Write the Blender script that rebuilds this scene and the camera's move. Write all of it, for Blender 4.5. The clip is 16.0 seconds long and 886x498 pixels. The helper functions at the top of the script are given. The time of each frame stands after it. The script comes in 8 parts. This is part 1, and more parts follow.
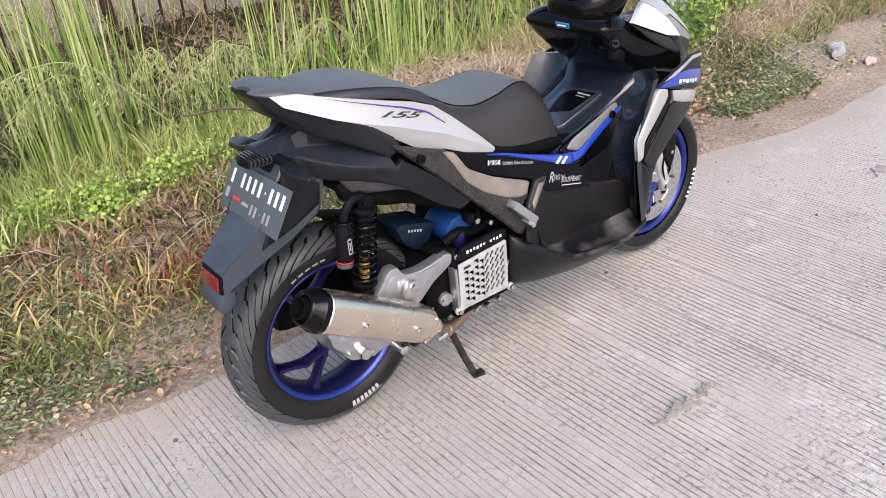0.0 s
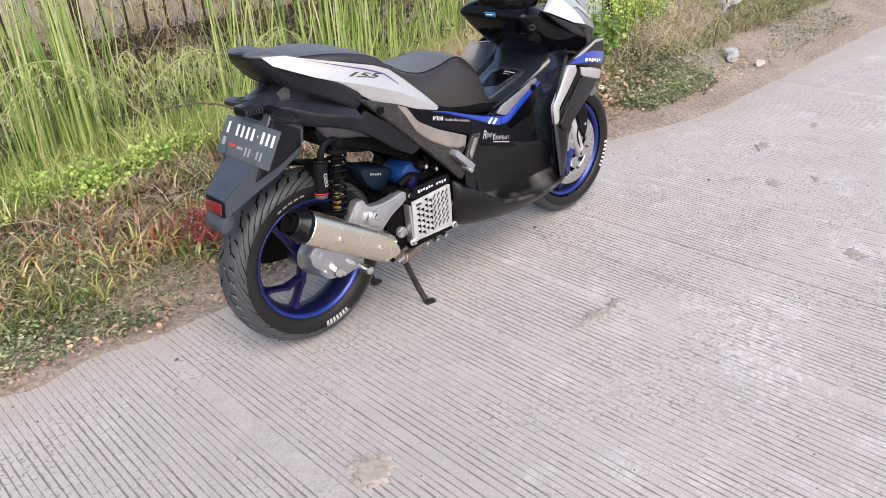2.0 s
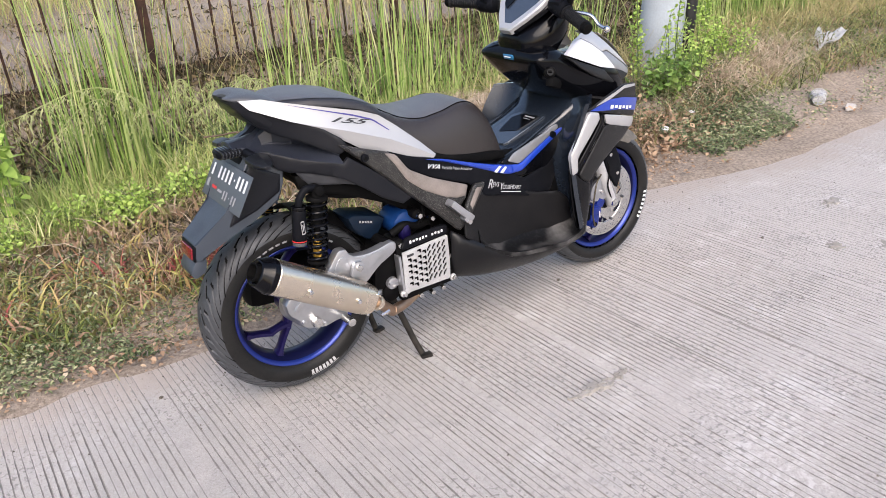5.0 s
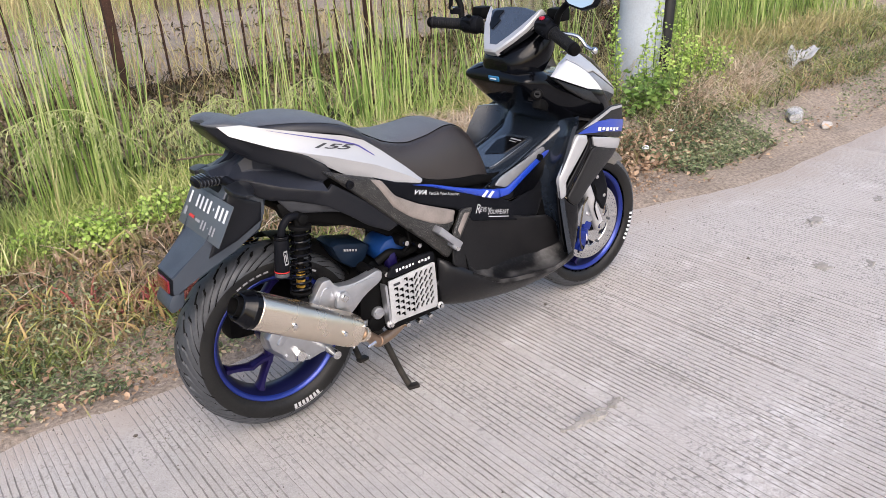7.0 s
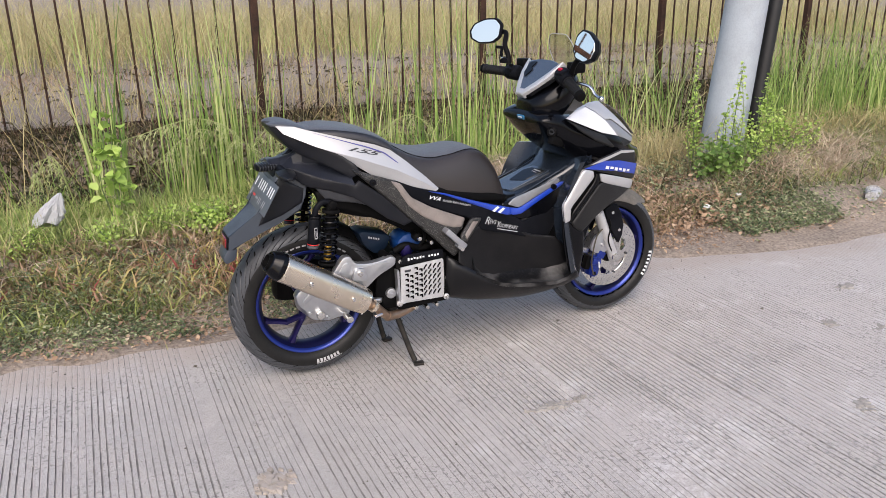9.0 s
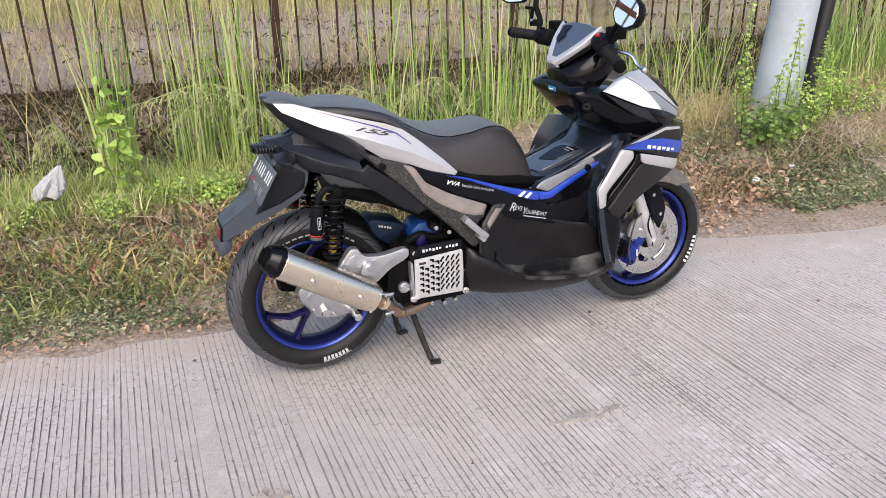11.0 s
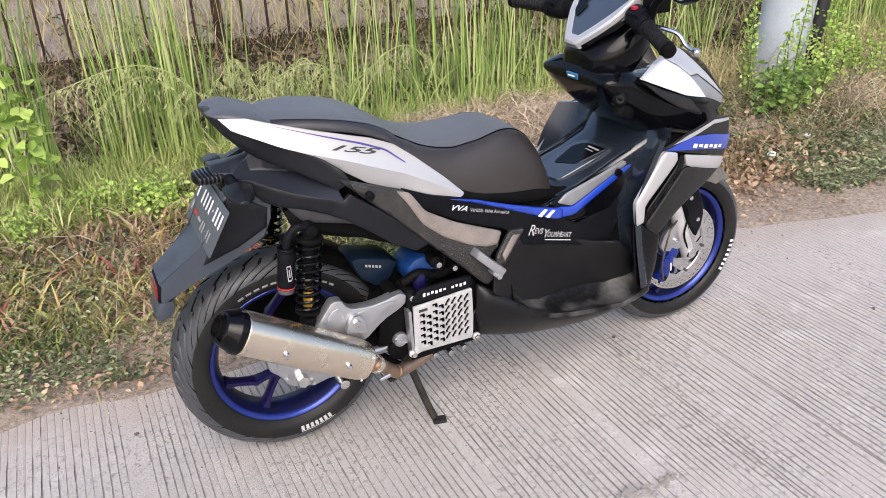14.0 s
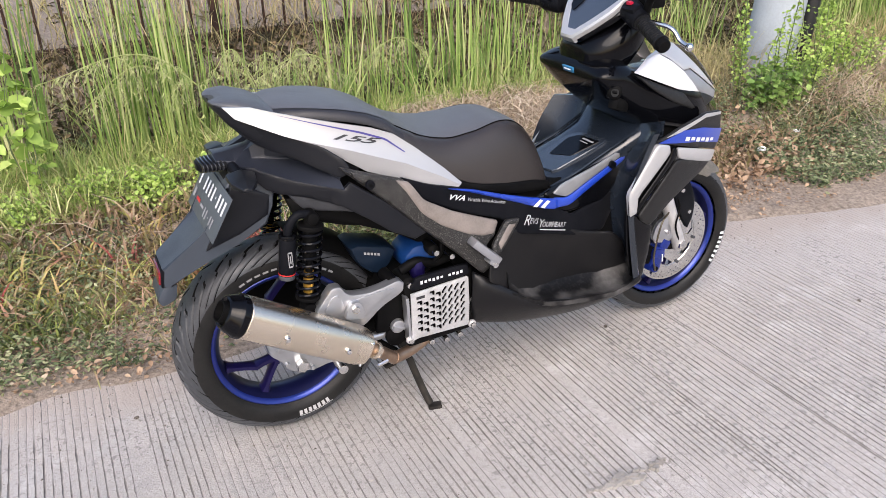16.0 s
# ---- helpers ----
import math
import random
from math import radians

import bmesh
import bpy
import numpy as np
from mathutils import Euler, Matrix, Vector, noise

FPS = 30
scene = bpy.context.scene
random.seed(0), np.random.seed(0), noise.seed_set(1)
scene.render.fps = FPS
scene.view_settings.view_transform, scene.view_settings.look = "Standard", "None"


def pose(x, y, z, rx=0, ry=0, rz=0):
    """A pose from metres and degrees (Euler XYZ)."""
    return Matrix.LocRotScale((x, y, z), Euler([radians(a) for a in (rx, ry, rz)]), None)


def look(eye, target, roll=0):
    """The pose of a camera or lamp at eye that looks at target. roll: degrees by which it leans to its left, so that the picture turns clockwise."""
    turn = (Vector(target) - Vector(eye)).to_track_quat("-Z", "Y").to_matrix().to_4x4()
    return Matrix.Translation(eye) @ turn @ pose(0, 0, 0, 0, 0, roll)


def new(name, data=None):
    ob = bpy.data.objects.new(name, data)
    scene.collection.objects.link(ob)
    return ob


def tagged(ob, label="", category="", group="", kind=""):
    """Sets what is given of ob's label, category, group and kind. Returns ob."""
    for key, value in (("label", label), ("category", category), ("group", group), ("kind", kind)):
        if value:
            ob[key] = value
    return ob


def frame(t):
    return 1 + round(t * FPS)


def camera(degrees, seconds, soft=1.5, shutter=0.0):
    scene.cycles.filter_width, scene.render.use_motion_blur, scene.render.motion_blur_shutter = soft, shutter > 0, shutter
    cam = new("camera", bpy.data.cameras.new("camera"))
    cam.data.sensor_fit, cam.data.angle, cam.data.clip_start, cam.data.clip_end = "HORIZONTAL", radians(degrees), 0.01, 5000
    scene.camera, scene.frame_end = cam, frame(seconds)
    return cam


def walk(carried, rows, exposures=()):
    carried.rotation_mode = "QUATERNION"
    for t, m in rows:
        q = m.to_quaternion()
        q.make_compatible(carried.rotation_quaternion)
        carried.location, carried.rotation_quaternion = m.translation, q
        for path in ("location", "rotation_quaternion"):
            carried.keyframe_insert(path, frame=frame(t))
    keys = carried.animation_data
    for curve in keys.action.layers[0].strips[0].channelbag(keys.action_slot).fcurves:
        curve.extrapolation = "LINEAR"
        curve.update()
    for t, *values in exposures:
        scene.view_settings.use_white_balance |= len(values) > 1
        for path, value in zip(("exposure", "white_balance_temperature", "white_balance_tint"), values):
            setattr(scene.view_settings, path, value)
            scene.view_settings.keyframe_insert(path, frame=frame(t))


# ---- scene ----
cam = camera(59.8, 16.0, soft=0.65)
PATH = [
    (0, (-0.764, -1.55, 1.4), (0.295, -0.147, 0.446), -4.7),
    (0.5, (-0.845, -1.671, 1.402), (0.296, -0.299, 0.499), -3.8),
    (1, (-0.939, -1.826, 1.381), (0.243, -0.47, 0.507), -3.6),
    (1.5, (-1.026, -1.883, 1.378), (0.18, -0.551, 0.501), -3.9),
    (2, (-1.14, -1.935, 1.365), (0.057, -0.603, 0.475), -4.1),
    (2.5, (-1.144, -1.976, 1.382), (0.024, -0.598, 0.525), -4.2),
    (3, (-0.971, -2.071, 1.379), (0.125, -0.613, 0.558), -3.7),
    (3.5, (-0.833, -2.141, 1.367), (0.187, -0.626, 0.551), -3.3),
    (4, (-0.783, -2.122, 1.368), (0.203, -0.589, 0.545), -3.7),
    (6.5, (-0.759, -1.932, 1.386), (0.298, -0.443, 0.57), -5.1),
    (7, (-0.751, -1.937, 1.383), (0.323, -0.448, 0.59), -4.0),
    (7.5, (-0.677, -2.08, 1.383), (0.319, -0.491, 0.688), -1.7),
    (8, (-0.651, -2.259, 1.37), (0.273, -0.603, 0.735), -0.5),
    (8.5, (-0.71, -2.433, 1.356), (0.15, -0.745, 0.714), -0.5),
    (9, (-0.642, -2.611, 1.352), (0.149, -0.887, 0.717), -0.7),
    (11.5, (-0.368, -2.209, 1.381), (0.251, -0.477, 0.595), -2.1),
    (12, (-0.255, -2.075, 1.384), (0.258, -0.319, 0.575), -2.4),
    (12.5, (-0.244, -2.02, 1.391), (0.3, -0.28, 0.568), -1.9),
    (13, (-0.273, -1.904, 1.399), (0.363, -0.196, 0.575), -2.0),
    (13.5, (-0.331, -1.794, 1.399), (0.402, -0.136, 0.554), -2.3),
    (14, (-0.356, -1.75, 1.394), (0.421, -0.128, 0.519), -2.1),
    (14.5, (-0.345, -1.753, 1.397), (0.443, -0.137, 0.52), -2.0),
    (15, (-0.362, -1.761, 1.403), (0.438, -0.14, 0.545), -1.6),
    (15.5, (-0.371, -1.772, 1.402), (0.435, -0.157, 0.54), -1.5),
    (16, (-0.39, -1.779, 1.401), (0.405, -0.175, 0.51), -1.3),
]
EXPOSURES = [(t, stops, 6450, 14.4) for t, stops in ((0.0, 0.86), (6.3, 0.84), (7.5, 0.75), (8.5, 0.61), (9.2, 0.58), (11.3, 0.81), (12.0, 0.87), (16.0, 0.82))]
walk(cam, [(t, look(eye, target, roll)) for t, eye, target, roll in PATH], EXPOSURES)

# ---- world and light ----
world = bpy.data.worlds.new("sky")
scene.world = world
world.use_nodes = True
wn = world.node_tree
SUN_ELEVATION, SUN_AZIMUTH = 42.0, 205.0
sky = wn.nodes.new("ShaderNodeTexSky")
sky.sky_type = "NISHITA"
sky.sun_disc = False
sky.sun_elevation = radians(SUN_ELEVATION)
sky.sun_rotation = radians(SUN_AZIMUTH)
sky.air_density, sky.dust_density, sky.ozone_density = 1.2, 3.0, 1.0
back = wn.nodes["Background"]
back.inputs["Strength"].default_value = 0.15
wn.links.new(sky.outputs["Color"], back.inputs["Color"])
sun = new("sun", bpy.data.lights.new("sun", "SUN"))
sun.data.energy, sun.data.angle, sun.data.color = 1.65, radians(50), (1.0, 0.94, 0.875)
az = radians(SUN_AZIMUTH)
toward = Vector((math.sin(az) * math.cos(radians(SUN_ELEVATION)), math.cos(az) * math.cos(radians(SUN_ELEVATION)), math.sin(radians(SUN_ELEVATION))))
sun.matrix_world = look(toward * 20, (0, 0, 0))

# ---- materials ----


def material(name, color, rough=0.5, metal=0.0, coat=0.0, spec=0.5, vary=0.0, scale=20.0, fine=0.0, fine_scale=300.0,
             bump=0.0, bump_scale=300.0, island=0.0, second=None, transmission=0.0, ior=1.45, dist=0.002, low=0.38):
    """A node material: base colour varied at two scales, roughness varied with it, and fine relief."""
    m = bpy.data.materials.new(name)
    m.use_nodes = True
    nt = m.node_tree
    p = nt.nodes["Principled BSDF"]
    p.inputs["Base Color"].default_value = (*color, 1)
    p.inputs["Roughness"].default_value = rough
    p.inputs["Metallic"].default_value = metal
    p.inputs["Coat Weight"].default_value = coat
    p.inputs["Coat Roughness"].default_value = 0.06
    p.inputs["Specular IOR Level"].default_value = spec
    p.inputs["Transmission Weight"].default_value = transmission
    p.inputs["IOR"].default_value = ior
    co = nt.nodes.new("ShaderNodeTexCoord")
    out = None

    def tex(sc, detail=4.0, rough_=0.6):
        n = nt.nodes.new("ShaderNodeTexNoise")
        n.inputs["Scale"].default_value = sc
        n.inputs["Detail"].default_value = detail
        n.inputs["Roughness"].default_value = rough_
        nt.links.new(co.outputs["Object"], n.inputs["Vector"])
        return n.outputs["Fac"]

    if vary or fine or island:
        mix = nt.nodes.new("ShaderNodeMix")
        mix.data_type = "RGBA"
        a = second or tuple(c * 0.45 for c in color)
        mix.inputs["A"].default_value = (*color, 1)
        mix.inputs["B"].default_value = (*a, 1)
        total = None
        for amount, src in ((vary, tex(scale) if vary else None), (fine, tex(fine_scale, 2.0) if fine else None)):
            if src is None:
                continue
            mr = nt.nodes.new("ShaderNodeMapRange")
            mr.inputs["From Min"].default_value, mr.inputs["From Max"].default_value = low, 0.68
            mr.inputs["To Min"].default_value, mr.inputs["To Max"].default_value = 0.0, amount
            nt.links.new(src, mr.inputs["Value"])
            if total is None:
                total = mr.outputs["Result"]
            else:
                add = nt.nodes.new("ShaderNodeMath")
                add.operation, add.use_clamp = "ADD", True
                nt.links.new(total, add.inputs[0])
                nt.links.new(mr.outputs["Result"], add.inputs[1])
                total = add.outputs[0]
        if island:
            geo = nt.nodes.new("ShaderNodeNewGeometry")
            mul = nt.nodes.new("ShaderNodeMath")
            mul.operation = "MULTIPLY"
            mul.inputs[1].default_value = island
            nt.links.new(geo.outputs["Random Per Island"], mul.inputs[0])
            if total is None:
                total = mul.outputs[0]
            else:
                add = nt.nodes.new("ShaderNodeMath")
                add.operation, add.use_clamp = "ADD", True
                nt.links.new(total, add.inputs[0])
                nt.links.new(mul.outputs[0], add.inputs[1])
                total = add.outputs[0]
        nt.links.new(total, mix.inputs["Factor"])
        nt.links.new(mix.outputs["Result"], p.inputs["Base Color"])
        rr = nt.nodes.new("ShaderNodeMapRange")
        rr.inputs["To Min"].default_value, rr.inputs["To Max"].default_value = rough, min(1.0, rough + 0.18)
        nt.links.new(total, rr.inputs["Value"])
        nt.links.new(rr.outputs["Result"], p.inputs["Roughness"])
    if bump:
        b = nt.nodes.new("ShaderNodeBump")
        b.inputs["Strength"].default_value = bump
        b.inputs["Distance"].default_value = dist
        nt.links.new(tex(bump_scale, 3.0), b.inputs["Height"])
        nt.links.new(b.outputs["Normal"], p.inputs["Normal"])
    return m


M_MATTE = material("black_plastic", (0.005, 0.0055, 0.0075), 0.36, spec=0.05, vary=0.5, scale=9, second=(0.013, 0.0135, 0.016), bump=0.12, bump_scale=900)
M_SATIN = material("satin_black_plastic", (0.008, 0.0088, 0.012), 0.32, spec=0.26, vary=0.5, scale=9, second=(0.012, 0.0125, 0.015), bump=0.1, bump_scale=900)
# black plastic whose raised blue base paints sheen on upward faces
M_SHEEN = material("sky_sheen_black_plastic", (0.016, 0.019, 0.028), 0.30, spec=0.6, vary=0.4, scale=9, second=(0.024, 0.026, 0.034), bump=0.1, bump_scale=900)
M_DARK = material("dark_plastic", (0.003, 0.003, 0.0034), 0.55, spec=0.08, vary=0.5, scale=14, second=(0.008, 0.0078, 0.0075))
M_GLOSS = material("gloss_black", (0.0022, 0.0024, 0.0034), 0.09, coat=0.04, spec=0.2, vary=0.25, scale=7, second=(0.005, 0.005, 0.0065), fine=0.1, fine_scale=120)
# lifted blue base stands for sky reflected in tunnel and leg shield
M_TUNNEL = material("sky_tinted_plastic", (0.010, 0.014, 0.021), 0.16, coat=0.35, spec=0.5, vary=0.4, scale=12, second=(0.022, 0.027, 0.037))
M_SILVER = material("silver_paint", (0.45, 0.45, 0.46), 0.3, metal=0.35, coat=0.6, vary=0.12, scale=5, fine=0.12, fine_scale=2500)
M_WHITE = material("pearl_white", (0.78, 0.78, 0.79), 0.26, metal=0.15, coat=0.6, vary=0.1, scale=6)
M_GREY = material("grey_paint", (0.24, 0.245, 0.26), 0.33, metal=0.3, coat=0.4, vary=0.3, scale=10)
# tail cap plastic, its base greyed up for reflected sky
M_CARBON = material("skylit_textured_plastic", (0.085, 0.090, 0.10), 0.42, spec=0.6, vary=0.35, scale=10, fine=0.4, fine_scale=700, bump=0.2, bump_scale=700)
M_BLUE = material("blue_paint", (0.011, 0.044, 0.36), 0.28, coat=0.6, vary=0.25, scale=8)
M_LILAC = material("violet_stripe", (0.055, 0.047, 0.22), 0.3, coat=0.4)
# one vinyl in three tones: sky sheen in the top's colour, darker flanks
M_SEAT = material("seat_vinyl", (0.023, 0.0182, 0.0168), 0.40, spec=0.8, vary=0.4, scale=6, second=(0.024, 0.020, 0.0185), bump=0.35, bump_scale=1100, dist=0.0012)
M_SEATTOP = material("seat_vinyl_skylit", (0.088, 0.089, 0.096), 0.42, spec=0.7, vary=0.35, scale=4, second=(0.062, 0.062, 0.067), bump=0.4, bump_scale=900, dist=0.0014)
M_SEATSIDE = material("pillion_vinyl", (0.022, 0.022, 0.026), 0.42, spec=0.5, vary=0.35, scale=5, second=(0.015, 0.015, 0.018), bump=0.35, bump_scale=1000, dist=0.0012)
M_RUBBER = material("tyre_rubber", (0.006, 0.006, 0.0066), 0.42, spec=0.3, vary=0.6, scale=9, second=(0.016, 0.0155, 0.015), fine=0.3, fine_scale=160, bump=0.2, bump_scale=400)
# pale bluish base joins dust with the sky's sheen on the tread
M_TREAD = material("dusty_skylit_tread_rubber", (0.054, 0.058, 0.066), 0.40, spec=0.5, vary=0.7, scale=7, second=(0.028, 0.030, 0.034), fine=0.3, fine_scale=120, bump=0.15, bump_scale=400)
# black mudguard plastic; the blue-grey base holds sky sheen of its rear faces
M_FENDER = material("sky_sheen_fender_plastic", (0.040, 0.049, 0.064), 0.36, spec=0.5, vary=0.5, scale=8, second=(0.026, 0.031, 0.040), bump=0.1, bump_scale=900)
M_SKIRT = material("satin_dark_plastic", (0.006, 0.006, 0.007), 0.32, spec=0.3, vary=0.5, scale=8, second=(0.012, 0.0115, 0.012), bump=0.1, bump_scale=900)
M_GRIP = material("grip_rubber", (0.008, 0.008, 0.009), 0.5, spec=0.25, bump=0.5, bump_scale=700)
M_RIM = material("blue_anodised", (0.010, 0.029, 0.21), 0.28, metal=0.5, coat=0.3, vary=0.5, scale=9, second=(0.02, 0.018, 0.15))
M_BARREL = material("dark_blue_barrel", (0.008, 0.010, 0.055), 0.35, metal=0.5, coat=0.2, vary=0.5, scale=12)
M_SPOKE = material("violet_anodised", (0.013, 0.009, 0.075), 0.3, metal=0.6, coat=0.2, vary=0.4, scale=14)
M_ALU = material("cast_aluminium", (0.50, 0.51, 0.535), 0.30, metal=0.85, vary=0.3, scale=16, second=(0.24, 0.24, 0.25), bump=0.05, bump_scale=260)
M_FORK = material("silver_fork_paint", (0.50, 0.50, 0.51), 0.38, metal=0.35, vary=0.3, scale=20, second=(0.34, 0.33, 0.33))
M_PLATE = material("brushed_cover", (0.60, 0.60, 0.605), 0.36, metal=0.5, vary=0.3, scale=20, fine=0.2, fine_scale=400)
M_STEEL = material("brushed_steel", (0.80, 0.70, 0.575), 0.25, metal=0.97, vary=0.35, scale=5, second=(0.42, 0.36, 0.28), bump=0.08, bump_scale=500)
M_BRONZE = material("heat_tinted_steel", (0.40, 0.28, 0.20), 0.30, metal=0.9, vary=0.6, scale=14, second=(0.12, 0.085, 0.06))
M_CHROME = material("bright_metal", (0.72, 0.71, 0.69), 0.2, metal=1.0, vary=0.3, scale=30)
M_GOLD = material("gold_anodised", (0.62, 0.36, 0.06), 0.3, metal=0.8)
M_RED = material("red_lens", (0.15, 0.004, 0.010), 0.15, coat=0.8, fine=0.4, fine_scale=260, second=(0.2, 0.004, 0.008))
M_REDMARK = material("red_mark", (0.5, 0.02, 0.02), 0.4)
M_SMOKE = material("smoked_lens", (0.014, 0.015, 0.018), 0.12, coat=0.7)
M_PLATEBLACK = material("number_plate_paint", (0.062, 0.074, 0.088), 0.4, vary=0.4, scale=25, second=(0.09, 0.098, 0.105))
M_INK = material("white_marking", (0.72, 0.73, 0.74), 0.45, fine=0.3, fine_scale=500)
M_INKDIM = material("faded_marking", (0.30, 0.30, 0.31), 0.5, fine=0.5, fine_scale=400)
M_INKSOFT = material("silver_marking", (0.46, 0.46, 0.47), 0.4, fine=0.3, fine_scale=500)
# blue-grey base paints the sky reflected in the lid
M_LID = material("sky_tinted_lid", (0.026, 0.034, 0.047), 0.16, coat=0.8, spec=0.8, vary=0.3, scale=20, second=(0.018, 0.021, 0.028), bump=0.08, bump_scale=900)
M_WELL = material("footwell_plastic", (0.005, 0.0049, 0.0057), 0.33, spec=0.25, vary=0.5, scale=10, second=(0.014, 0.0135, 0.014), bump=0.15, bump_scale=700)
M_INKDARK = material("dark_marking", (0.03, 0.03, 0.034), 0.35)
M_AIRBOX = material("dark_blue_plastic", (0.004, 0.010, 0.022), 0.4, spec=0.2, vary=0.5, scale=18)
M_BLUEBOX = material("bright_blue_plastic", (0.005, 0.036, 0.15), 0.35, vary=0.4, scale=22)
M_WORN = material("scuffed_black_plastic", (0.006, 0.0058, 0.0058), 0.34, spec=0.5, vary=0.08, scale=30, second=(0.20, 0.19, 0.175), fine=0.9, fine_scale=420, low=0.57, bump=0.6, bump_scale=620, dist=0.0025)
M_TAUPE = material("dusty_taupe_plastic", (0.22, 0.19, 0.172), 0.55, vary=0.5, scale=16, second=(0.11, 0.095, 0.085), fine=0.25, fine_scale=260, bump=0.25, bump_scale=260)
M_SCUFF = material("scuffed_floor_plastic", (0.004, 0.004, 0.0045), 0.38, spec=0.25, vary=0.9, scale=5, second=(0.10, 0.097, 0.095), fine=0.1, fine_scale=120, low=0.5)
M_MIRROR = material("mirror_glass", (0.95, 0.91, 0.87), 0.02, metal=1.0)
M_CLEAR = material("clear_visor", (0.92, 0.93, 0.93), 0.05, transmission=1.0, ior=1.3)
M_FAIRING = material("speckled_grey_plastic", (0.008, 0.008, 0.0086), 0.38, spec=0.3, vary=0.4, scale=9, second=(0.021, 0.0205, 0.021), fine=0.5, fine_scale=500, bump=0.2, bump_scale=600)
M_DUSTY = material("dusty_grey_plastic", (0.17, 0.155, 0.135), 0.6, vary=0.6, scale=12, second=(0.08, 0.074, 0.066), fine=0.3, fine_scale=200)
M_CALIPER = material("blue_caliper_paint", (0.006, 0.022, 0.20), 0.3, metal=0.2, coat=0.3, vary=0.5, scale=25, second=(0.004, 0.012, 0.10))
M_TINTED = material("tinted_visor", (0.42, 0.41, 0.40), 0.2, transmission=0.75, ior=1.25, vary=0.4, scale=20)
M_LENS = material("dark_smoked_plastic", (0.012, 0.013, 0.016), 0.3, spec=0.3, vary=0.4, scale=30)
M_DULL = material("dull_grey_plastic", (0.062, 0.064, 0.072), 0.45, spec=0.3, vary=0.4, scale=20)
M_HOSE = material("brake_hose", (0.09, 0.078, 0.055), 0.35, metal=0.5)
M_SCREEN = material("meter_glass", (0.035, 0.045, 0.065), 0.12, coat=0.8, vary=0.2, scale=12)
M_KEY = material("blue_key_label", (0.03, 0.16, 0.32), 0.3)
M_SWITCH = material("red_switch", (0.42, 0.012, 0.04), 0.35)

M_IRON = material("rusty_black_iron", (0.018, 0.012, 0.010), 0.75, spec=0.2, vary=0.8, scale=11, second=(0.065, 0.034, 0.024), fine=0.4, fine_scale=120, bump=0.4, bump_scale=200)
M_POLE = material("pole_concrete", (0.36, 0.40, 0.445), 0.75, vary=0.5, scale=3, second=(0.25, 0.27, 0.29), fine=0.25, fine_scale=90, bump=0.2, bump_scale=120)
M_PIPE = material("black_cable_duct", (0.012, 0.012, 0.013), 0.5, vary=0.4, scale=10)
M_BAG = material("thin_plastic", (0.40, 0.41, 0.43), 0.28, vary=0.5, scale=30, second=(0.5, 0.5, 0.5), transmission=0.2, ior=1.2)
M_CUP = material("clouded_plastic", (0.50, 0.50, 0.505), 0.25, vary=0.4, scale=40, second=(0.36, 0.355, 0.35), transmission=0.3, ior=1.2)
M_STONE = material("pale_stone", (0.45, 0.42, 0.39), 0.85, vary=0.5, scale=30, bump=0.6, bump_scale=60)
M_GRITSTONE = material("dark_grit", (0.16, 0.135, 0.11), 0.85, island=0.8, second=(0.03, 0.026, 0.022))
M_TWIG = material("brown_bark", (0.085, 0.060, 0.040), 0.85, vary=0.6, scale=40, second=(0.17, 0.13, 0.095), bump=0.4, bump_scale=220)
M_STAND = material("dirty_black_steel", (0.012, 0.011, 0.010), 0.5, spec=0.3, vary=0.7, scale=25, second=(0.05, 0.042, 0.034))

# ---- mesh tools ----
from mathutils import geometry


def mesh_object(name, verts, faces, mat, parent=None, label="", angle=38, smooth=True):
    me = bpy.data.meshes.new(name)
    me.from_pydata([tuple(v) for v in verts], [], faces)
    me.validate()
    me.update()
    if smooth:
        me.shade_smooth()
        me.set_sharp_from_angle(angle=radians(angle))
    me.materials.append(mat)
    ob = new(name, me)
    if parent:
        ob.parent = parent
    return tagged(ob, label)


def part(name, bm, mat, parent, label="", angle=38):
    """Links a bmesh as one mesh object under a thing or a part."""
    bmesh.ops.recalc_face_normals(bm, faces=bm.faces)
    me = bpy.data.meshes.new(name)
    bm.to_mesh(me)
    bm.free()
    me.shade_smooth()
    me.set_sharp_from_angle(angle=radians(angle))
    me.materials.append(mat)
    ob = new(name, me)
    if parent:
        ob.parent = parent
    return tagged(ob, label)


def bm_box(size, m=Matrix(), bevel=0.004, bm=None, segs=2):
    out = bm or bmesh.new()
    made = bmesh.ops.create_cube(out, size=1.0, matrix=m @ Matrix.Diagonal((*size, 1)))
    if bevel:
        edges = list({e for v in made["verts"] for e in v.link_edges})
        bmesh.ops.bevel(out, geom=edges, offset=bevel, segments=segs, affect="EDGES", profile=0.6)
    return out


def bm_rod(a, b, r0, r1=None, seg=20, bm=None, bevel=0.0):
    """A capped cylinder or cone from a to b."""
    out = bm or bmesh.new()
    a, b = Vector(a), Vector(b)
    r1 = r0 if r1 is None else r1
    m = Matrix.Translation((a + b) / 2) @ (b - a).to_track_quat("Z", "Y").to_matrix().to_4x4()
    made = bmesh.ops.create_cone(out, cap_ends=True, segments=seg, radius1=r0, radius2=r1, depth=(b - a).length, matrix=m)
    if bevel:
        caps = [f for f in {f for v in made["verts"] for f in v.link_faces} if len(f.verts) > 4]
        edges = list({e for f in caps for e in f.edges})
        bmesh.ops.bevel(out, geom=edges, offset=bevel, segments=2, affect="EDGES", profile=0.5)
    return out


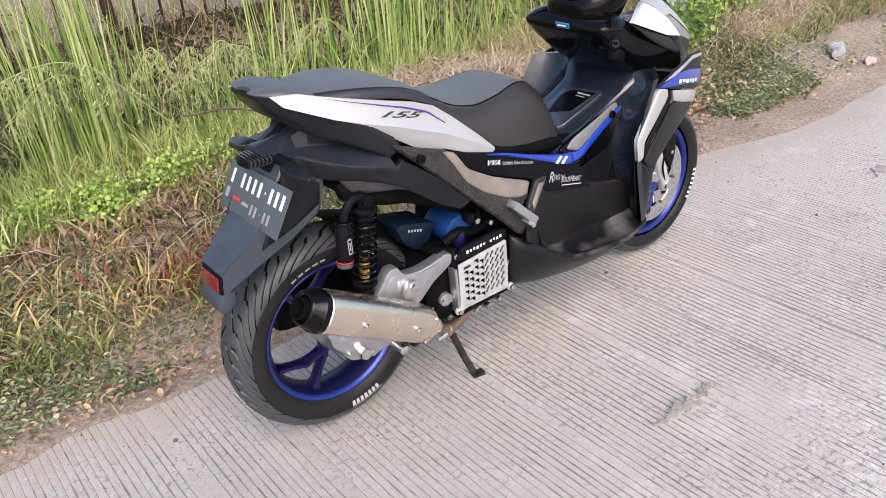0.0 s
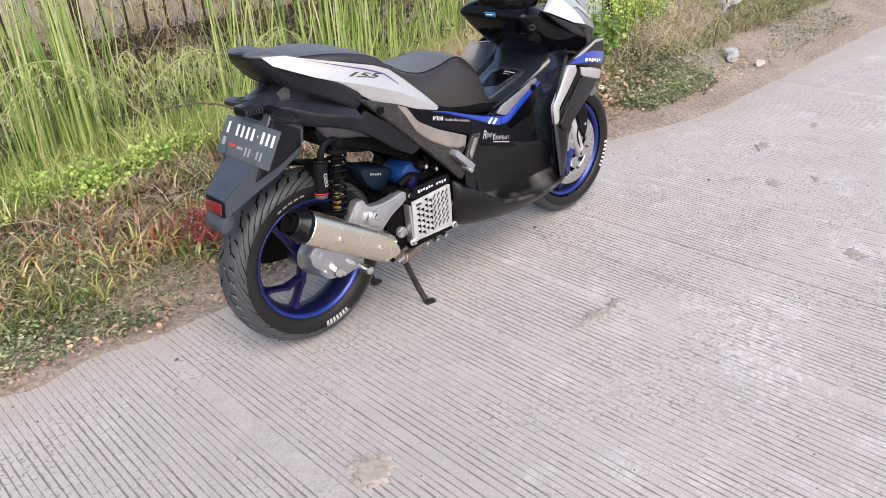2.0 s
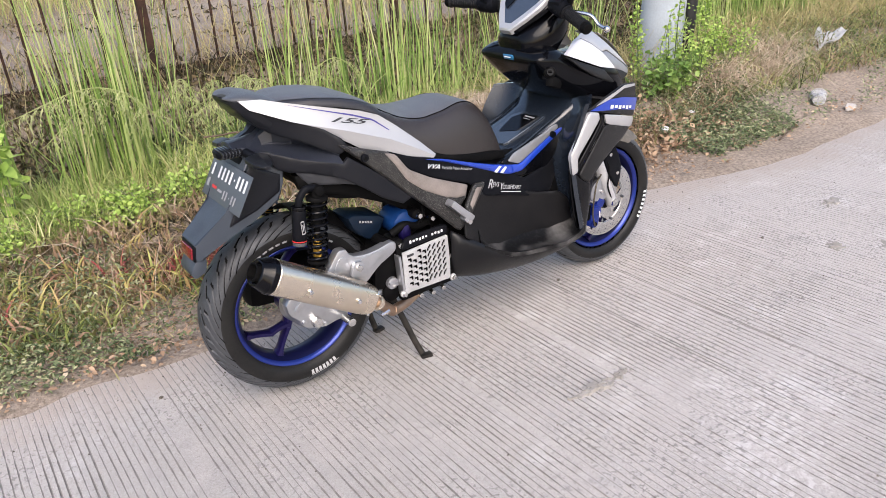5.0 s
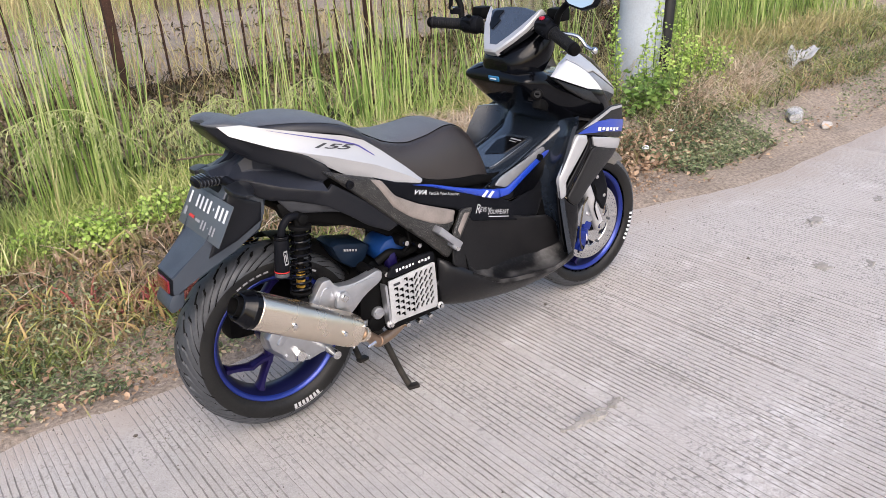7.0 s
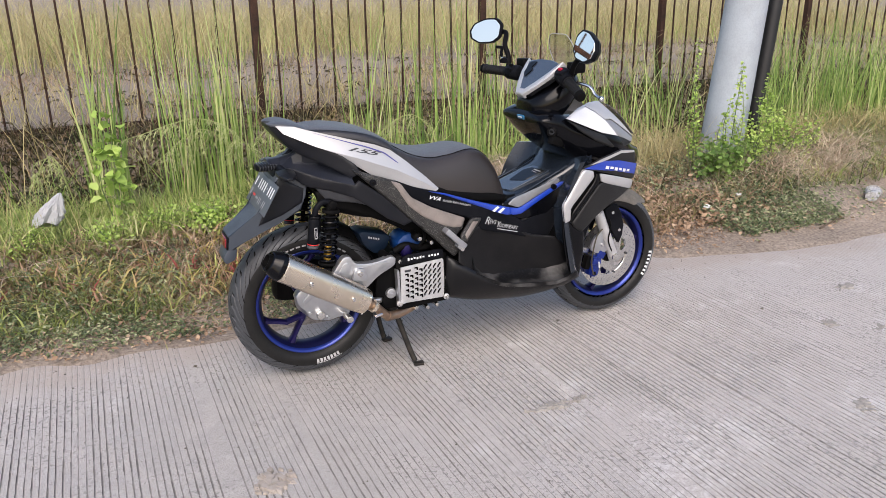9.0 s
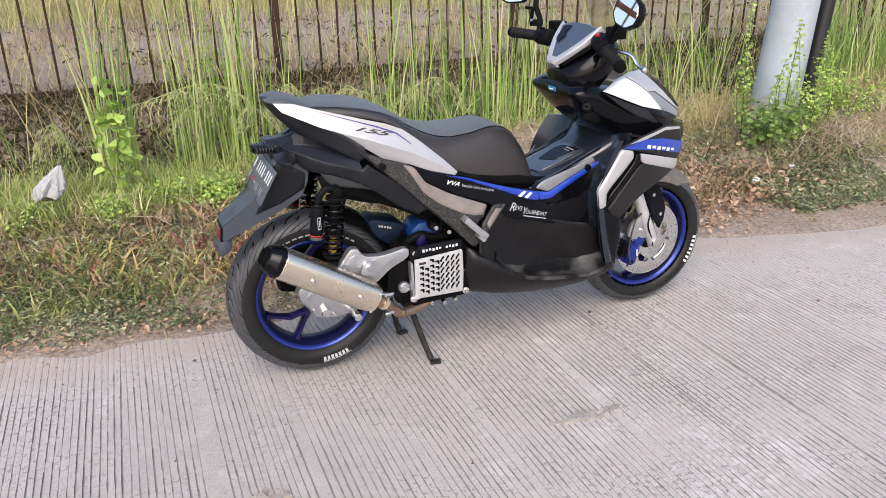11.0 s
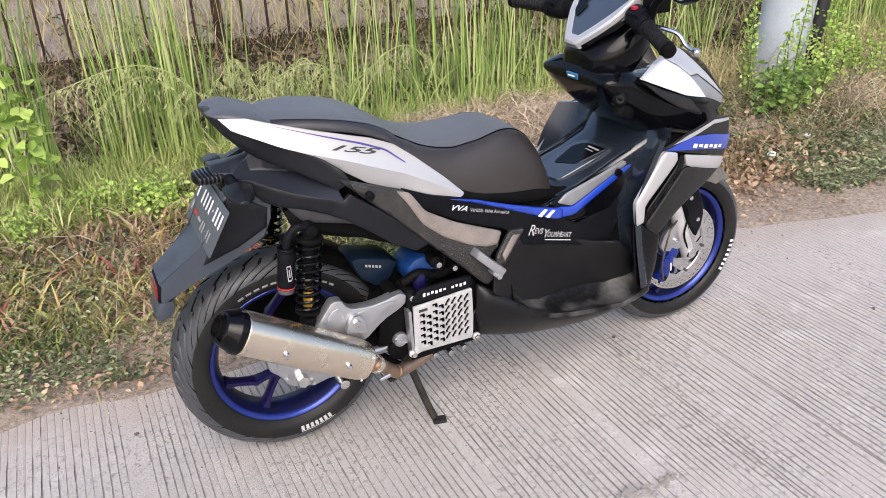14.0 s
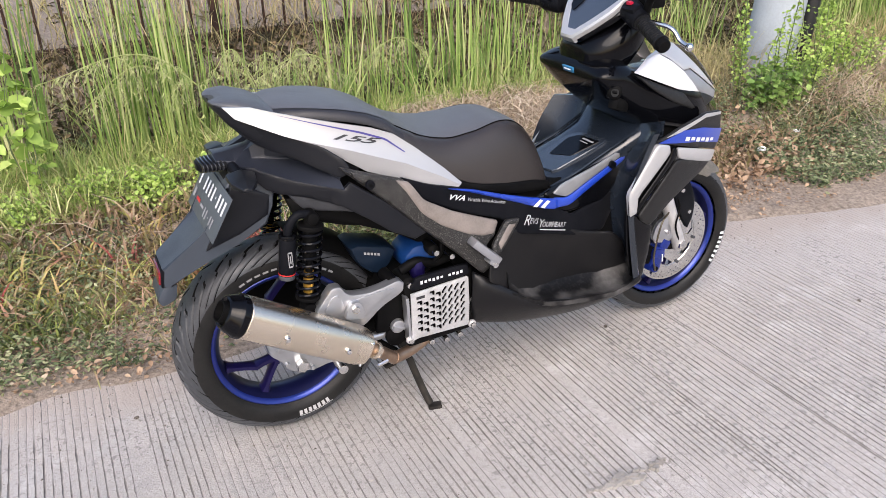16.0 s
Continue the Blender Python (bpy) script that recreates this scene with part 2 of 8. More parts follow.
def spline(points, n):
    """n points along a Catmull-Rom curve through the given ones."""
    p = [Vector(q) for q in points]
    p = [2 * p[0] - p[1]] + p + [2 * p[-1] - p[-2]]
    out, spans = [], len(p) - 3
    for i in range(n):
        u = i / (n - 1) * spans
        k = min(int(u), spans - 1)
        t = u - k
        a, b, c, d = p[k:k + 4]
        out.append(0.5 * (2 * b + (c - a) * t + (2 * a - 5 * b + 4 * c - d) * t * t + (3 * b - a - 3 * c + d) * t ** 3))
    return out


def bm_tube(points, radius, n=24, seg=10, bm=None, radii=None):
    """A round tube swept along a smooth curve."""
    out = bm or bmesh.new()
    path = spline(points, n)
    rings, up = [], Vector((0, 0, 1))
    for i, q in enumerate(path):
        d = (path[min(i + 1, n - 1)] - path[max(i - 1, 0)]).normalized()
        side = d.cross(up)
        if side.length < 1e-3:
            side = d.cross(Vector((1, 0, 0)))
        side.normalize()
        up = side.cross(d).normalized()
        r = radius if radii is None else radii[0] + (radii[1] - radii[0]) * i / (n - 1)
        rings.append([out.verts.new(q + r * (math.cos(2 * math.pi * k / seg) * side + math.sin(2 * math.pi * k / seg) * up)) for k in range(seg)])
    for a, b in zip(rings, rings[1:]):
        for k in range(seg):
            out.faces.new((a[k], a[(k + 1) % seg], b[(k + 1) % seg], b[k]))
    out.faces.new(rings[0][::-1])
    out.faces.new(rings[-1])
    return out


def bm_loft(rings, closed=True, caps=True, bm=None):
    out = bm or bmesh.new()
    vs = [[out.verts.new(p) for p in ring] for ring in rings]
    n = len(vs[0])
    for a, b in zip(vs, vs[1:]):
        for k in range(n if closed else n - 1):
            out.faces.new((a[k], a[(k + 1) % n], b[(k + 1) % n], b[k]))
    if caps and closed:
        out.faces.new(vs[0][::-1])
        out.faces.new(vs[-1])
    return out


def bm_lathe(profile, centre, seg=96, bm=None, closed=False):
    """Turns (radius, side) pairs round the axle, which runs along y."""
    out = bm or bmesh.new()
    rings = []
    for i in range(seg):
        a = 2 * math.pi * i / seg
        rings.append([out.verts.new((centre[0] + r * math.cos(a), centre[1] + y, centre[2] + r * math.sin(a))) for r, y in profile])
    n = len(profile)
    for i in range(seg):
        a, b = rings[i], rings[(i + 1) % seg]
        for k in range(n if closed else n - 1):
            out.faces.new((a[k], a[(k + 1) % n], b[(k + 1) % n], b[k]))
    return out


def surface(*controls):
    """A smooth half-width over (x, z), fitted to a few (x, z, width) controls."""
    c = np.array(controls, float)
    mid = c[:, :2].mean(0)

    def basis(x, z):
        x, z = np.asarray(x) - mid[0], np.asarray(z) - mid[1]
        cols = [np.ones_like(x), x, z]
        if len(c) >= 7:
            cols += [x * z, x * x, z * z]
        return np.stack(cols, -1)

    k = np.linalg.lstsq(basis(c[:, 0], c[:, 1]), c[:, 2], rcond=None)[0]
    return lambda x, z: basis(x, z) @ k


def rounded(poly, times=2, cut=0.18):
    p = [np.array(q, float) for q in poly]
    for _ in range(times):
        p = [q for i in range(len(p)) for q in (p[i] * (1 - cut) + p[(i + 1) % len(p)] * cut, p[i] * cut + p[(i + 1) % len(p)] * (1 - cut))]
    return np.array(p)


def inside(poly, pts):
    x, y = pts[:, 0], pts[:, 1]
    hit = np.zeros(len(pts), bool)
    for (x0, y0), (x1, y1) in zip(poly, np.roll(poly, -1, 0)):
        cross = ((y0 > y) != (y1 > y)) & (x < (x1 - x0) * (y - y0) / ((y1 - y0) or 1e-12) + x0)
        hit ^= cross
    return hit


def edge_distance(poly, pts):
    best = np.full(len(pts), 1e9)
    for a, b in zip(poly, np.roll(poly, -1, 0)):
        d = b - a
        t = np.clip(((pts - a) @ d) / max(d @ d, 1e-12), 0, 1)
        best = np.minimum(best, np.linalg.norm(pts - a - t[:, None] * d, axis=1))
    return best


def shell(name, outline, width, mat, parent, label="", side=-1, thick=0.006, roll=0.007, drop=0.0035, step=0.016, lift=0.0,
          smooth=2, holes=(), angle=40, ridge=None):
    """A moulded panel: an outline in (x, z), laid on a half-width surface, its rim rolled inwards; side -1 is the right of the scooter."""
    poly = rounded(outline, smooth, 0.1) if smooth else np.array(outline, float)
    dense = []
    for a, b in zip(poly, np.roll(poly, -1, 0)):
        k = max(1, int(np.linalg.norm(b - a) / step))
        dense += [a + (b - a) * i / k for i in range(k)]
    poly = np.array(dense)
    lo, hi = poly.min(0), poly.max(0)
    gx, gz = np.meshgrid(np.arange(lo[0], hi[0], step), np.arange(lo[1], hi[1], step))
    grid = np.stack([gx.ravel() + (np.round((gz.ravel() - lo[1]) / step) % 2) * step / 2, gz.ravel()], 1)
    grid = grid[inside(poly, grid)]
    grid = grid[edge_distance(poly, grid) > step * 0.45] if len(grid) else grid
    ring = edge = poly
    extra = []
    if roll:
        for f in (0.3, 0.7):
            c = poly + 0
            nrm = np.roll(poly, -1, 0) - np.roll(poly, 1, 0)
            nrm = np.stack([-nrm[:, 1], nrm[:, 0]], 1) / np.maximum(np.linalg.norm(nrm, axis=1), 1e-9)[:, None]
            area = np.sum(poly[:, 0] * np.roll(poly[:, 1], -1) - np.roll(poly[:, 0], -1) * poly[:, 1])
            c = poly + nrm * roll * f * (1 if area > 0 else -1)
            ok = inside(poly, c)
            ok[ok] &= edge_distance(poly, c[ok]) > roll * f * 0.8
            extra.append(c[ok])
    pts = [tuple(p) for p in poly]
    edges = [(i, (i + 1) % len(poly)) for i in range(len(poly))]
    hole_polys = [np.array(h, float) for h in holes]
    for h in hole_polys:
        k = len(pts)
        pts += [tuple(p) for p in h]
        edges += [(k + i, k + (i + 1) % len(h)) for i in range(len(h))]
    for g in [grid, *extra]:
        pts += [tuple(p) for p in g]
    v2, _, f2, *_ = geometry.delaunay_2d_cdt([Vector(p) for p in pts], edges, [], 1, 1e-5)
    flat = np.array([tuple(v) for v in v2])
    tris = [tuple(f) for f in f2]
    cen = np.array([flat[list(f)].mean(0) for f in tris])
    keep = inside(poly, cen)
    for h in hole_polys:
        keep &= ~inside(h, cen)
    tris = [f for f, k in zip(tris, keep) if k]
    d = edge_distance(poly, flat)
    y = width(flat[:, 0], flat[:, 1]) + lift
    if roll:
        y = y - drop * (1 - np.minimum(d / roll, 1)) ** 2
    if ridge is not None:
        y = y + ridge(flat[:, 0], flat[:, 1])
    n = len(flat)
    verts = [(p[0], side * w, p[1]) for p, w in zip(flat, y)] + [(p[0], side * (w - thick), p[1]) for p, w in zip(flat, y)]
    count = {}
    for f in tris:
        for a, b in zip(f, f[1:] + f[:1]):
            count[(a, b)] = 1
    faces = list(tris) + [tuple(n + i for i in f[::-1]) for f in tris]
    faces += [(b, a, n + a, n + b) for a, b in count if (b, a) not in count]
    bm = bmesh.new()
    vs = [bm.verts.new(v) for v in verts]
    for f in faces:
        try:
            bm.faces.new([vs[i] for i in f])
        except ValueError:
            pass
    loose = [v for v in bm.verts if not v.link_faces]
    bmesh.ops.delete(bm, geom=loose, context="VERTS")
    return part(name, bm, mat, parent, label, angle)


def both(name, outline, width, mat, parent, label="", **kw):
    """The same panel on both sides; the right one is returned."""
    shell(name, outline, width, mat, parent, label, side=1, **kw)
    return shell(name, outline, width, mat, parent, label, side=-1, **kw)


def plate_bm(outline, y0, y1, bevel=0.003, smooth=1, holes=()):
    """A flat plate with a bevelled rim: an outline in (x, z) between two sides."""
    poly = rounded(outline, smooth) if smooth else np.array(outline, float)
    bm = bmesh.new()
    f = bm.faces.new([bm.verts.new((p[0], y0, p[1])) for p in poly])
    made = bmesh.ops.extrude_face_region(bm, geom=[f])
    bmesh.ops.translate(bm, verts=[v for v in made["geom"] if isinstance(v, bmesh.types.BMVert)], vec=(0, y1 - y0, 0))
    if bevel:
        rim = [e for e in bm.edges if len(e.link_faces) == 2 and any(len(g.verts) > 4 for g in e.link_faces)]
        bmesh.ops.bevel(bm, geom=rim, offset=bevel, segments=2, affect="EDGES", profile=0.5)
    return bm


def lettering(text, size, place, mat, parent, name="lettering", label="", shear=0.0, spacing=1.0, stretch=1.0, bold=0.0):
    """Built-in letters as a mesh, each corner sent through place(u, v)."""
    cu = bpy.data.curves.new(name, "FONT")
    cu.body, cu.size, cu.shear, cu.space_character, cu.extrude = text, size, shear, spacing, 0.0
    cu.resolution_u, cu.offset = 3, bold
    tmp = new(name, cu)
    me = bpy.data.meshes.new_from_object(tmp.evaluated_get(bpy.context.evaluated_depsgraph_get()))
    bpy.data.objects.remove(tmp)
    verts = [place(v.co.x * stretch, v.co.y) for v in me.vertices]
    faces = [tuple(p.vertices) for p in me.polygons]
    bpy.data.meshes.remove(me)
    return mesh_object(name, verts, faces, mat, parent, label, smooth=False)


def bars(name, quads, place, mat, parent, label=""):
    """Plain marking bars: (u0, v0, u1, v1) rectangles sent through place(u, v)."""
    for u0, v0, u1, v1 in quads:
        verts, faces = [], []
        n = max(1, int(abs(u1 - u0) / 0.01))
        for i in range(n):
            a, b = u0 + (u1 - u0) * i / n, u0 + (u1 - u0) * (i + 1) / n
            k = len(verts)
            verts += [place(a, v0), place(b, v0), place(b, v1), place(a, v1)]
            faces.append((k, k + 1, k + 2, k + 3))
        made = mesh_object(name, verts, faces, mat, parent, label, smooth=False)
    return made


def on_panel(width, origin, slope=0.0, side=-1, lift=0.0015):
    """Sends (u, v) on to a panel at (x, z), its base line falling by slope degrees."""
    c, s = math.cos(radians(slope)), math.sin(radians(slope))

    def place(u, v):
        x, z = origin[0] + u * c + v * s, origin[1] - u * s + v * c
        return (x, side * (float(width(x, z)) + lift), z)
    return place

# ---- the scooter ----
scooter = tagged(new("scooter"), "black and silver scooter with blue wheels on its centre stand", "scooter")
REAR, FRONT = Vector((0.0, -0.005, 0.288)), Vector((1.306, -0.005, 0.277))


def tyre(name, centre, R, half, parent, seed, groove_side=1):
    """A tyre with slanting tread grooves cut into the crown."""
    rc = 0.232
    h = R - rc
    periods = 21
    na, nl = periods * 36, 48
    th = np.linspace(0, 2 * np.pi, na, endpoint=False)
    ph = np.linspace(-2.25, 2.25, nl)
    U, P = np.meshgrid(th, ph, indexing="ij")
    a = np.abs(P)
    # rows of the mesh follow the slant of the grooves
    T = U + groove_side * (0.40 * np.minimum(a, 0.5) + 0.02 * np.clip(a - 0.5, 0, 0.15) + 0.46 * np.clip(a - 0.65, 0, 0.85))
    y = half * np.sin(P)
    r = rc + h * np.sign(np.cos(P)) * np.abs(np.cos(P)) ** 0.85
    per = 2 * np.pi / periods
    cut = np.zeros_like(P)
    for s, off in ((1, 0.0), (-1, 0.5)):
        lane = (np.sign(P) == s)
        for shift, lo, hi in ((0.0, 0.08, 1.2), (0.5, 0.5, 1.42)):
            c = U - (off + shift) * per
            dist = np.abs((c + per / 2) % per - per / 2) * R
            m = lane & (a > lo) & (a < hi)
            cut = np.maximum(cut, np.where(m, np.clip(1.8 - dist / (0.0044 - 0.0016 * np.clip(a / 1.4, 0, 1)), 0, 1), 0))
    r = r - 0.0095 * cut
    V = np.stack([centre[0] + r * np.cos(T), centre[1] + y, centre[2] + r * np.sin(T)], -1).reshape(-1, 3)
    idx = np.arange(na * nl).reshape(na, nl)
    nxt = np.roll(idx, -1, 0)
    F = np.stack([idx[:, :-1], idx[:, 1:], nxt[:, 1:], nxt[:, :-1]], -1).reshape(-1, 4)
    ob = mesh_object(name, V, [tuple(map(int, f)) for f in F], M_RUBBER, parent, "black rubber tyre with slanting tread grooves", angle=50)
    # crown takes the sheen colour; groove faces go near-black as recess shade
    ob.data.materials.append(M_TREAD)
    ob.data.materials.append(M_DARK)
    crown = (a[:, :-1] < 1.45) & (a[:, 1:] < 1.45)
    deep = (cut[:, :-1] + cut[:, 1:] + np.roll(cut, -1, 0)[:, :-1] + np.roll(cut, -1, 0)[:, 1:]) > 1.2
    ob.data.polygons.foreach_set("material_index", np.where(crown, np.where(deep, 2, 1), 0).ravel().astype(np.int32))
    return ob


def tyre_arc(centre, half, R, phi, height, mat, parent, spans, name="tyre_marking"):
    """Marking bars on the right sidewall: spans of (start, end) degrees at a section angle."""
    rc = 0.232
    h = R - rc
    for a0, a1 in spans:
        verts, faces = [], []
        n = max(1, int(abs(a1 - a0) / 1.5))
        for i in range(n):
            k = len(verts)
            for a, p in ((a0 + (a1 - a0) * i / n, phi), (a0 + (a1 - a0) * (i + 1) / n, phi), (a0 + (a1 - a0) * (i + 1) / n, phi + height), (a0 + (a1 - a0) * i / n, phi + height)):
                rr = rc + (h + 0.0012) * math.copysign(abs(math.cos(p)) ** 0.85, math.cos(p))
                verts.append((centre[0] + rr * math.cos(radians(a)), centre[1] - (half + 0.0012) * math.sin(p), centre[2] + rr * math.sin(radians(a))))
            faces.append((k, k + 1, k + 2, k + 3))
        mesh_object(name, verts, faces, mat, parent, smooth=False)


def wheel(name, centre, R, half, rim_half, spokes, first, label):
    prof = [(0.199, -rim_half - 0.004), (0.196, -rim_half - 0.006), (0.190, -rim_half - 0.004), (0.184, -rim_half + 0.004), (0.176, -rim_half + 0.016), (0.170, -rim_half + 0.03),
            (0.170, rim_half - 0.03), (0.176, rim_half - 0.016), (0.184, rim_half - 0.004), (0.190, rim_half + 0.004), (0.196, rim_half + 0.006), (0.199, rim_half + 0.004)]
    prof = prof + [(0.186, rim_half - 0.01), (0.178, 0.0), (0.186, -rim_half + 0.01)]
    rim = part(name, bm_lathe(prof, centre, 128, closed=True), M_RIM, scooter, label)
    # faces within 0.181 of the axle take a darker blue
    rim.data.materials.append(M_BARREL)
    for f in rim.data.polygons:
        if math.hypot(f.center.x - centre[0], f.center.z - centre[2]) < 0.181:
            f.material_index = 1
    tyre("tyre", centre, R, half, rim, 1)
    hub = bm_lathe([(0.0, -0.045), (0.034, -0.045), (0.04, -0.035), (0.04, 0.035), (0.034, 0.045), (0.0, 0.045)], centre, 40)
    part("hub", hub, M_SPOKE, rim)
    for i in range(spokes):
        at_ = lambda r, turn: Vector(centre) + Vector((r * math.cos(radians(first + 360 / spokes * i + turn)), 0, r * math.sin(radians(first + 360 / spokes * i + turn))))
        # a stem that runs out to the rim, and a swept branch that leaves it half way
        bits = [(at_(0.03, 0), at_(0.085, 1), 0.019, 0.012), (at_(0.08, 1), at_(0.174, -2), 0.010, 0.0092), (at_(0.068, 2), at_(0.118, -26), 0.010, 0.0085), (at_(0.114, -24), at_(0.174, -48), 0.0085, 0.0092)]
        bm = bmesh.new()
        for p0, p1, w0, w1 in bits:
            d = (p1 - p0).normalized()
            t = Vector((-d.z, 0, d.x))
            rings = []
            for u in np.linspace(0, 1, 6):
                w = w0 + (w1 - w0) * u + (0.007 * max(0, u - 0.8) / 0.2 if w1 > 0.009 and w0 < 0.018 else 0)
                dep = 0.022 - 0.006 * math.sin(u * math.pi)
                ring = []
                for k in range(12):
                    b = 2 * math.pi * k / 12
                    cx, cy = math.cos(b), math.sin(b)
                    q = (abs(cx) ** 3 + abs(cy) ** 3) ** (-1 / 3)
                    ring.append(p0.lerp(p1, u) + t * (w * cx * q) + Vector((0, dep * cy * q - 0.006, 0)))
                rings.append(ring)
            bm_loft(rings, bm=bm)
        part("spoke", bm, M_SPOKE, rim, "violet forked spoke")
    return rim


rear_wheel = wheel("rear_wheel", REAR, 0.283, 0.067, 0.046, 3, 248, "deep blue alloy wheel rim with violet spokes")
front_wheel = wheel("front_wheel", FRONT, 0.272, 0.056, 0.036, 3, 60, "deep blue alloy wheel rim with violet spokes")
tyre_arc(REAR, 0.067, 0.283, 1.50, 0.20, M_INKSOFT, rear_wheel, [(271 + 3.3 * i, 271 + 3.3 * i + 2.1) for i in range(7)])
tyre_arc(REAR, 0.067, 0.283, 1.44, 0.035, M_INKSOFT, rear_wheel, [(271, 295)])
tyre_arc(REAR, 0.067, 0.283, 1.66, 0.10, M_INKDIM, rear_wheel, [(118 - 5.6 * i, 118 - 5.6 * i - 3.8) for i in range(5)] + [(82 - 5.2 * i, 82 - 5.2 * i - 3.6) for i in range(6)])
tyre_arc(FRONT, 0.056, 0.272, 1.46, 0.26, M_INK, front_wheel, [(-34 + 4.3 * i, -34 + 4.3 * i + 2.2) for i in range(7)])
tyre_arc(FRONT, 0.056, 0.272, 1.40, 0.035, M_INK, front_wheel, [(-34, -5)])


def disc(centre, y, r0, r1, parent):
    """A drilled brake disc with slots near its carrier."""
    hole_list = []
    for row, (r, n, s) in enumerate(((r1 - 0.008, 44, 0.0024), (r1 - 0.018, 40, 0.0024), (r1 - 0.028, 36, 0.0024))):
        for i in range(n):
            if row and i % 4 == row:
                continue
            a = 2 * math.pi * (i + 0.33 * row) / n
            hole_list.append([(centre[0] + r * math.cos(a) + s * math.cos(b), centre[2] + r * math.sin(a) + s * math.sin(b)) for b in np.linspace(0, 2 * np.pi, 6, endpoint=False)])
    hole_list.append([(centre[0] + r0 * math.cos(b), centre[2] + r0 * math.sin(b)) for b in np.linspace(0, 2 * np.pi, 48, endpoint=False)])
    ring = [(centre[0] + r1 * math.cos(b), centre[2] + r1 * math.sin(b)) for b in np.linspace(0, 2 * np.pi, 80, endpoint=False)]
    return shell("brake_disc", ring, lambda x, z: np.full(np.shape(x), -y), M_CHROME, parent, "drilled steel brake disc", thick=0.004, roll=0, step=0.03, smooth=0, holes=hole_list)


disc(FRONT, -0.062, 0.098, 0.145, front_wheel)
# scalloped carrier inside the disc, pierced by long curved slots
at_disc = lambda r, a: (FRONT.x + r * math.cos(radians(a)), FRONT.z + r * math.sin(radians(a)))
slots = [[at_disc(r, 60 * i + a) for r, a in ((0.062, 6), (0.075, 2), (0.092, 12), (0.096, 30), (0.092, 42), (0.082, 34), (0.070, 20))] for i in range(6)]
slots += [[at_disc(0.036, a) for a in np.linspace(0, 360, 24, endpoint=False)]]
shell("disc_carrier", [at_disc(0.1005 + 0.003 * math.cos(radians(6 * a)), a) for a in np.linspace(0, 360, 72, endpoint=False)], lambda x, z: np.full(np.shape(x), 0.0600), M_CHROME, front_wheel, "scalloped silver disc carrier", thick=0.005, roll=0, step=0.03, smooth=0, holes=slots)
for i in range(6):
    q = Vector((at_disc(0.098, 60 * i + 52)[0], -0.06, at_disc(0.098, 60 * i + 52)[1]))
    part("disc_bolt", bm_rod(q, q + Vector((0, -0.007, 0)), 0.006, 0.005, 8, bevel=0.001), M_DULL, front_wheel)
for i in range(30):
    q = Vector((at_disc(0.0345, 12 * i)[0], -0.064, at_disc(0.0345, 12 * i)[1]))
    part("ring_tooth", bm_rod(q, q + Vector((0, -0.003, 0)), 0.0016, 0.0016, 5), M_CHROME, front_wheel)
part("hub_ring", bm_lathe([(0.012, -0.062), (0.034, -0.062), (0.036, -0.058), (0.036, -0.04)], FRONT, 40), M_DARK, front_wheel)

# ---- fork, caliper and front fender ----
for s in (-1, 1):
    y = s * 0.093
    leg = bm_rod((1.314, y, 0.262), (1.221, y, 0.478), 0.0215, 0.0215, 24, bevel=0.003)
    bm_rod((1.221, y, 0.478), (1.155, y, 0.64), 0.016, 0.016, 20, bm=leg)
    fork = part("fork_leg", leg, M_FORK, scooter, "silver fork leg")
    part("axle_nut", bm_rod((1.308, y - 0.024 * 1, 0.277), (1.308, y + 0.024, 0.277), 0.017, 0.017, 6, bevel=0.002), M_CHROME, fork)
guard_w = surface((1.25, 0.5, 0.106), (1.35, 0.3, 0.106), (1.3, 0.4, 0.106))
guard = both("fork_guard", [(1.246, 0.487), (1.276, 0.502), (1.307, 0.507), (1.331, 0.462), (1.346, 0.412), (1.342, 0.367), (1.326, 0.330), (1.302, 0.368), (1.276, 0.409)], guard_w, M_MATTE, scooter, "dark plastic fork guard", thick=0.012, roll=0.004, drop=0.002, step=0.012)
for x, z in ((1.284, 0.472), (1.322, 0.392)):
    part("guard_bolt", bm_rod((x, -0.104, z), (x, -0.111, z), 0.0085, 0.0075, 6, bevel=0.001), M_CHROME, guard)
cal = bm_box((0.05, 0.044, 0.088), pose(1.214, -0.085, 0.245, 0, 14, 0), 0.014)
bm_box((0.034, 0.026, 0.03), pose(1.208, -0.104, 0.27, 0, 14, 0), 0.008, cal)
bm_rod((1.202, -0.09, 0.218), (1.202, -0.114, 0.218), 0.017, 0.015, 18, cal, 0.003)
bm_rod((1.222, -0.09, 0.262), (1.222, -0.114, 0.262), 0.015, 0.013, 18, cal, 0.003)
bm_box((0.04, 0.018, 0.03), pose(1.243, -0.094, 0.292, 0, 30, 0), 0.005, cal)
caliper = part("brake_caliper", cal, M_CALIPER, scooter, "bright blue brake caliper")
part("caliper_piston", bm_rod((1.202, -0.112, 0.218), (1.202, -0.118, 0.218), 0.009, 0.008, 14, bevel=0.002), M_DARK, caliper)
part("caliper_pad", bm_box((0.03, 0.03, 0.06), pose(1.186, -0.083, 0.262, 0, 14, 0), 0.006), M_DARK, caliper)
bars("caliper_marking", [(-0.014, 0.0, 0.014, 0.005)], lambda u, v: (1.219 + v * 0.97 - u * 0.1, -0.1185, 0.255 + u), M_INK, caliper)
part("caliper_bolt", bm_rod((1.243, -0.10, 0.335), (1.243, -0.108, 0.335), 0.007, 0.007, 6), M_CHROME, caliper)
part("caliper_bolt", bm_rod((1.196, -0.10, 0.2), (1.196, -0.110, 0.2), 0.006, 0.006, 6), M_CHROME, caliper)
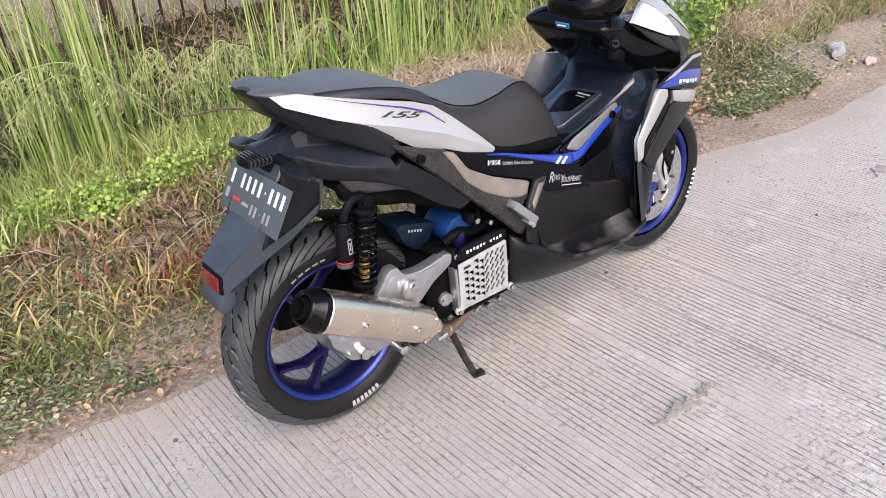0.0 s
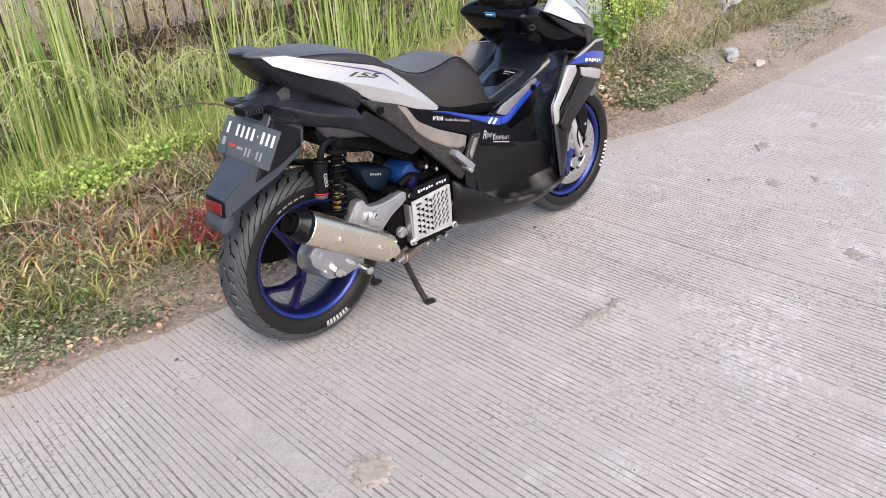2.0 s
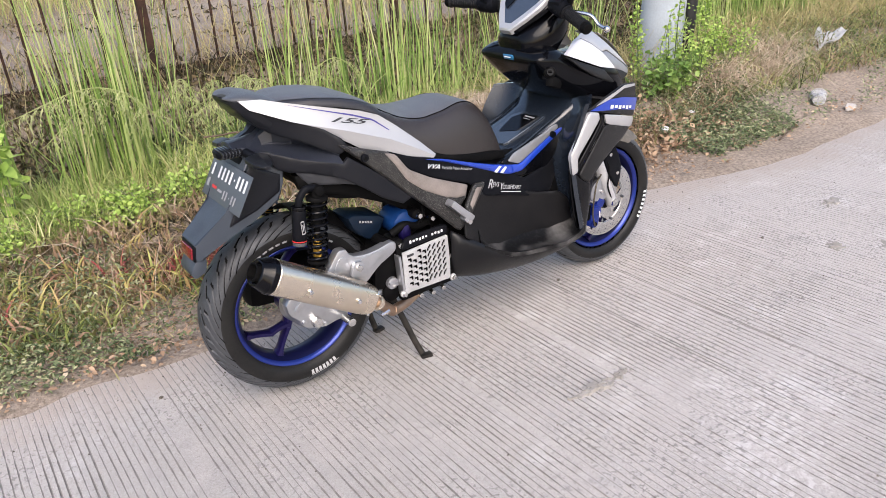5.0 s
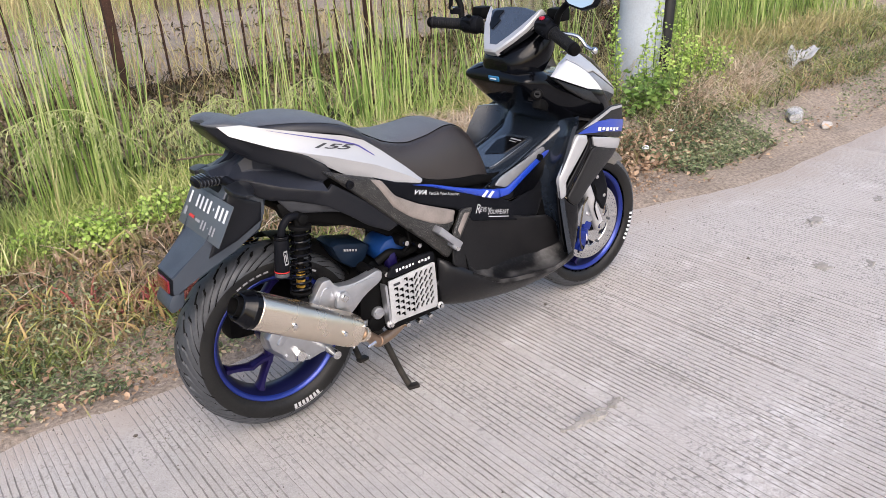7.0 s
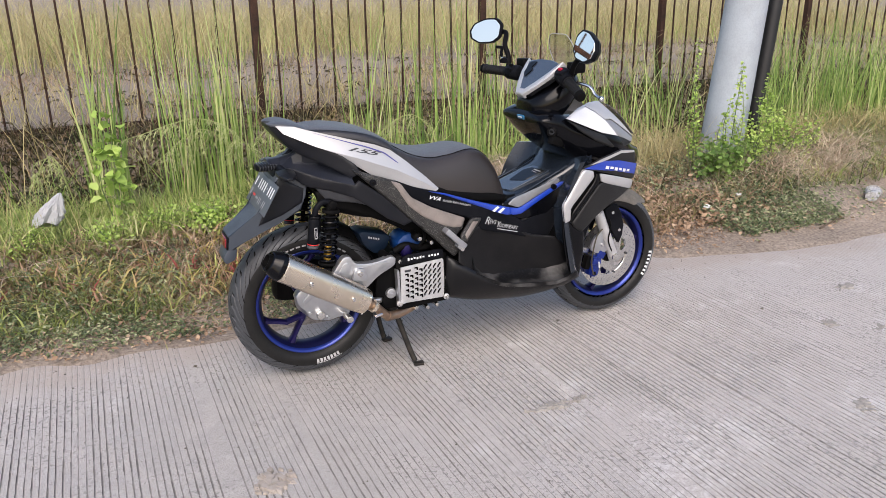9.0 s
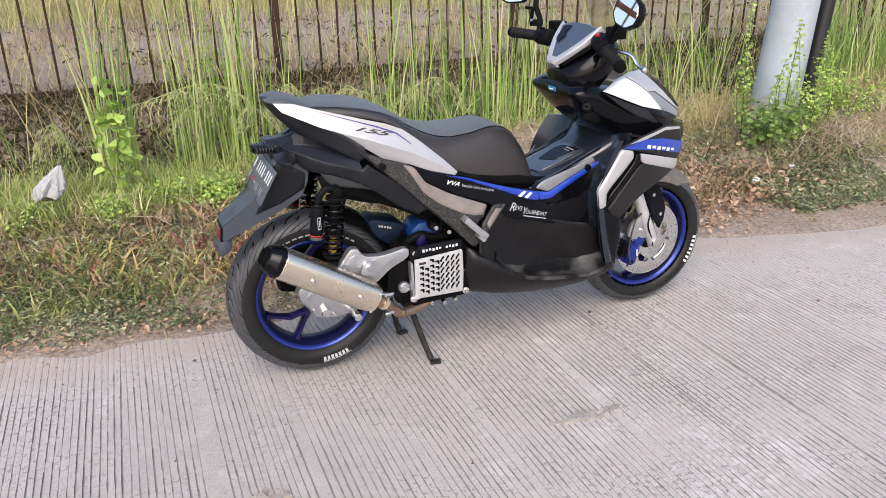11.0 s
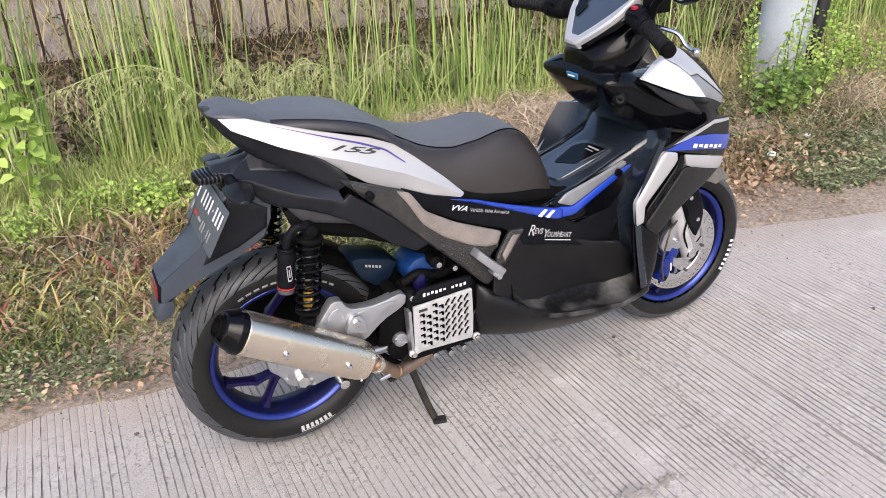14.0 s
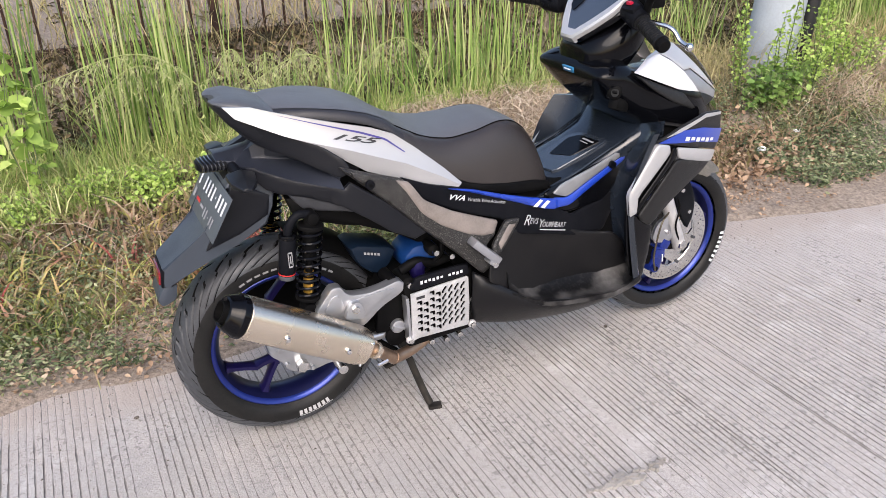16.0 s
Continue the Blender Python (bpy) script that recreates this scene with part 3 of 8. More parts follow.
part("caliper_bracket", plate_bm([(1.20, 0.37), (1.25, 0.40), (1.285, 0.35), (1.27, 0.30), (1.22, 0.30), (1.185, 0.32)], -0.102, -0.09, 0.002), M_ALU, caliper)
part("brake_hose", bm_tube([(1.196, -0.118, 0.215), (1.178, -0.125, 0.28), (1.20, -0.12, 0.38), (1.245, -0.10, 0.42), (1.23, -0.06, 0.52)], 0.0032, 30, 8), M_HOSE, scooter, "braided brake hose")
part("sensor_cable", bm_tube([(1.29, -0.11, 0.30), (1.262, -0.118, 0.36), (1.275, -0.11, 0.43), (1.24, -0.08, 0.5)], 0.003, 24, 8), M_DARK, scooter)

fend = []
for i in range(22):
    a = radians(44 + 80 * i / 21)
    tip = min(1.0, (i + 1.2) / 5)
    R = 0.292 - 0.004 * math.sin(i / 21 * 3.14)
    w = 0.066 * (0.35 + 0.65 * tip)
    ring = []
    for k in range(15):
        u = -1 + 2 * k / 14
        rr = R - 0.055 * abs(u) ** 3 * tip
        ring.append(Vector((FRONT.x + rr * math.cos(a), FRONT.y + w * u * (1 - 0.08 * abs(u)), FRONT.z + rr * math.sin(a))))
    ring += [FRONT + (p - FRONT) * 0.985 for p in reversed(ring)]
    fend.append(ring)
part("front_fender", bm_loft(fend), M_DUSTY, scooter, "dusty dark grey plastic front fender")

# ---- centre stand ----
st = bm_tube([(0.30, -0.10, 0.235), (0.318, -0.115, 0.17), (0.345, -0.14, 0.07), (0.362, -0.155, 0.018)], 0.0105, 20, 12)
bm_tube([(0.29, 0.10, 0.235), (0.30, 0.105, 0.17), (0.318, 0.10, 0.07), (0.33, 0.095, 0.018)], 0.0105, 20, 12, st)
bm_rod((0.296, -0.115, 0.232), (0.29, 0.115, 0.232), 0.016, 0.016, 14, st)
bm_rod((0.31, -0.112, 0.19), (0.302, 0.105, 0.19), 0.008, 0.008, 12, st)
stand = part("centre_stand", st, M_STAND, scooter, "black steel centre stand")
for x, y, turn in ((0.375, -0.16, -14), (0.342, 0.094, 10)):
    part("stand_foot", bm_box((0.04, 0.026, 0.012), pose(x, y, 0.0065, 0, 0, turn), 0.005), M_STAND, stand)
part("stand_spring", bm_tube([(0.22, -0.06, 0.24), (0.3, -0.075, 0.17)], 0.008, 8, 10), M_DARK, stand)

# ---- engine, swingarm and pipework ----
eng = bm_box((0.30, 0.20, 0.17), pose(0.40, -0.03, 0.325, 0, -4, 0), 0.025)
bm_rod((0.30, -0.16, 0.36), (0.30, 0.16, 0.36), 0.085, 0.085, 32, eng, 0.012)
bm_rod((0.19, -0.13, 0.33), (0.19, 0.18, 0.33), 0.07, 0.07, 28, eng, 0.012)
bm_box((0.42, 0.10, 0.17), pose(0.12, 0.14, 0.31, 0, 6, 0), 0.03, eng)
engine = part("engine", eng, M_DARK, scooter, "dark engine block")
pad = bm_box((0.085, 0.018, 0.11), pose(0.255, -0.165, 0.36, 0, 6, 0), 0.006)
bm_rod((0.262, -0.165, 0.29), (0.262, -0.18, 0.29), 0.03, 0.03, 20, pad, 0.003)
part("crankcase_cover", pad, M_DARK, engine)
part("oil_cap", bm_rod((0.265, -0.165, 0.32), (0.265, -0.186, 0.32), 0.021, 0.019, 20, bevel=0.004), M_ALU, engine, "grey ribbed oil filler cap")
part("oil_cap_grip", bm_box((0.034, 0.008, 0.007), pose(0.265, -0.189, 0.32, 0, 20, 0), 0.002), M_ALU, engine)
for x, z in ((0.297, 0.441), (0.256, 0.452), (0.355, 0.252), (0.40, 0.246), (0.44, 0.25), (0.375, 0.515), (0.42, 0.495)):
    part("bolt", bm_rod((x, -0.16, z), (x, -0.2, z), 0.0085, 0.0085, 6, bevel=0.0015), M_CHROME, engine)
lug = bm_rod((0.297, -0.12, 0.441), (0.297, -0.188, 0.441), 0.019, 0.019, 18, bevel=0.003)
bm_rod((0.256, -0.12, 0.455), (0.256, -0.185, 0.455), 0.016, 0.016, 18, lug, 0.003)
bm_tube([(0.29, -0.16, 0.47), (0.33, -0.17, 0.49), (0.38, -0.16, 0.47), (0.43, -0.15, 0.47)], 0.013, 16, 10, lug)
bm_tube([(0.36, -0.15, 0.44), (0.40, -0.17, 0.50), (0.41, -0.15, 0.53), (0.43, -0.12, 0.52)], 0.006, 18, 8, lug)
bm_rod((0.375, -0.12, 0.515), (0.375, -0.18, 0.515), 0.016, 0.016, 14, lug, 0.002)
part("coolant_fitting", lug, M_DARK, engine)
part("filler_neck", bm_rod((0.335, -0.165, 0.445), (0.332, -0.16, 0.49), 0.019, 0.024, 18, bevel=0.003), M_SPOKE, engine, "violet anodised filler neck")

# radiator and its slotted cover
rad = bm_box((0.2, 0.03, 0.19), pose(0.385, -0.178, 0.35, 0, -2, 0), 0.008)
radiator = part("radiator", rad, M_DARK, scooter, "black radiator beside the engine")
slots = []
for r in range(6):
    for c in range(8):
        if r == 0 and c < 2:
            continue
        x0 = 0.3105 + c * 0.0181
        z0 = 0.4105 - r * 0.0200 - (-0.002 if c > 3 else 0.004 if c % 2 else -0.004)
        if c < 4:
            slots.append([(x0, z0 + 0.001), (x0 + 0.0125, z0 + 0.002), (x0 + 0.0155, z0 - 0.003), (x0 + 0.0155, z0 - 0.013), (x0 + 0.0085, z0 - 0.013), (x0 + 0.0075, z0 - 0.006), (x0, z0 - 0.007)])
        else:
            slots.append([(x0 - 0.001, z0 - 0.0055), (x0 + 0.0085, z0 + 0.0075), (x0 + 0.0145, z0 + 0.0065), (x0 + 0.0135, z0 + 0.0), (x0 + 0.0065, z0 - 0.0075), (x0 + 0.006, z0 - 0.0135), (x0 - 0.001, z0 - 0.013)])
flat_rad = lambda x, z: np.full(np.shape(x), 0.209)
cover = shell("radiator_cover", [(0.294, 0.421), (0.456, 0.432), (0.461, 0.428), (0.464, 0.35), (0.462, 0.288), (0.457, 0.282), (0.312, 0.284), (0.289, 0.278), (0.283, 0.285), (0.293, 0.296)], flat_rad, M_PLATE, scooter,
              "pale metal radiator cover with hooked slots", thick=0.004, roll=0.0015, drop=0.0008, step=0.03, smooth=0, holes=slots)
shell("cover_header", [(0.295, 0.428), (0.31, 0.463), (0.46, 0.468), (0.463, 0.436)], flat_rad, M_MATTE, cover, "black strip with worn white lettering", thick=0.01, roll=0.004, drop=0.002, smooth=1)
bars("cover_marking", [(0.0 + i * 0.0115, -0.005 + 0.0015 * ((i * 7) % 3), 0.0 + i * 0.0115 + 0.007, 0.005 - 0.0015 * ((i * 5) % 2)) for i in range(11) if i != 6], on_panel(flat_rad, (0.321, 0.449), -1), M_INK, cover)
bars("cover_badge", [(0.0, -0.004, 0.024, 0.004)], on_panel(flat_rad, (0.308, 0.406), -2), M_INKDARK, cover)
for x, z in ((0.288, 0.284), (0.482, 0.352), (0.474, 0.279)):
    ear = bm_rod((x, -0.2, z), (x, -0.207, z), 0.0115, 0.0115, 18, bevel=0.002)
    ear_part = part("cover_ear", ear, M_PLATE, cover)
    part("bolt", bm_rod((x, -0.205, z), (x, -0.217, z), 0.0075, 0.0075, 6, bevel=0.001), M_CHROME, cover)
part("side_rail", bm_box((0.009, 0.03, 0.135), pose(0.286, -0.195, 0.345, 0, -2, 0), 0.003), M_ALU, radiator)

# swingarm with its cast hanger
arm = plate_bm([(0.262, 0.469), (0.279, 0.46), (0.277, 0.437), (0.262, 0.426), (0.215, 0.405), (0.166, 0.364), (0.15, 0.366), (0.115, 0.392), (0.06, 0.41), (0.042, 0.432), (0.07, 0.470), (0.088, 0.492), (0.112, 0.491), (0.122, 0.472), (0.137, 0.460), (0.18, 0.455), (0.22, 0.459)], -0.205, -0.172, 0.005)
swingarm = part("swingarm", arm, M_ALU, scooter, "cast aluminium swingarm")
part("hub_casting", plate_bm([(-0.082, 0.37), (-0.02, 0.415), (0.05, 0.40), (0.1, 0.34), (0.115, 0.285), (0.105, 0.255), (0.075, 0.262), (0.03, 0.253), (-0.02, 0.268), (-0.05, 0.305), (-0.075, 0.33)], -0.175, -0.13, 0.009), M_ALU, swingarm)
part("hub_boss", bm_rod((REAR.x, -0.06, REAR.z + 0.02), (REAR.x, -0.172, REAR.z + 0.02), 0.062, 0.046, 32, bevel=0.006), M_ALU, swingarm)
part("axle_nut", bm_rod((REAR.x, -0.17, REAR.z), (REAR.x, -0.197, REAR.z), 0.016, 0.016, 6, bevel=0.002), M_CHROME, swingarm)
part("arm_bolt", bm_rod((0.094, -0.17, 0.266), (0.094, -0.225, 0.266), 0.013, 0.013, 16, bevel=0.003), M_CHROME, swingarm)
part("hanger_tab", plate_bm([(0.11, 0.405), (0.165, 0.395), (0.16, 0.43), (0.15, 0.447), (0.128, 0.447), (0.118, 0.43)], -0.222, -0.206, 0.002), M_ALU, swingarm)
part("arm_bolt", bm_rod((0.138, -0.2, 0.431), (0.138, -0.233, 0.431), 0.0105, 0.0105, 6, bevel=0.002), M_CHROME, swingarm)
part("casting_rib", plate_bm([(-0.06, 0.345), (-0.02, 0.385), (0.045, 0.372), (0.088, 0.312), (0.08, 0.30), (0.04, 0.35), (-0.015, 0.36), (-0.05, 0.332)], -0.182, -0.172, 0.003), M_ALU, swingarm)
for x, z in ((-0.035, 0.296), (0.028, 0.268), (0.066, 0.345)):
    part("casting_bolt", bm_rod((x, -0.165, z), (x, -0.183, z), 0.007, 0.0065, 6, bevel=0.0015), M_ALU, swingarm)
part("lower_link", bm_rod((0.10, -0.17, 0.30), (0.30, -0.15, 0.29), 0.012, 0.012, 12), M_ALU, swingarm)
part("arm_web", plate_bm([(0.142, 0.447), (0.24, 0.455), (0.252, 0.449), (0.21, 0.424), (0.168, 0.392), (0.158, 0.40), (0.16, 0.43)], -0.2085, -0.204, 0.0015), M_ALU, swingarm)
part("arm_dish", plate_bm([(0.062, 0.43), (0.085, 0.468), (0.103, 0.472), (0.112, 0.45), (0.118, 0.425), (0.09, 0.415)], -0.2075, -0.204, 0.0015), M_ALU, swingarm, "shallow dish of the casting")

# exhaust: oval muffler, dark tip, header pipe
e0, e1 = Vector((-0.142, -0.262, 0.514)), Vector((0.146, -0.248, 0.334))
axis = (e1 - e0).normalized()
lat = axis.cross(Vector((0, 0, 1))).normalized()
upv = lat.cross(axis).normalized()


def oval(p, a, b, n=48, power=2.5):
    out = []
    for k in range(n):
        t = 2 * math.pi * k / n
        c, s = math.cos(t), math.sin(t)
        q = (abs(c) ** power + abs(s) ** power) ** (-1 / power)
        out.append(p + lat * (a * c * q) + upv * (b * s * q))
    return out


L_ex = (e1 - e0).length
muffler = part("muffler", bm_loft([oval(e0 + axis * d, a, b) for d, a, b in ((0.0, 0.046, 0.045), (0.004, 0.050, 0.048), (L_ex * 0.5, 0.051, 0.048), (L_ex - 0.03, 0.050, 0.047), (L_ex - 0.006, 0.046, 0.043), (L_ex, 0.037, 0.035))]), M_STEEL, scooter, "brushed steel oval exhaust muffler")
tip = [oval(e0 + axis * d, a, b) for d, a, b in ((-0.001, 0.0506, 0.0488), (-0.014, 0.0498, 0.048), (-0.016, 0.0475, 0.0458), (-0.040, 0.039, 0.0375), (-0.044, 0.036, 0.0345), (-0.045, 0.033, 0.032), (-0.04, 0.0265, 0.0255), (-0.02, 0.026, 0.025))]
part("tail_cap", bm_loft(tip), M_GLOSS, muffler, "black tapered exhaust end cap")
part("outlet", bm_loft([oval(e0 + axis * d, a, a) for d, a in ((-0.015, 0.024), (-0.054, 0.024), (-0.054, 0.021), (-0.02, 0.02))]), M_DARK, muffler)
for f, ang in ((0.3, 0.12), (0.78, 0.02)):
    q = e0 + axis * (L_ex * f)
    out_dir = (lat * (1 if lat.y < 0 else -1) * math.cos(ang) - upv * math.sin(ang)).normalized()
    part("muffler_bolt", bm_rod(q + out_dir * 0.047, q + out_dir * 0.061, 0.0085, 0.006, 8, bevel=0.002), M_CHROME, muffler)
for f in (0.02, 0.97):
    for ang in (-0.9, 0.6):
        q = e0 + axis * (L_ex * f)
        out_dir = (lat * (1 if lat.y < 0 else -1) * math.cos(ang) + upv * math.sin(ang)).normalized()
        part("rivet", bm_rod(q + out_dir * 0.043, q + out_dir * 0.0520, 0.004, 0.003, 8), M_CHROME, muffler)
part("header_pipe", bm_tube([e1 - axis * 0.01, (0.175, -0.238, 0.310), (0.222, -0.216, 0.262), (0.238, -0.208, 0.246), (0.256, -0.198, 0.240), (0.31, -0.18, 0.240), (0.37, -0.15, 0.25), (0.44, -0.08, 0.27)], 0.0165, 40, 16), M_BRONZE, scooter, "heat-tinted brown exhaust pipe")
part("pipe_weld", bm_rod((0.236, -0.209, 0.2485), (0.241, -0.2065, 0.2445), 0.0182, 0.0182, 20, bevel=0.001), M_BRONZE, scooter)
part("pipe_clamp", bm_rod(e1 + Vector((0.022, 0.006, -0.018)), e1 + Vector((0.034, 0.01, -0.03)), 0.023, 0.023, 20, bevel=0.002), M_STEEL, scooter)
part("clamp_bolt", bm_rod((0.172, -0.262, 0.276), (0.2, -0.262, 0.283), 0.005, 0.005, 6), M_CHROME, scooter)

# air box and blue cover behind the radiator
box = plate_bm([(0.165, 0.555), (0.30, 0.52), (0.275, 0.47), (0.235, 0.452), (0.19, 0.49)], -0.125, -0.02, 0.012)
airbox = part("air_box", box, M_AIRBOX, scooter, "dark blue plastic air box with faded marking")
bars("air_box_marking", [(i * 0.009, -0.0035, i * 0.009 + 0.006, 0.0035) for i in range(5)], lambda u, v: (0.205 + u, -0.1275, 0.525 - 0.3 * u + v), M_INKDIM, airbox)
part("blue_cover", plate_bm([(0.303, 0.50), (0.335, 0.528), (0.405, 0.52), (0.398, 0.45), (0.36, 0.44), (0.31, 0.455)], -0.155, -0.05, 0.016), M_BLUEBOX, scooter, "bright blue plastic cover")

# shock absorbers
for s, xo in ((-1, 0.0), (1, 0.0)):
    y = s * 0.168
    top, low = Vector((0.066 + xo, y, 0.675)), Vector((0.036 + xo, y, 0.45))
    body = bm_rod(top, top.lerp(low, 0.45), 0.017, 0.017, 18)
    bm_rod(top.lerp(low, 0.45), low, 0.009, 0.009, 12, body)
    bm_rod(top + Vector((0, -0.022, 0)), top + Vector((0, 0.022, 0)), 0.0145, 0.0145, 18, body, 0.003)
    bm_rod(low + Vector((0, -0.02, -0.012)), low + Vector((0, 0.02, -0.012)), 0.017, 0.017, 18, body, 0.003)
    bm_rod(top.lerp(low, 0.08), top.lerp(low, 0.13), 0.031, 0.031, 22, body, 0.002)
    bm_rod(top.lerp(low, 0.9), top.lerp(low, 0.94), 0.03, 0.03, 22, body, 0.002)
    shock = part("shock_absorber", body, M_DARK, scooter, "black shock absorber with remote reservoir")
    d = (low - top).normalized()
    e = Vector((0, 1, 0))
    f = d.cross(e)
    coil = [top.lerp(low, 0.13 + 0.77 * i / 160) + 0.0265 * (math.cos(i / 160 * 2 * math.pi * 9.0) * e + math.sin(i / 160 * 2 * math.pi * 9.0) * f) for i in range(161)]
    part("spring", bm_tube(coil, 0.0040, 260, 8), M_GLOSS, shock, "gloss black coil spring")
    part("damper_sleeve", bm_rod(top.lerp(low, 0.62), top.lerp(low, 0.86), 0.0125, 0.0125, 16), M_GOLD, shock, "gold striped damper sleeve")
    for q in (0.66, 0.73, 0.80):
        part("sleeve_band", bm_rod(top.lerp(low, q), top.lerp(low, q + 0.025), 0.013, 0.013, 16), M_DARK, shock)
    r0, r1 = Vector((0.006, y - s * 0.002, 0.632)), Vector((-0.006, y - s * 0.002, 0.538))
    part("reservoir", bm_rod(r0, r1, 0.020, 0.020, 24, bevel=0.004), M_MATTE, shock, "black cylinder reservoir with white mark")
    part("reservoir_cap", bm_rod(r0 + Vector((0.001, 0, 0.01)), r0, 0.021, 0.021, 24, bevel=0.002), M_GLOSS, shock)
    part("reservoir_base", bm_rod(r0.lerp(r1, 0.98), r0.lerp(r1, 1.10), 0.0195, 0.0195, 24, bevel=0.002), M_DULL, shock)
    part("reservoir_ring", bm_rod(r0.lerp(r1, 0.93), r0.lerp(r1, 0.96), 0.0204, 0.0206, 24), M_REDMARK, shock, "thin red ring")
    part("reservoir_link", bm_tube([r0 + Vector((0.0, 0, 0.004)), (0.012, y, 0.662), (0.034, y, 0.684), top + Vector((-0.004, 0, 0.006))], 0.0105, 16, 10), M_MATTE, shock)
    if s < 0:
        bars("reservoir_marking", [(-0.005, -0.02, -0.003, 0.018), (0.004, -0.018, 0.006, 0.02), (-0.003, 0.016, 0.004, 0.02), (-0.003, -0.02, 0.004, -0.016), (-0.001, -0.01, 0.002, 0.010)], lambda u, v: (0.001 + u, y - 0.0213 + abs(u) * 0.2, 0.585 + v), M_INKDIM, shock)

# ---- rear fender, lamp, plate ----
# flank outline (x, z) with the right and left half-widths
fen = [(0.0, 0.735, -0.120, 0.10), (-0.008, 0.70, -0.118, 0.10), (-0.024, 0.652, -0.112, 0.094), (-0.095, 0.613, -0.103, 0.08), (-0.19, 0.578, -0.093, 0.05), (-0.258, 0.536, -0.096, 0.014), (-0.276, 0.540, -0.096, 0.01),
       (-0.272, 0.588, -0.094, 0.012), (-0.17, 0.648, -0.098, 0.056), (-0.13, 0.712, -0.100, 0.08), (-0.085, 0.782, -0.088, 0.08), (-0.02, 0.79, -0.10, 0.09)]
bm = bmesh.new()
loops = [[bm.verts.new((v[0], v[2 + k], v[1])) for v in fen] for k in (0, 1)]
for i in range(len(fen)):
    bm.faces.new((loops[0][i], loops[0][(i + 1) % len(fen)], loops[1][(i + 1) % len(fen)], loops[1][i]))
bm.faces.new(loops[0][::-1])
bm.faces.new(loops[1])
bmesh.ops.bevel(bm, geom=[e for e in bm.edges if any(len(f.verts) > 4 for f in e.link_faces)], offset=0.006, segments=2, affect="EDGES", profile=0.6)
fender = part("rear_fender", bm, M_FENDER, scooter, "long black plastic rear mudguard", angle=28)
# raised fold on each flank, darker than the sheen-coloured body
for s_ in (0, 1):
    out_ = lambda x, z: np.interp(x, [-0.28, -0.19, -0.095, -0.02], [0.096, 0.098, 0.105, 0.114] if s_ == 0 else [0.02, 0.05, 0.08, 0.096])
    shell("fender_fold", [(-0.012, 0.727), (-0.02, 0.68), (-0.09, 0.64), (-0.17, 0.612), (-0.155, 0.642), (-0.125, 0.70), (-0.09, 0.768)], out_, M_SATIN, fender, side=-1 if s_ == 0 else 1, lift=0.006, thick=0.012, roll=0.006, drop=0.003, smooth=0)
part("mud_flap", plate_bm([(-0.245, 0.545), (-0.276, 0.542), (-0.296, 0.508), (-0.286, 0.488), (-0.252, 0.502)], -0.092, 0.006, 0.004), M_FENDER, fender)
refl = bm_box((0.012, 0.084, 0.033), pose(-0.278, -0.045, 0.561, 0, 8, 0), 0.003)
part("rear_reflector", refl, M_RED, fender, "red rectangular reflector")
part("reflector_frame", bm_box((0.012, 0.098, 0.046), pose(-0.273, -0.045, 0.561, 0, 8, 0), 0.004), M_MATTE, fender)
pm = pose(-0.135, -0.03, 0.706, 0, 31, 0)
plate = part("number_plate", bm_box((0.003, 0.282, 0.112), pm, 0.0012), M_PLATEBLACK, scooter, "black number plate with white characters")
put = lambda u, v: tuple(pm @ Vector((-0.0028, -u, v)))
top_row = [(c_ - 0.0062, 0.006, c_ + 0.0062, 0.040) for c_ in (-0.112, -0.062, -0.035, -0.008, 0.019, 0.07, 0.096, 0.122)]
bars("plate_marking", top_row + [(0.042, 0.02, 0.047, 0.026)], put, M_INK, plate, "plain white marking bars")
low_row = [(c_ - 0.0048, -0.040, c_ + 0.0048, -0.016) for c_ in (0.008, 0.027, 0.068, 0.087)]
bars("plate_marking", low_row + [(0.046, -0.030, 0.050, -0.026), (-0.125, -0.03, -0.108, -0.006), (-0.04, -0.028, -0.008, -0.021)], put, M_INKDIM, plate)
bars("plate_sticker", [(-0.085, -0.026, -0.05, -0.018)], put, M_REDMARK, plate)
holder = bm_box((0.02, 0.16, 0.09), pose(-0.115, -0.02, 0.712, 0, 31, 0), 0.006)
bm_box((0.09, 0.12, 0.07), pose(-0.06, -0.01, 0.735, 0, 20, 0), 0.015, holder)
part("plate_holder", holder, M_MATTE, fender)


def lamp_ring(x, w, h, n=24):
    return [Vector((x + 0.25 * abs(w * math.cos(t)) ** 2 / 0.05, -0.033 + w * math.copysign(abs(math.cos(t)) ** 0.7, math.cos(t)), 0.797 + h * math.copysign(abs(math.sin(t)) ** 0.7, math.sin(t)))) for t in np.linspace(0, 2 * math.pi, n, endpoint=False)]


tail_lamp = part("tail_lamp", bm_loft([lamp_ring(*v) for v in ((-0.153, 0.018, 0.008), (-0.148, 0.031, 0.0115), (-0.130, 0.038, 0.0135), (-0.095, 0.040, 0.014))]), M_MATTE, scooter, "small black ribbed tail lamp housing")
for i in range(6):
    x, w, h = -0.146 + i * 0.0082, 0.0325 + 0.0015 * i, 0.0122 + 0.0003 * i
    part("lamp_rib", bm_loft([lamp_ring(x - 0.0022, w, h), lamp_ring(x - 0.0012, w + 0.003, h + 0.002), lamp_ring(x + 0.0012, w + 0.003, h + 0.002), lamp_ring(x + 0.0022, w, h)]), M_SMOKE, tail_lamp)
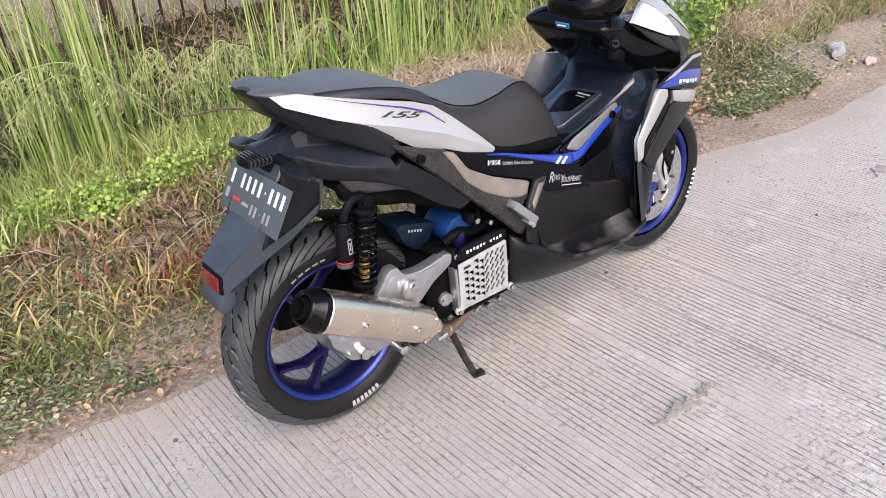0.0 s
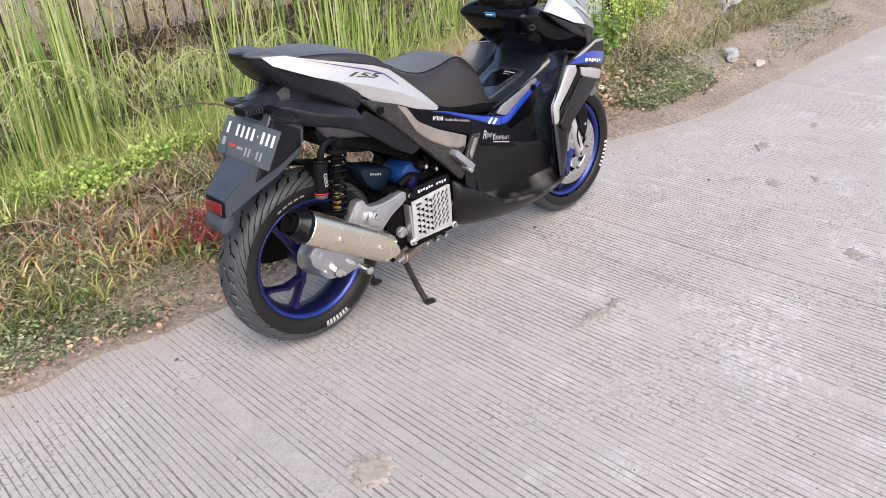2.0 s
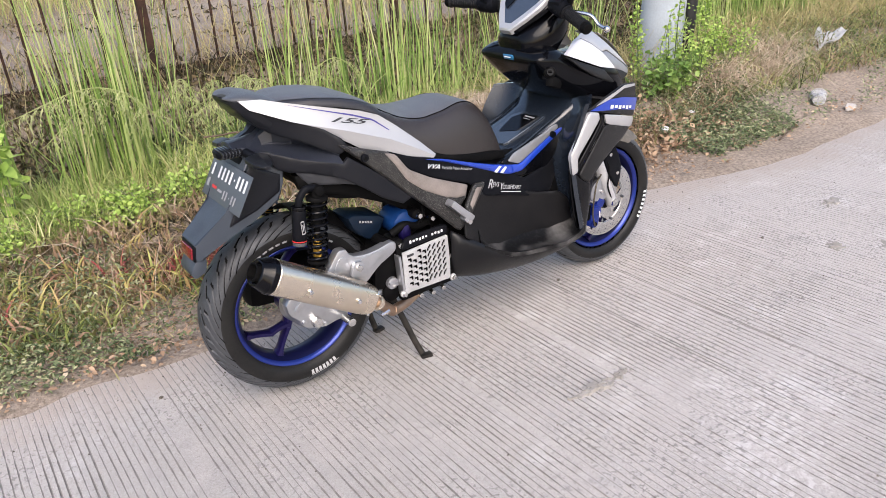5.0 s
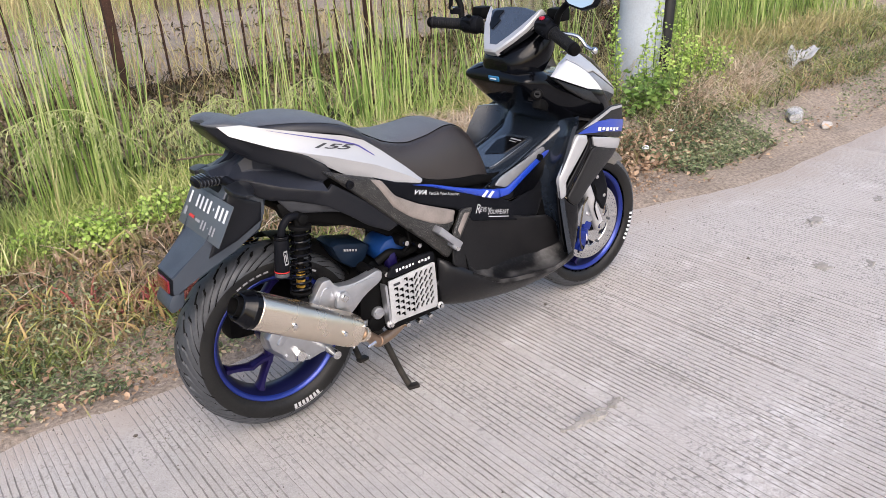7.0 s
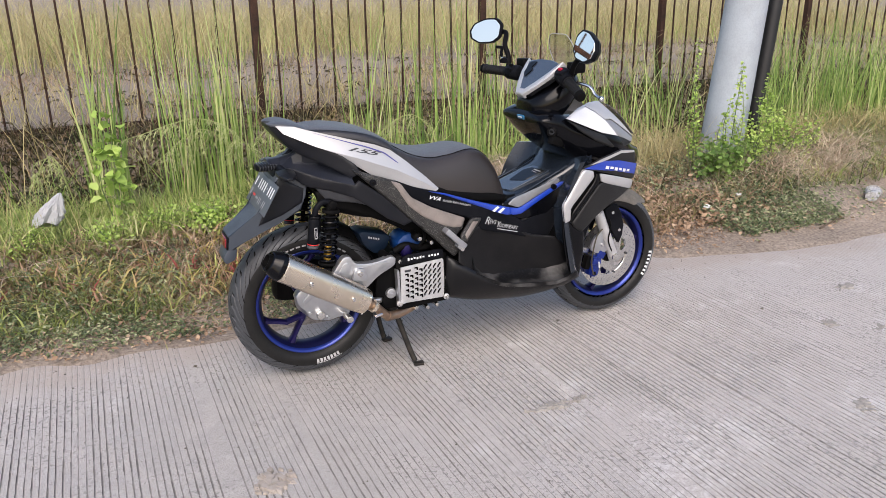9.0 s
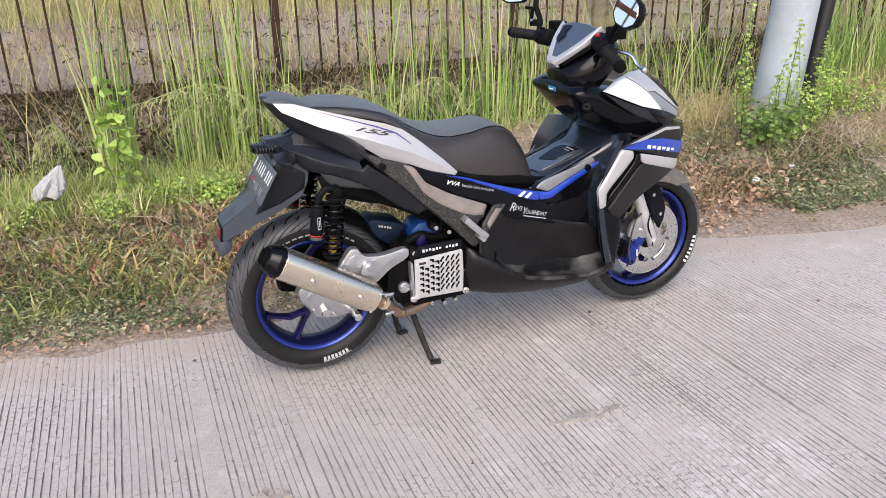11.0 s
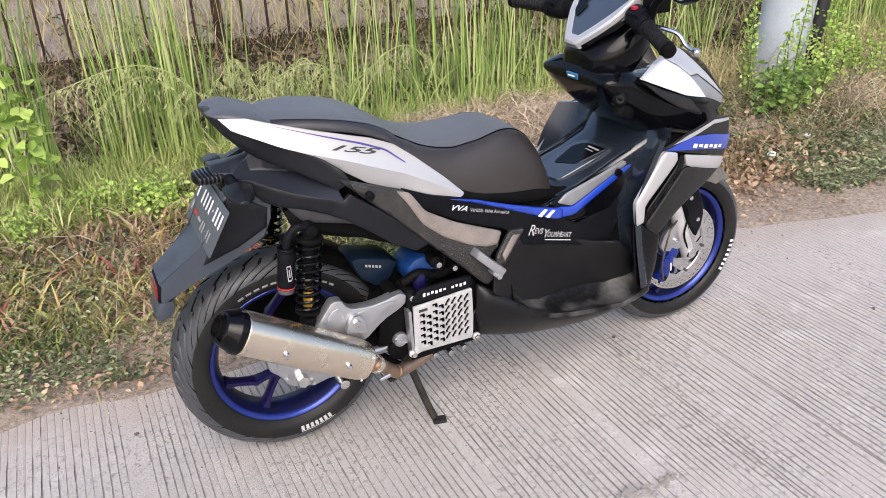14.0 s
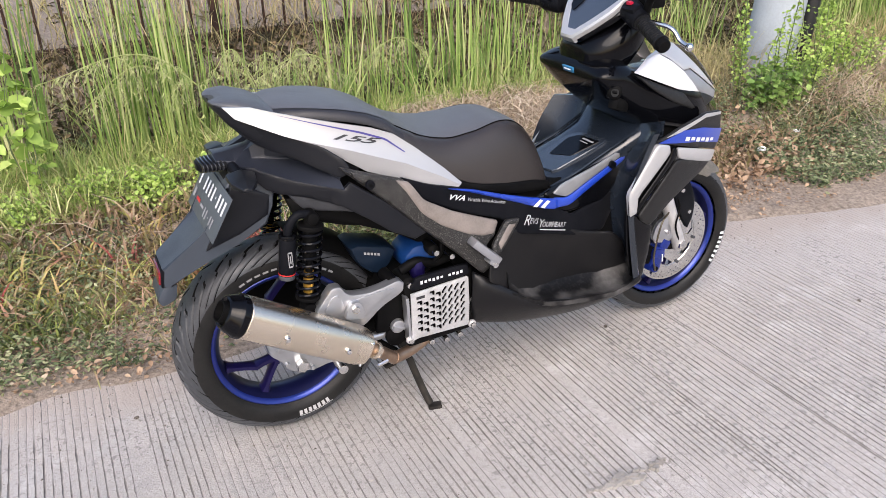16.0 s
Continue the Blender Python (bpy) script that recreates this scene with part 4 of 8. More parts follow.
# turn signals: faceted wedges on short stalks, pointing outwards
for s in (-1, 1):
    yc = lambda y: -0.025 + s * y
    stalk = part("indicator_stalk", bm_rod((-0.078, yc(0.045), 0.793), (-0.074, yc(0.105), 0.790), 0.013, 0.011, 14), M_MATTE, scooter)
    rings = []
    for y, x0, x1, z0, z1 in ((0.088, -0.088, -0.062, 0.782, 0.798), (0.100, -0.106, -0.040, 0.774, 0.803), (0.150, -0.104, -0.048, 0.772, 0.798), (0.186, -0.086, -0.068, 0.778, 0.788)):
        rings.append([Vector((x, yc(y), z)) for x, z in ((x0, z0 + 0.3 * (z1 - z0)), (x0 + 0.25 * (x1 - x0), z0), (x1, z0 + 0.1 * (z1 - z0)), (x1, z0 + 0.6 * (z1 - z0)), (x0 + 0.55 * (x1 - x0), z1), (x0, z0 + 0.75 * (z1 - z0)))][::-s])
    wedge = bm_loft(rings)
    bmesh.ops.recalc_face_normals(wedge, faces=wedge.faces)
    bmesh.ops.bevel(wedge, geom=list(wedge.edges), offset=0.0015, segments=1, affect="EDGES")
    part("indicator", wedge, M_LENS, stalk, "smoked rear turn signal", angle=22)

# slim tail arm: a ridge along the middle, a crease on each side
rings = []
for x, w, zc, wi, zt, zb in ((-0.112, 0.046, 0.810, 0.018, 0.820, 0.790), (-0.07, 0.050, 0.804, 0.014, 0.822, 0.786), (-0.03, 0.054, 0.799, 0.013, 0.828, 0.782), (0.0, 0.057, 0.798, 0.016, 0.846, 0.78), (0.05, 0.064, 0.795, 0.03, 0.840, 0.775), (0.10, 0.066, 0.772, 0.04, 0.81, 0.76)):
    rings.append([Vector((x, y_ - 0.02, z_)) for y_, z_ in ((-w + 0.010, zb), (-w, zc - 0.006), (-w + 0.001, zc), (-wi, zt), (wi, zt), (w - 0.001, zc), (w, zc - 0.006), (w - 0.010, zb))])
bm = bm_loft(rings)
bmesh.ops.bevel(bm, geom=list(bm.edges), offset=0.0015, segments=1, affect="EDGES")
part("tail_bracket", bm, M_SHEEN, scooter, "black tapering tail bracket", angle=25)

# ---- bodywork: tail and seat ----
w_tail = surface((-0.09, 0.940, 0.102), (0.0, 0.93, 0.125), (0.0, 0.88, 0.135), (0.1, 0.89, 0.158), (0.1, 0.84, 0.175), (0.2, 0.87, 0.17), (0.2, 0.78, 0.205), (0.3, 0.82, 0.172), (0.3, 0.74, 0.205), (0.45, 0.69, 0.185))
silver_line = [(-0.086, 0.939), (-0.03, 0.936), (0.012, 0.923), (0.114, 0.895), (0.229, 0.863), (0.283, 0.84), (0.335, 0.80), (0.41, 0.735), (0.458, 0.688), (0.445, 0.680), (0.37, 0.702), (0.285, 0.733), (0.21, 0.762), (0.15, 0.803), (0.10, 0.842), (0.03, 0.870), (-0.065, 0.914)]
crease = [(0.03, 0.870), (0.097, 0.8465), (0.170, 0.822), (0.304, 0.769), (0.40, 0.717), (0.452, 0.684)]
tail_kw = dict(roll=0, step=0.012, smooth=0)
shell("tail_panel", [(-0.088, 0.926), (-0.03, 0.920), (0.02, 0.905), (0.08, 0.892)] + silver_line[3:9] + crease[::-1] + [silver_line[-1]], w_tail, M_SILVER, scooter, "silver painted tail side panel", side=1, **tail_kw)
tail_panel = shell("tail_panel", silver_line[:9] + crease[::-1] + [silver_line[-1]], w_tail, M_SILVER, scooter, "silver painted tail side panel", side=-1, **tail_kw)
w_low = lambda x, z: w_tail(x, z) - 0.75 * np.maximum(0.0, np.interp(x, [c[0] for c in crease], [c[1] for c in crease]) - z)
both("tail_panel_lower", crease + silver_line[9:15], w_low, M_SILVER, tail_panel, "silver lower face of the tail panel", roll=0, step=0.01, smooth=0)
for s in (-1, 1):
    shell("stripe", [(0.012, 0.919), (0.124, 0.884), (0.202, 0.859), (0.262, 0.834), (0.31, 0.793), (0.306, 0.793), (0.259, 0.8305), (0.20, 0.855), (0.124, 0.881)], w_tail, M_LILAC, tail_panel, side=s, lift=0.0012, thick=0.001, roll=0, smooth=1, step=0.012)
lettering("155", 0.0185, on_panel(w_tail, (0.122, 0.8555), 14.5, lift=0.002), M_INKDARK, tail_panel, shear=0.45, stretch=4.2, spacing=0.95, bold=0.0004, label="dark model numerals")
under = []
for x, zt, zb, w in ((-0.098, 0.935, 0.924, 0.060), (-0.078, 0.932, 0.897, 0.090), (-0.04, 0.90, 0.857, 0.106), (0.0, 0.885, 0.834, 0.116), (0.06, 0.86, 0.812, 0.138), (0.15, 0.805, 0.775, 0.16), (0.20, 0.775, 0.75, 0.15)):
    under.append([Vector((x, y_, z_)) for y_, z_ in ((-w, zt), (-w * 1.02, zt - 0.4 * (zt - zb)), (-w * 0.95, zb + 0.15 * (zt - zb)), (-w * 0.8, zb), (w * 0.8, zb), (w * 0.95, zb + 0.15 * (zt - zb)), (w * 1.02, zt - 0.4 * (zt - zb)), (w, zt))])
part("tail_underside", bm_loft(under), M_SATIN, scooter, "black lower tail panel")
cap = []
for x, z, w, h in ((-0.104, 0.938, 0.028, 0.006), (-0.099, 0.938, 0.054, 0.014), (-0.085, 0.937, 0.078, 0.018), (-0.06, 0.935, 0.093, 0.020), (-0.02, 0.921, 0.103, 0.022), (0.03, 0.893, 0.110, 0.022), (0.06, 0.875, 0.114, 0.022)):
    cap.append([Vector((x + 0.02 * (1 - (abs(math.cos(t)) ** 2)), w * math.copysign(abs(math.cos(t)) ** 0.5, math.cos(t)), z + h * 0.6 * math.copysign(abs(math.sin(t)) ** 0.7, math.sin(t)))) for t in np.linspace(0, 2 * math.pi, 28, endpoint=False)])
part("tail_cap", bm_loft(cap), M_CARBON, scooter, "grey-black tail cap behind the seat")

seat_rows = ((-0.008, 0.906, 0.900, 0.065, 0.4), (0.01, 0.916, 0.900, 0.092, 0.7), (0.05, 0.923, 0.897, 0.112, 0.84), (0.11, 0.921, 0.890, 0.132, 0.88), (0.18, 0.910, 0.878, 0.144, 0.88), (0.235, 0.895, 0.862, 0.15, 0.86), (0.28, 0.874, 0.842, 0.156, 0.83),
             (0.32, 0.847, 0.80, 0.166, 0.78), (0.36, 0.823, 0.76, 0.169, 0.74), (0.41, 0.808, 0.718, 0.172, 0.7), (0.47, 0.800, 0.684, 0.173, 0.68), (0.54, 0.800, 0.661, 0.169, 0.64), (0.60, 0.804, 0.648, 0.160, 0.60), (0.645, 0.799, 0.639, 0.151, 0.56), (0.68, 0.784, 0.633, 0.143, 0.52),
             (0.71, 0.760, 0.627, 0.135, 0.48), (0.735, 0.726, 0.62, 0.125, 0.46), (0.753, 0.688, 0.614, 0.116, 0.46), (0.764, 0.648, 0.61, 0.107, 0.46), (0.769, 0.626, 0.608, 0.098, 0.46))
top_rings, side_rings = [], []
dense_rows = [tuple(v) for v in zip(*[np.interp(np.linspace(0, len(seat_rows) - 1, 70), range(len(seat_rows)), [r[i] for r in seat_rows]) for i in range(5)])]
for x, zt, zb, w, flat_part in dense_rows:
    wt = w * flat_part
    side, H = [], zt - zb
    zs = zt - min(float(np.interp(x, [0.0, 0.25, 0.34, 0.45, 0.55, 0.62, 0.70], [0.022, 0.020, 0.009, 0.017, 0.011, 0.005, 0.004])), 0.3 * H)
    top_rings.append([Vector((x, wt * u, zs + (zt - zs) * (1 - abs(u) ** 2.6) ** 0.8)) for u in np.linspace(-1, 1, 23)])
    half = []
    for k in range(13):
        u = k / 12
        half.append(Vector((x, wt + (w - wt) * math.sin(u * 1.57) ** 0.75, zs - (zs - zb) * (1 - math.cos(u * 1.57)) ** 0.8)))
    side_rings.append(half)
sb = bmesh.new()
for sgn in (-1, 1):
    bm_loft([[Vector((p.x, sgn * p.y, p.z)) for p in r] + [Vector((r[-1].x, sgn * (r[-1].y - 0.02), r[-1].z - 0.004))] for r in side_rings], closed=False, caps=False, bm=sb)
bm_loft(top_rings, closed=False, caps=False, bm=sb)
bmesh.ops.remove_doubles(sb, verts=sb.verts, dist=0.0006)
for r in (side_rings[0], side_rings[-1]):
    loop = [Vector((p.x, p.y, p.z)) for p in r[::-1]]
    ring = top_rings[0] if r is side_rings[0] else top_rings[-1]
    pts = [Vector((p.x, -p.y, p.z)) for p in r[::-1]] + [p for p in ring[1:-1]] + [p for p in r]
    sb.faces.new([sb.verts.new(p) for p in pts])
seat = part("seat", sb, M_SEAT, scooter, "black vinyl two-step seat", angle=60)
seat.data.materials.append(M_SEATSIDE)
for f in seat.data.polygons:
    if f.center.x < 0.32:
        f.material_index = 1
# raised covering of the top with its welt, coloured pale for sky sheen
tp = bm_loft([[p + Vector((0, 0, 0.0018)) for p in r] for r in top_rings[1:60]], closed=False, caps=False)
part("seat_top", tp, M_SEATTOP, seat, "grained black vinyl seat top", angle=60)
for sgn in (0, -1):
    part("seat_seam", bm_tube([r[sgn] + Vector((0, 0, 0.001)) for r in top_rings[24:60:2]], 0.0016, 90, 6), M_DARK, seat)

# black strip between seat and tail
both("seat_base", [(-0.02, 0.915), (0.1, 0.892), (0.23, 0.86), (0.30, 0.832), (0.36, 0.77), (0.43, 0.705), (0.50, 0.672), (0.60, 0.65), (0.70, 0.633), (0.766, 0.612), (0.756, 0.592), (0.60, 0.62), (0.46, 0.66), (0.35, 0.745), (0.25, 0.83), (0.1, 0.885)], surface((0, 0.90, 0.1), (0.2, 0.855, 0.148), (0.4, 0.73, 0.178), (0.6, 0.64, 0.165), (0.78, 0.60, 0.125), (0.3, 0.83, 0.16), (0.5, 0.67, 0.178)), M_DARK, scooter, "black seat base strip")

# ---- bodywork: sides ----
RIDGE = ((-0.068, 0.100, 0.799), (-0.035, 0.122, 0.795), (-0.016, 0.135, 0.787), (0.037, 0.160, 0.766), (0.09, 0.185, 0.752), (0.143, 0.206, 0.739))
wing = lambda x, z: np.interp(x, [r[0] for r in RIDGE] + [0.345], [r[1] for r in RIDGE] + [0.222])
both("rear_side_panel", [(r[0], r[2]) for r in RIDGE] + [(0.158, 0.752), (0.26, 0.676), (0.345, 0.592), (0.31, 0.578), (0.25, 0.61), (0.20, 0.650), (0.137, 0.695), (0.06, 0.721), (0.006, 0.731), (-0.02, 0.744), (-0.05, 0.776)], wing, M_SATIN, scooter,
     "matte black rear side panel with creases", smooth=0, roll=0.005, drop=0.0025, thick=0.010, step=0.012, lift=-0.003, ridge=lambda x, z: -0.22 * np.maximum(0, 0.745 - z) * (x < 0.12))
# hollow between the side panel's ridge and the tail arm, sheen in its colour
for s in (-1, 1):
    rings = []
    for (x, w, z), (xi, wi, zi), (xw, ww, zw) in zip(RIDGE, ((-0.07, 0.070, 0.803), (-0.03, 0.066, 0.804), (0.0, 0.068, 0.802), (0.05, 0.078, 0.794), (0.10, 0.112, 0.780), (0.138, 0.188, 0.757)),
                                                     ((-0.07, 0.045, 0.806), (-0.03, 0.050, 0.825), (0.0, 0.075, 0.850), (0.05, 0.108, 0.838), (0.10, 0.150, 0.800), (0.142, 0.188, 0.778))):
        rings.append([Vector(q) for q in ((x, s * (w - 0.006), z - 0.008), (x, s * (w - 0.0035), z - 0.001), (xi, s * wi, zi), (xw, s * ww, zw), (xw, s * 0.03, zw), (x, s * 0.03, z - 0.02))])
    hollow = bm_loft(rings)
    bmesh.ops.recalc_face_normals(hollow, faces=hollow.faces)
    part("side_hollow", hollow, M_SHEEN, scooter, "black hollow above the side panel, blue sheen in its colour", angle=25)
w_under = surface((-0.06, 0.91, 0.10), (0.03, 0.868, 0.142), (0.10, 0.84, 0.170), (0.15, 0.803, 0.196), (0.06, 0.808, 0.150), (0.0, 0.822, 0.118), (-0.05, 0.858, 0.088), (0.10, 0.775, 0.168), (0.137, 0.79, 0.186), (0.14, 0.745, 0.196), (0.03, 0.77, 0.128))
both("tail_side", [(-0.085, 0.915), (-0.065, 0.916), (0.03, 0.872), (0.10, 0.844), (0.152, 0.805), (0.166, 0.776), (0.14, 0.762), (0.105, 0.779), (0.052, 0.810), (0.004, 0.829), (-0.02, 0.842), (-0.045, 0.862), (-0.075, 0.894)], w_under, M_SATIN, scooter, "black flank under the silver tail", smooth=0, roll=0.006, drop=0.003, step=0.012, lift=-0.003)
both("side_insert", [(0.02, 0.733), (0.06, 0.721), (0.137, 0.697), (0.20, 0.652), (0.15, 0.668), (0.085, 0.676), (0.056, 0.684)], lambda x, z: wing(x, z) - 0.012 - 0.45 * np.maximum(0, 0.73 - z), M_DULL, scooter, "dull grey lower insert", step=0.012)
w_trim = surface((0.13, 0.79, 0.205), (0.199, 0.745, 0.219), (0.28, 0.735, 0.213), (0.26, 0.672, 0.222), (0.41, 0.63, 0.222), (0.35, 0.585, 0.228), (0.55, 0.57, 0.212), (0.43, 0.51, 0.236), (0.49, 0.445, 0.238), (0.53, 0.46, 0.232))
trim = both("side_trim", [(0.127, 0.796), (0.196, 0.77), (0.288, 0.738), (0.328, 0.68), (0.413, 0.63), (0.50, 0.592), (0.552, 0.571), (0.535, 0.535), (0.508, 0.517), (0.531, 0.462), (0.492, 0.44), (0.425, 0.51), (0.347, 0.584), (0.259, 0.672)], w_trim, M_WORN, scooter, "scuffed grainy dark side trim", drop=0.008)
part("trim_bolt", bm_rod((0.199, -0.214, 0.745), (0.199, -0.2245, 0.745), 0.0115, 0.0115, 20, bevel=0.002), M_MATTE, trim)
part("trim_bolt_core", bm_rod((0.199, -0.22, 0.745), (0.199, -0.226, 0.745), 0.005, 0.005, 6), M_DARK, trim)
shell("trim_inlay", [(0.265, 0.742), (0.30, 0.73), (0.335, 0.678), (0.413, 0.632), (0.50, 0.594), (0.548, 0.573), (0.53, 0.545), (0.495, 0.548), (0.445, 0.567), (0.378, 0.604), (0.325, 0.648), (0.29, 0.708)], w_trim, M_TAUPE, trim, "dusty taupe smooth inlay", lift=0.004, thick=0.005, step=0.012)
shell("trim_inlay", [(0.522, 0.515), (0.572, 0.570), (0.622, 0.562), (0.545, 0.485), (0.525, 0.49)], surface((0.55, 0.52, 0.222), (0.62, 0.57, 0.202), (0.56, 0.5, 0.224)), M_WORN, trim, "scuffed dark surround", lift=0.006, thick=0.008, step=0.012)
shell("trim_inlay", [(0.537, 0.517), (0.578, 0.560), (0.606, 0.556), (0.546, 0.496)], surface((0.55, 0.52, 0.222), (0.62, 0.57, 0.202), (0.56, 0.5, 0.224)), M_TAUPE, trim, "dusty taupe recess edge", lift=0.0085, thick=0.003, step=0.012)
peg = bm_box((0.1, 0.04, 0.022), pose(0.488, -0.243, 0.516, 0, 44, 0), 0.006)
bm_box((0.03, 0.045, 0.032), pose(0.515, -0.238, 0.485, 0, 44, 0), 0.005, peg)
footpeg = part("footpeg", peg, M_ALU, scooter, "folded cast aluminium pillion footpeg")
part("footpeg_pivot", bm_rod((0.514, -0.22, 0.474), (0.514, -0.262, 0.474), 0.008, 0.008, 10), M_CHROME, footpeg)

w_black = surface((0.29, 0.727, 0.196), (0.36, 0.70, 0.198), (0.47, 0.665, 0.198), (0.45, 0.615, 0.206), (0.59, 0.61, 0.192), (0.69, 0.57, 0.182), (0.60, 0.545, 0.198), (0.78, 0.52, 0.168), (0.86, 0.455, 0.168), (0.97, 0.52, 0.13))
side_band = both("side_band", [(0.282, 0.74), (0.36, 0.705), (0.47, 0.671), (0.587, 0.628), (0.70, 0.594), (0.752, 0.572), (0.772, 0.54), (0.82, 0.512), (0.9, 0.52), (0.985, 0.54), (1.01, 0.49), (0.95, 0.43), (0.86, 0.44), (0.725, 0.485), (0.62, 0.515), (0.60, 0.54), (0.56, 0.572), (0.453, 0.612), (0.33, 0.675)], w_black, M_MATTE, scooter, "satin black side band")
lettering("VVA", 0.0185, on_panel(w_black, (0.407, 0.6595), 15.5, lift=0.004), M_INK, side_band, shear=0.4, stretch=1.3, spacing=1.14, bold=0.0004)
lettering("Variable Valve Actuation", 0.0135, on_panel(w_black, (0.4625, 0.6435), 16.5, lift=0.004), M_INKSOFT, side_band, stretch=0.90)
for word, size_, u_, v_ in (("R", 0.040, 0.0, -0.002), ("EVS", 0.0205, 0.0215, 0.003), ("Y", 0.031, 0.0535, -0.006), ("OUR", 0.0185, 0.0685, -0.004), ("H", 0.0225, 0.1045, -0.004), ("EART", 0.0185, 0.1185, -0.004)):
    cs_, sn_ = math.cos(radians(17)), math.sin(radians(17))
    lettering(word, size_, on_panel(w_black, (0.634 + u_ * cs_ + v_ * sn_, 0.538 - u_ * sn_ + v_ * cs_), 17, lift=0.002), M_INKSOFT, side_band, shear=0.35, stretch=0.95)
bars("lettering_rule", [(0.0, 0.0, 0.10, 0.0025)], on_panel(w_black, (0.690, 0.5075), 17, lift=0.002), M_INKSOFT, side_band)
both("blue_strip", [(0.405, 0.687), (0.478, 0.670), (0.578, 0.633), (0.667, 0.603), (0.762, 0.575), (0.764, 0.548), (0.745, 0.549), (0.71, 0.561), (0.65, 0.588), (0.562, 0.626), (0.48, 0.661)], w_black, M_BLUE, side_band, "bright blue strip", lift=0.004, thick=0.004, smooth=1, roll=0.004, drop=0.003, step=0.012)
for k in (0.0, 0.026):
    shell("strip_slash", [(0.672 + k, 0.578 - 0.35 * k), (0.684 + k, 0.572 - 0.35 * k), (0.706 + k, 0.587 - 0.35 * k), (0.696 + k, 0.592 - 0.35 * k)], w_black, M_INK, side_band, lift=0.0055, thick=0.001, roll=0, smooth=0, step=0.01)
w_tun = surface((0.76, 0.56, 0.152), (0.9, 0.6, 0.135), (1.0, 0.62, 0.128), (0.8, 0.54, 0.152), (0.95, 0.592, 0.134), (1.06, 0.66, 0.12))
both("tunnel_side", [(0.735, 0.585), (0.79, 0.60), (0.91, 0.628), (1.01, 0.655), (1.01, 0.57), (0.94, 0.52), (0.83, 0.515), (0.76, 0.52)], lambda x, z: w_tun(x, z) - 0.004, M_GLOSS, scooter, "gloss black tunnel side")
tun = both("tunnel_stripe", [(0.76, 0.582), (0.79, 0.602), (0.91, 0.630), (1.0, 0.656), (1.05, 0.672), (1.035, 0.650), (0.90, 0.599), (0.81, 0.563)], w_tun, M_GREY, scooter, "grey stripe", lift=0.002, thick=0.004, roll=0.004, drop=0.002, step=0.012)
both("tunnel_stripe", [(0.762, 0.571), (0.81, 0.561), (0.90, 0.597), (1.035, 0.648), (1.02, 0.627), (0.895, 0.573), (0.819, 0.538), (0.766, 0.540)], w_tun, M_BLUE, scooter, "bright blue stripe", lift=0.003, thick=0.004, roll=0.004, drop=0.002, step=0.012)
part("panel_bolt", bm_rod((0.972, -0.12, 0.624), (0.972, -0.142, 0.624), 0.012, 0.011, 20, bevel=0.003), M_GLOSS, tun)

# centre tunnel with the fuel lid
rings = []
for x, z, w, d in ((0.72, 0.572, 0.125, 0.10), (0.78, 0.588, 0.13, 0.11), (0.86, 0.617, 0.128, 0.12), (0.95, 0.652, 0.124, 0.12), (1.03, 0.686, 0.128, 0.12), (1.08, 0.725, 0.15, 0.14), (1.12, 0.775, 0.17, 0.14)):
    rings.append([Vector((x - 0.02 * max(0, math.sin(t)), w * math.copysign(abs(math.cos(t)) ** 0.55, math.cos(t)), z - 0.03 + (0.03 if math.sin(t) > 0 else d) * math.copysign(abs(math.sin(t)) ** 0.6, math.sin(t)))) for t in np.linspace(0, 2 * math.pi, 36, endpoint=False)])
part("centre_tunnel", bm_loft(rings), M_TUNNEL, scooter, "satin black centre tunnel")


def on_tunnel(u, v, lift=0.0):
    x = 0.89 + u
    return Vector((x - 0.35 * lift, v, 0.6335 + 0.40 * u + lift))


def slab(name, corners, lift0, lift1, mat, parent, label=""):
    poly = rounded(corners, 2, 0.08)
    bm = bm_loft([[on_tunnel(p[0], p[1], l) for p in poly] for l in (lift0, lift1 - 0.002)] + [[on_tunnel(p[0] * 0.97 + 0.0, p[1] * 0.97, lift1) for p in poly]])
    return part(name, bm, mat, parent, label, angle=15)


lid = slab("fuel_lid", [(-0.073, -0.070), (-0.092, 0.055), (0.065, 0.055), (0.092, 0.025), (0.104, -0.088)], -0.016, 0.008, M_LID, scooter, "black fuel filler lid with sky tint in its colour")
# thin black patch drawn as the cowl's dark reflection in the lid
slab("lid_reflection", [(0.0, -0.055), (-0.03, 0.02), (0.05, 0.038), (0.078, 0.015), (0.088, -0.075)], 0.007, 0.0095, M_GLOSS, lid, "black patch for the cowl's reflection in the lid")
bars("lid_marking", [(0.066, -0.062, 0.072, -0.012), (0.056, -0.05, 0.059, -0.016)], lambda u, v: tuple(on_tunnel(u, v, 0.0105)), M_INKDIM, lid)

for s in (-1, 1):
    part("tunnel_ridge", bm_tube([(0.775, s * 0.116, 0.588), (0.86, s * 0.118, 0.618), (0.95, s * 0.114, 0.655), (1.04, s * 0.12, 0.697)], 0.005, 24, 8), M_TUNNEL, scooter)
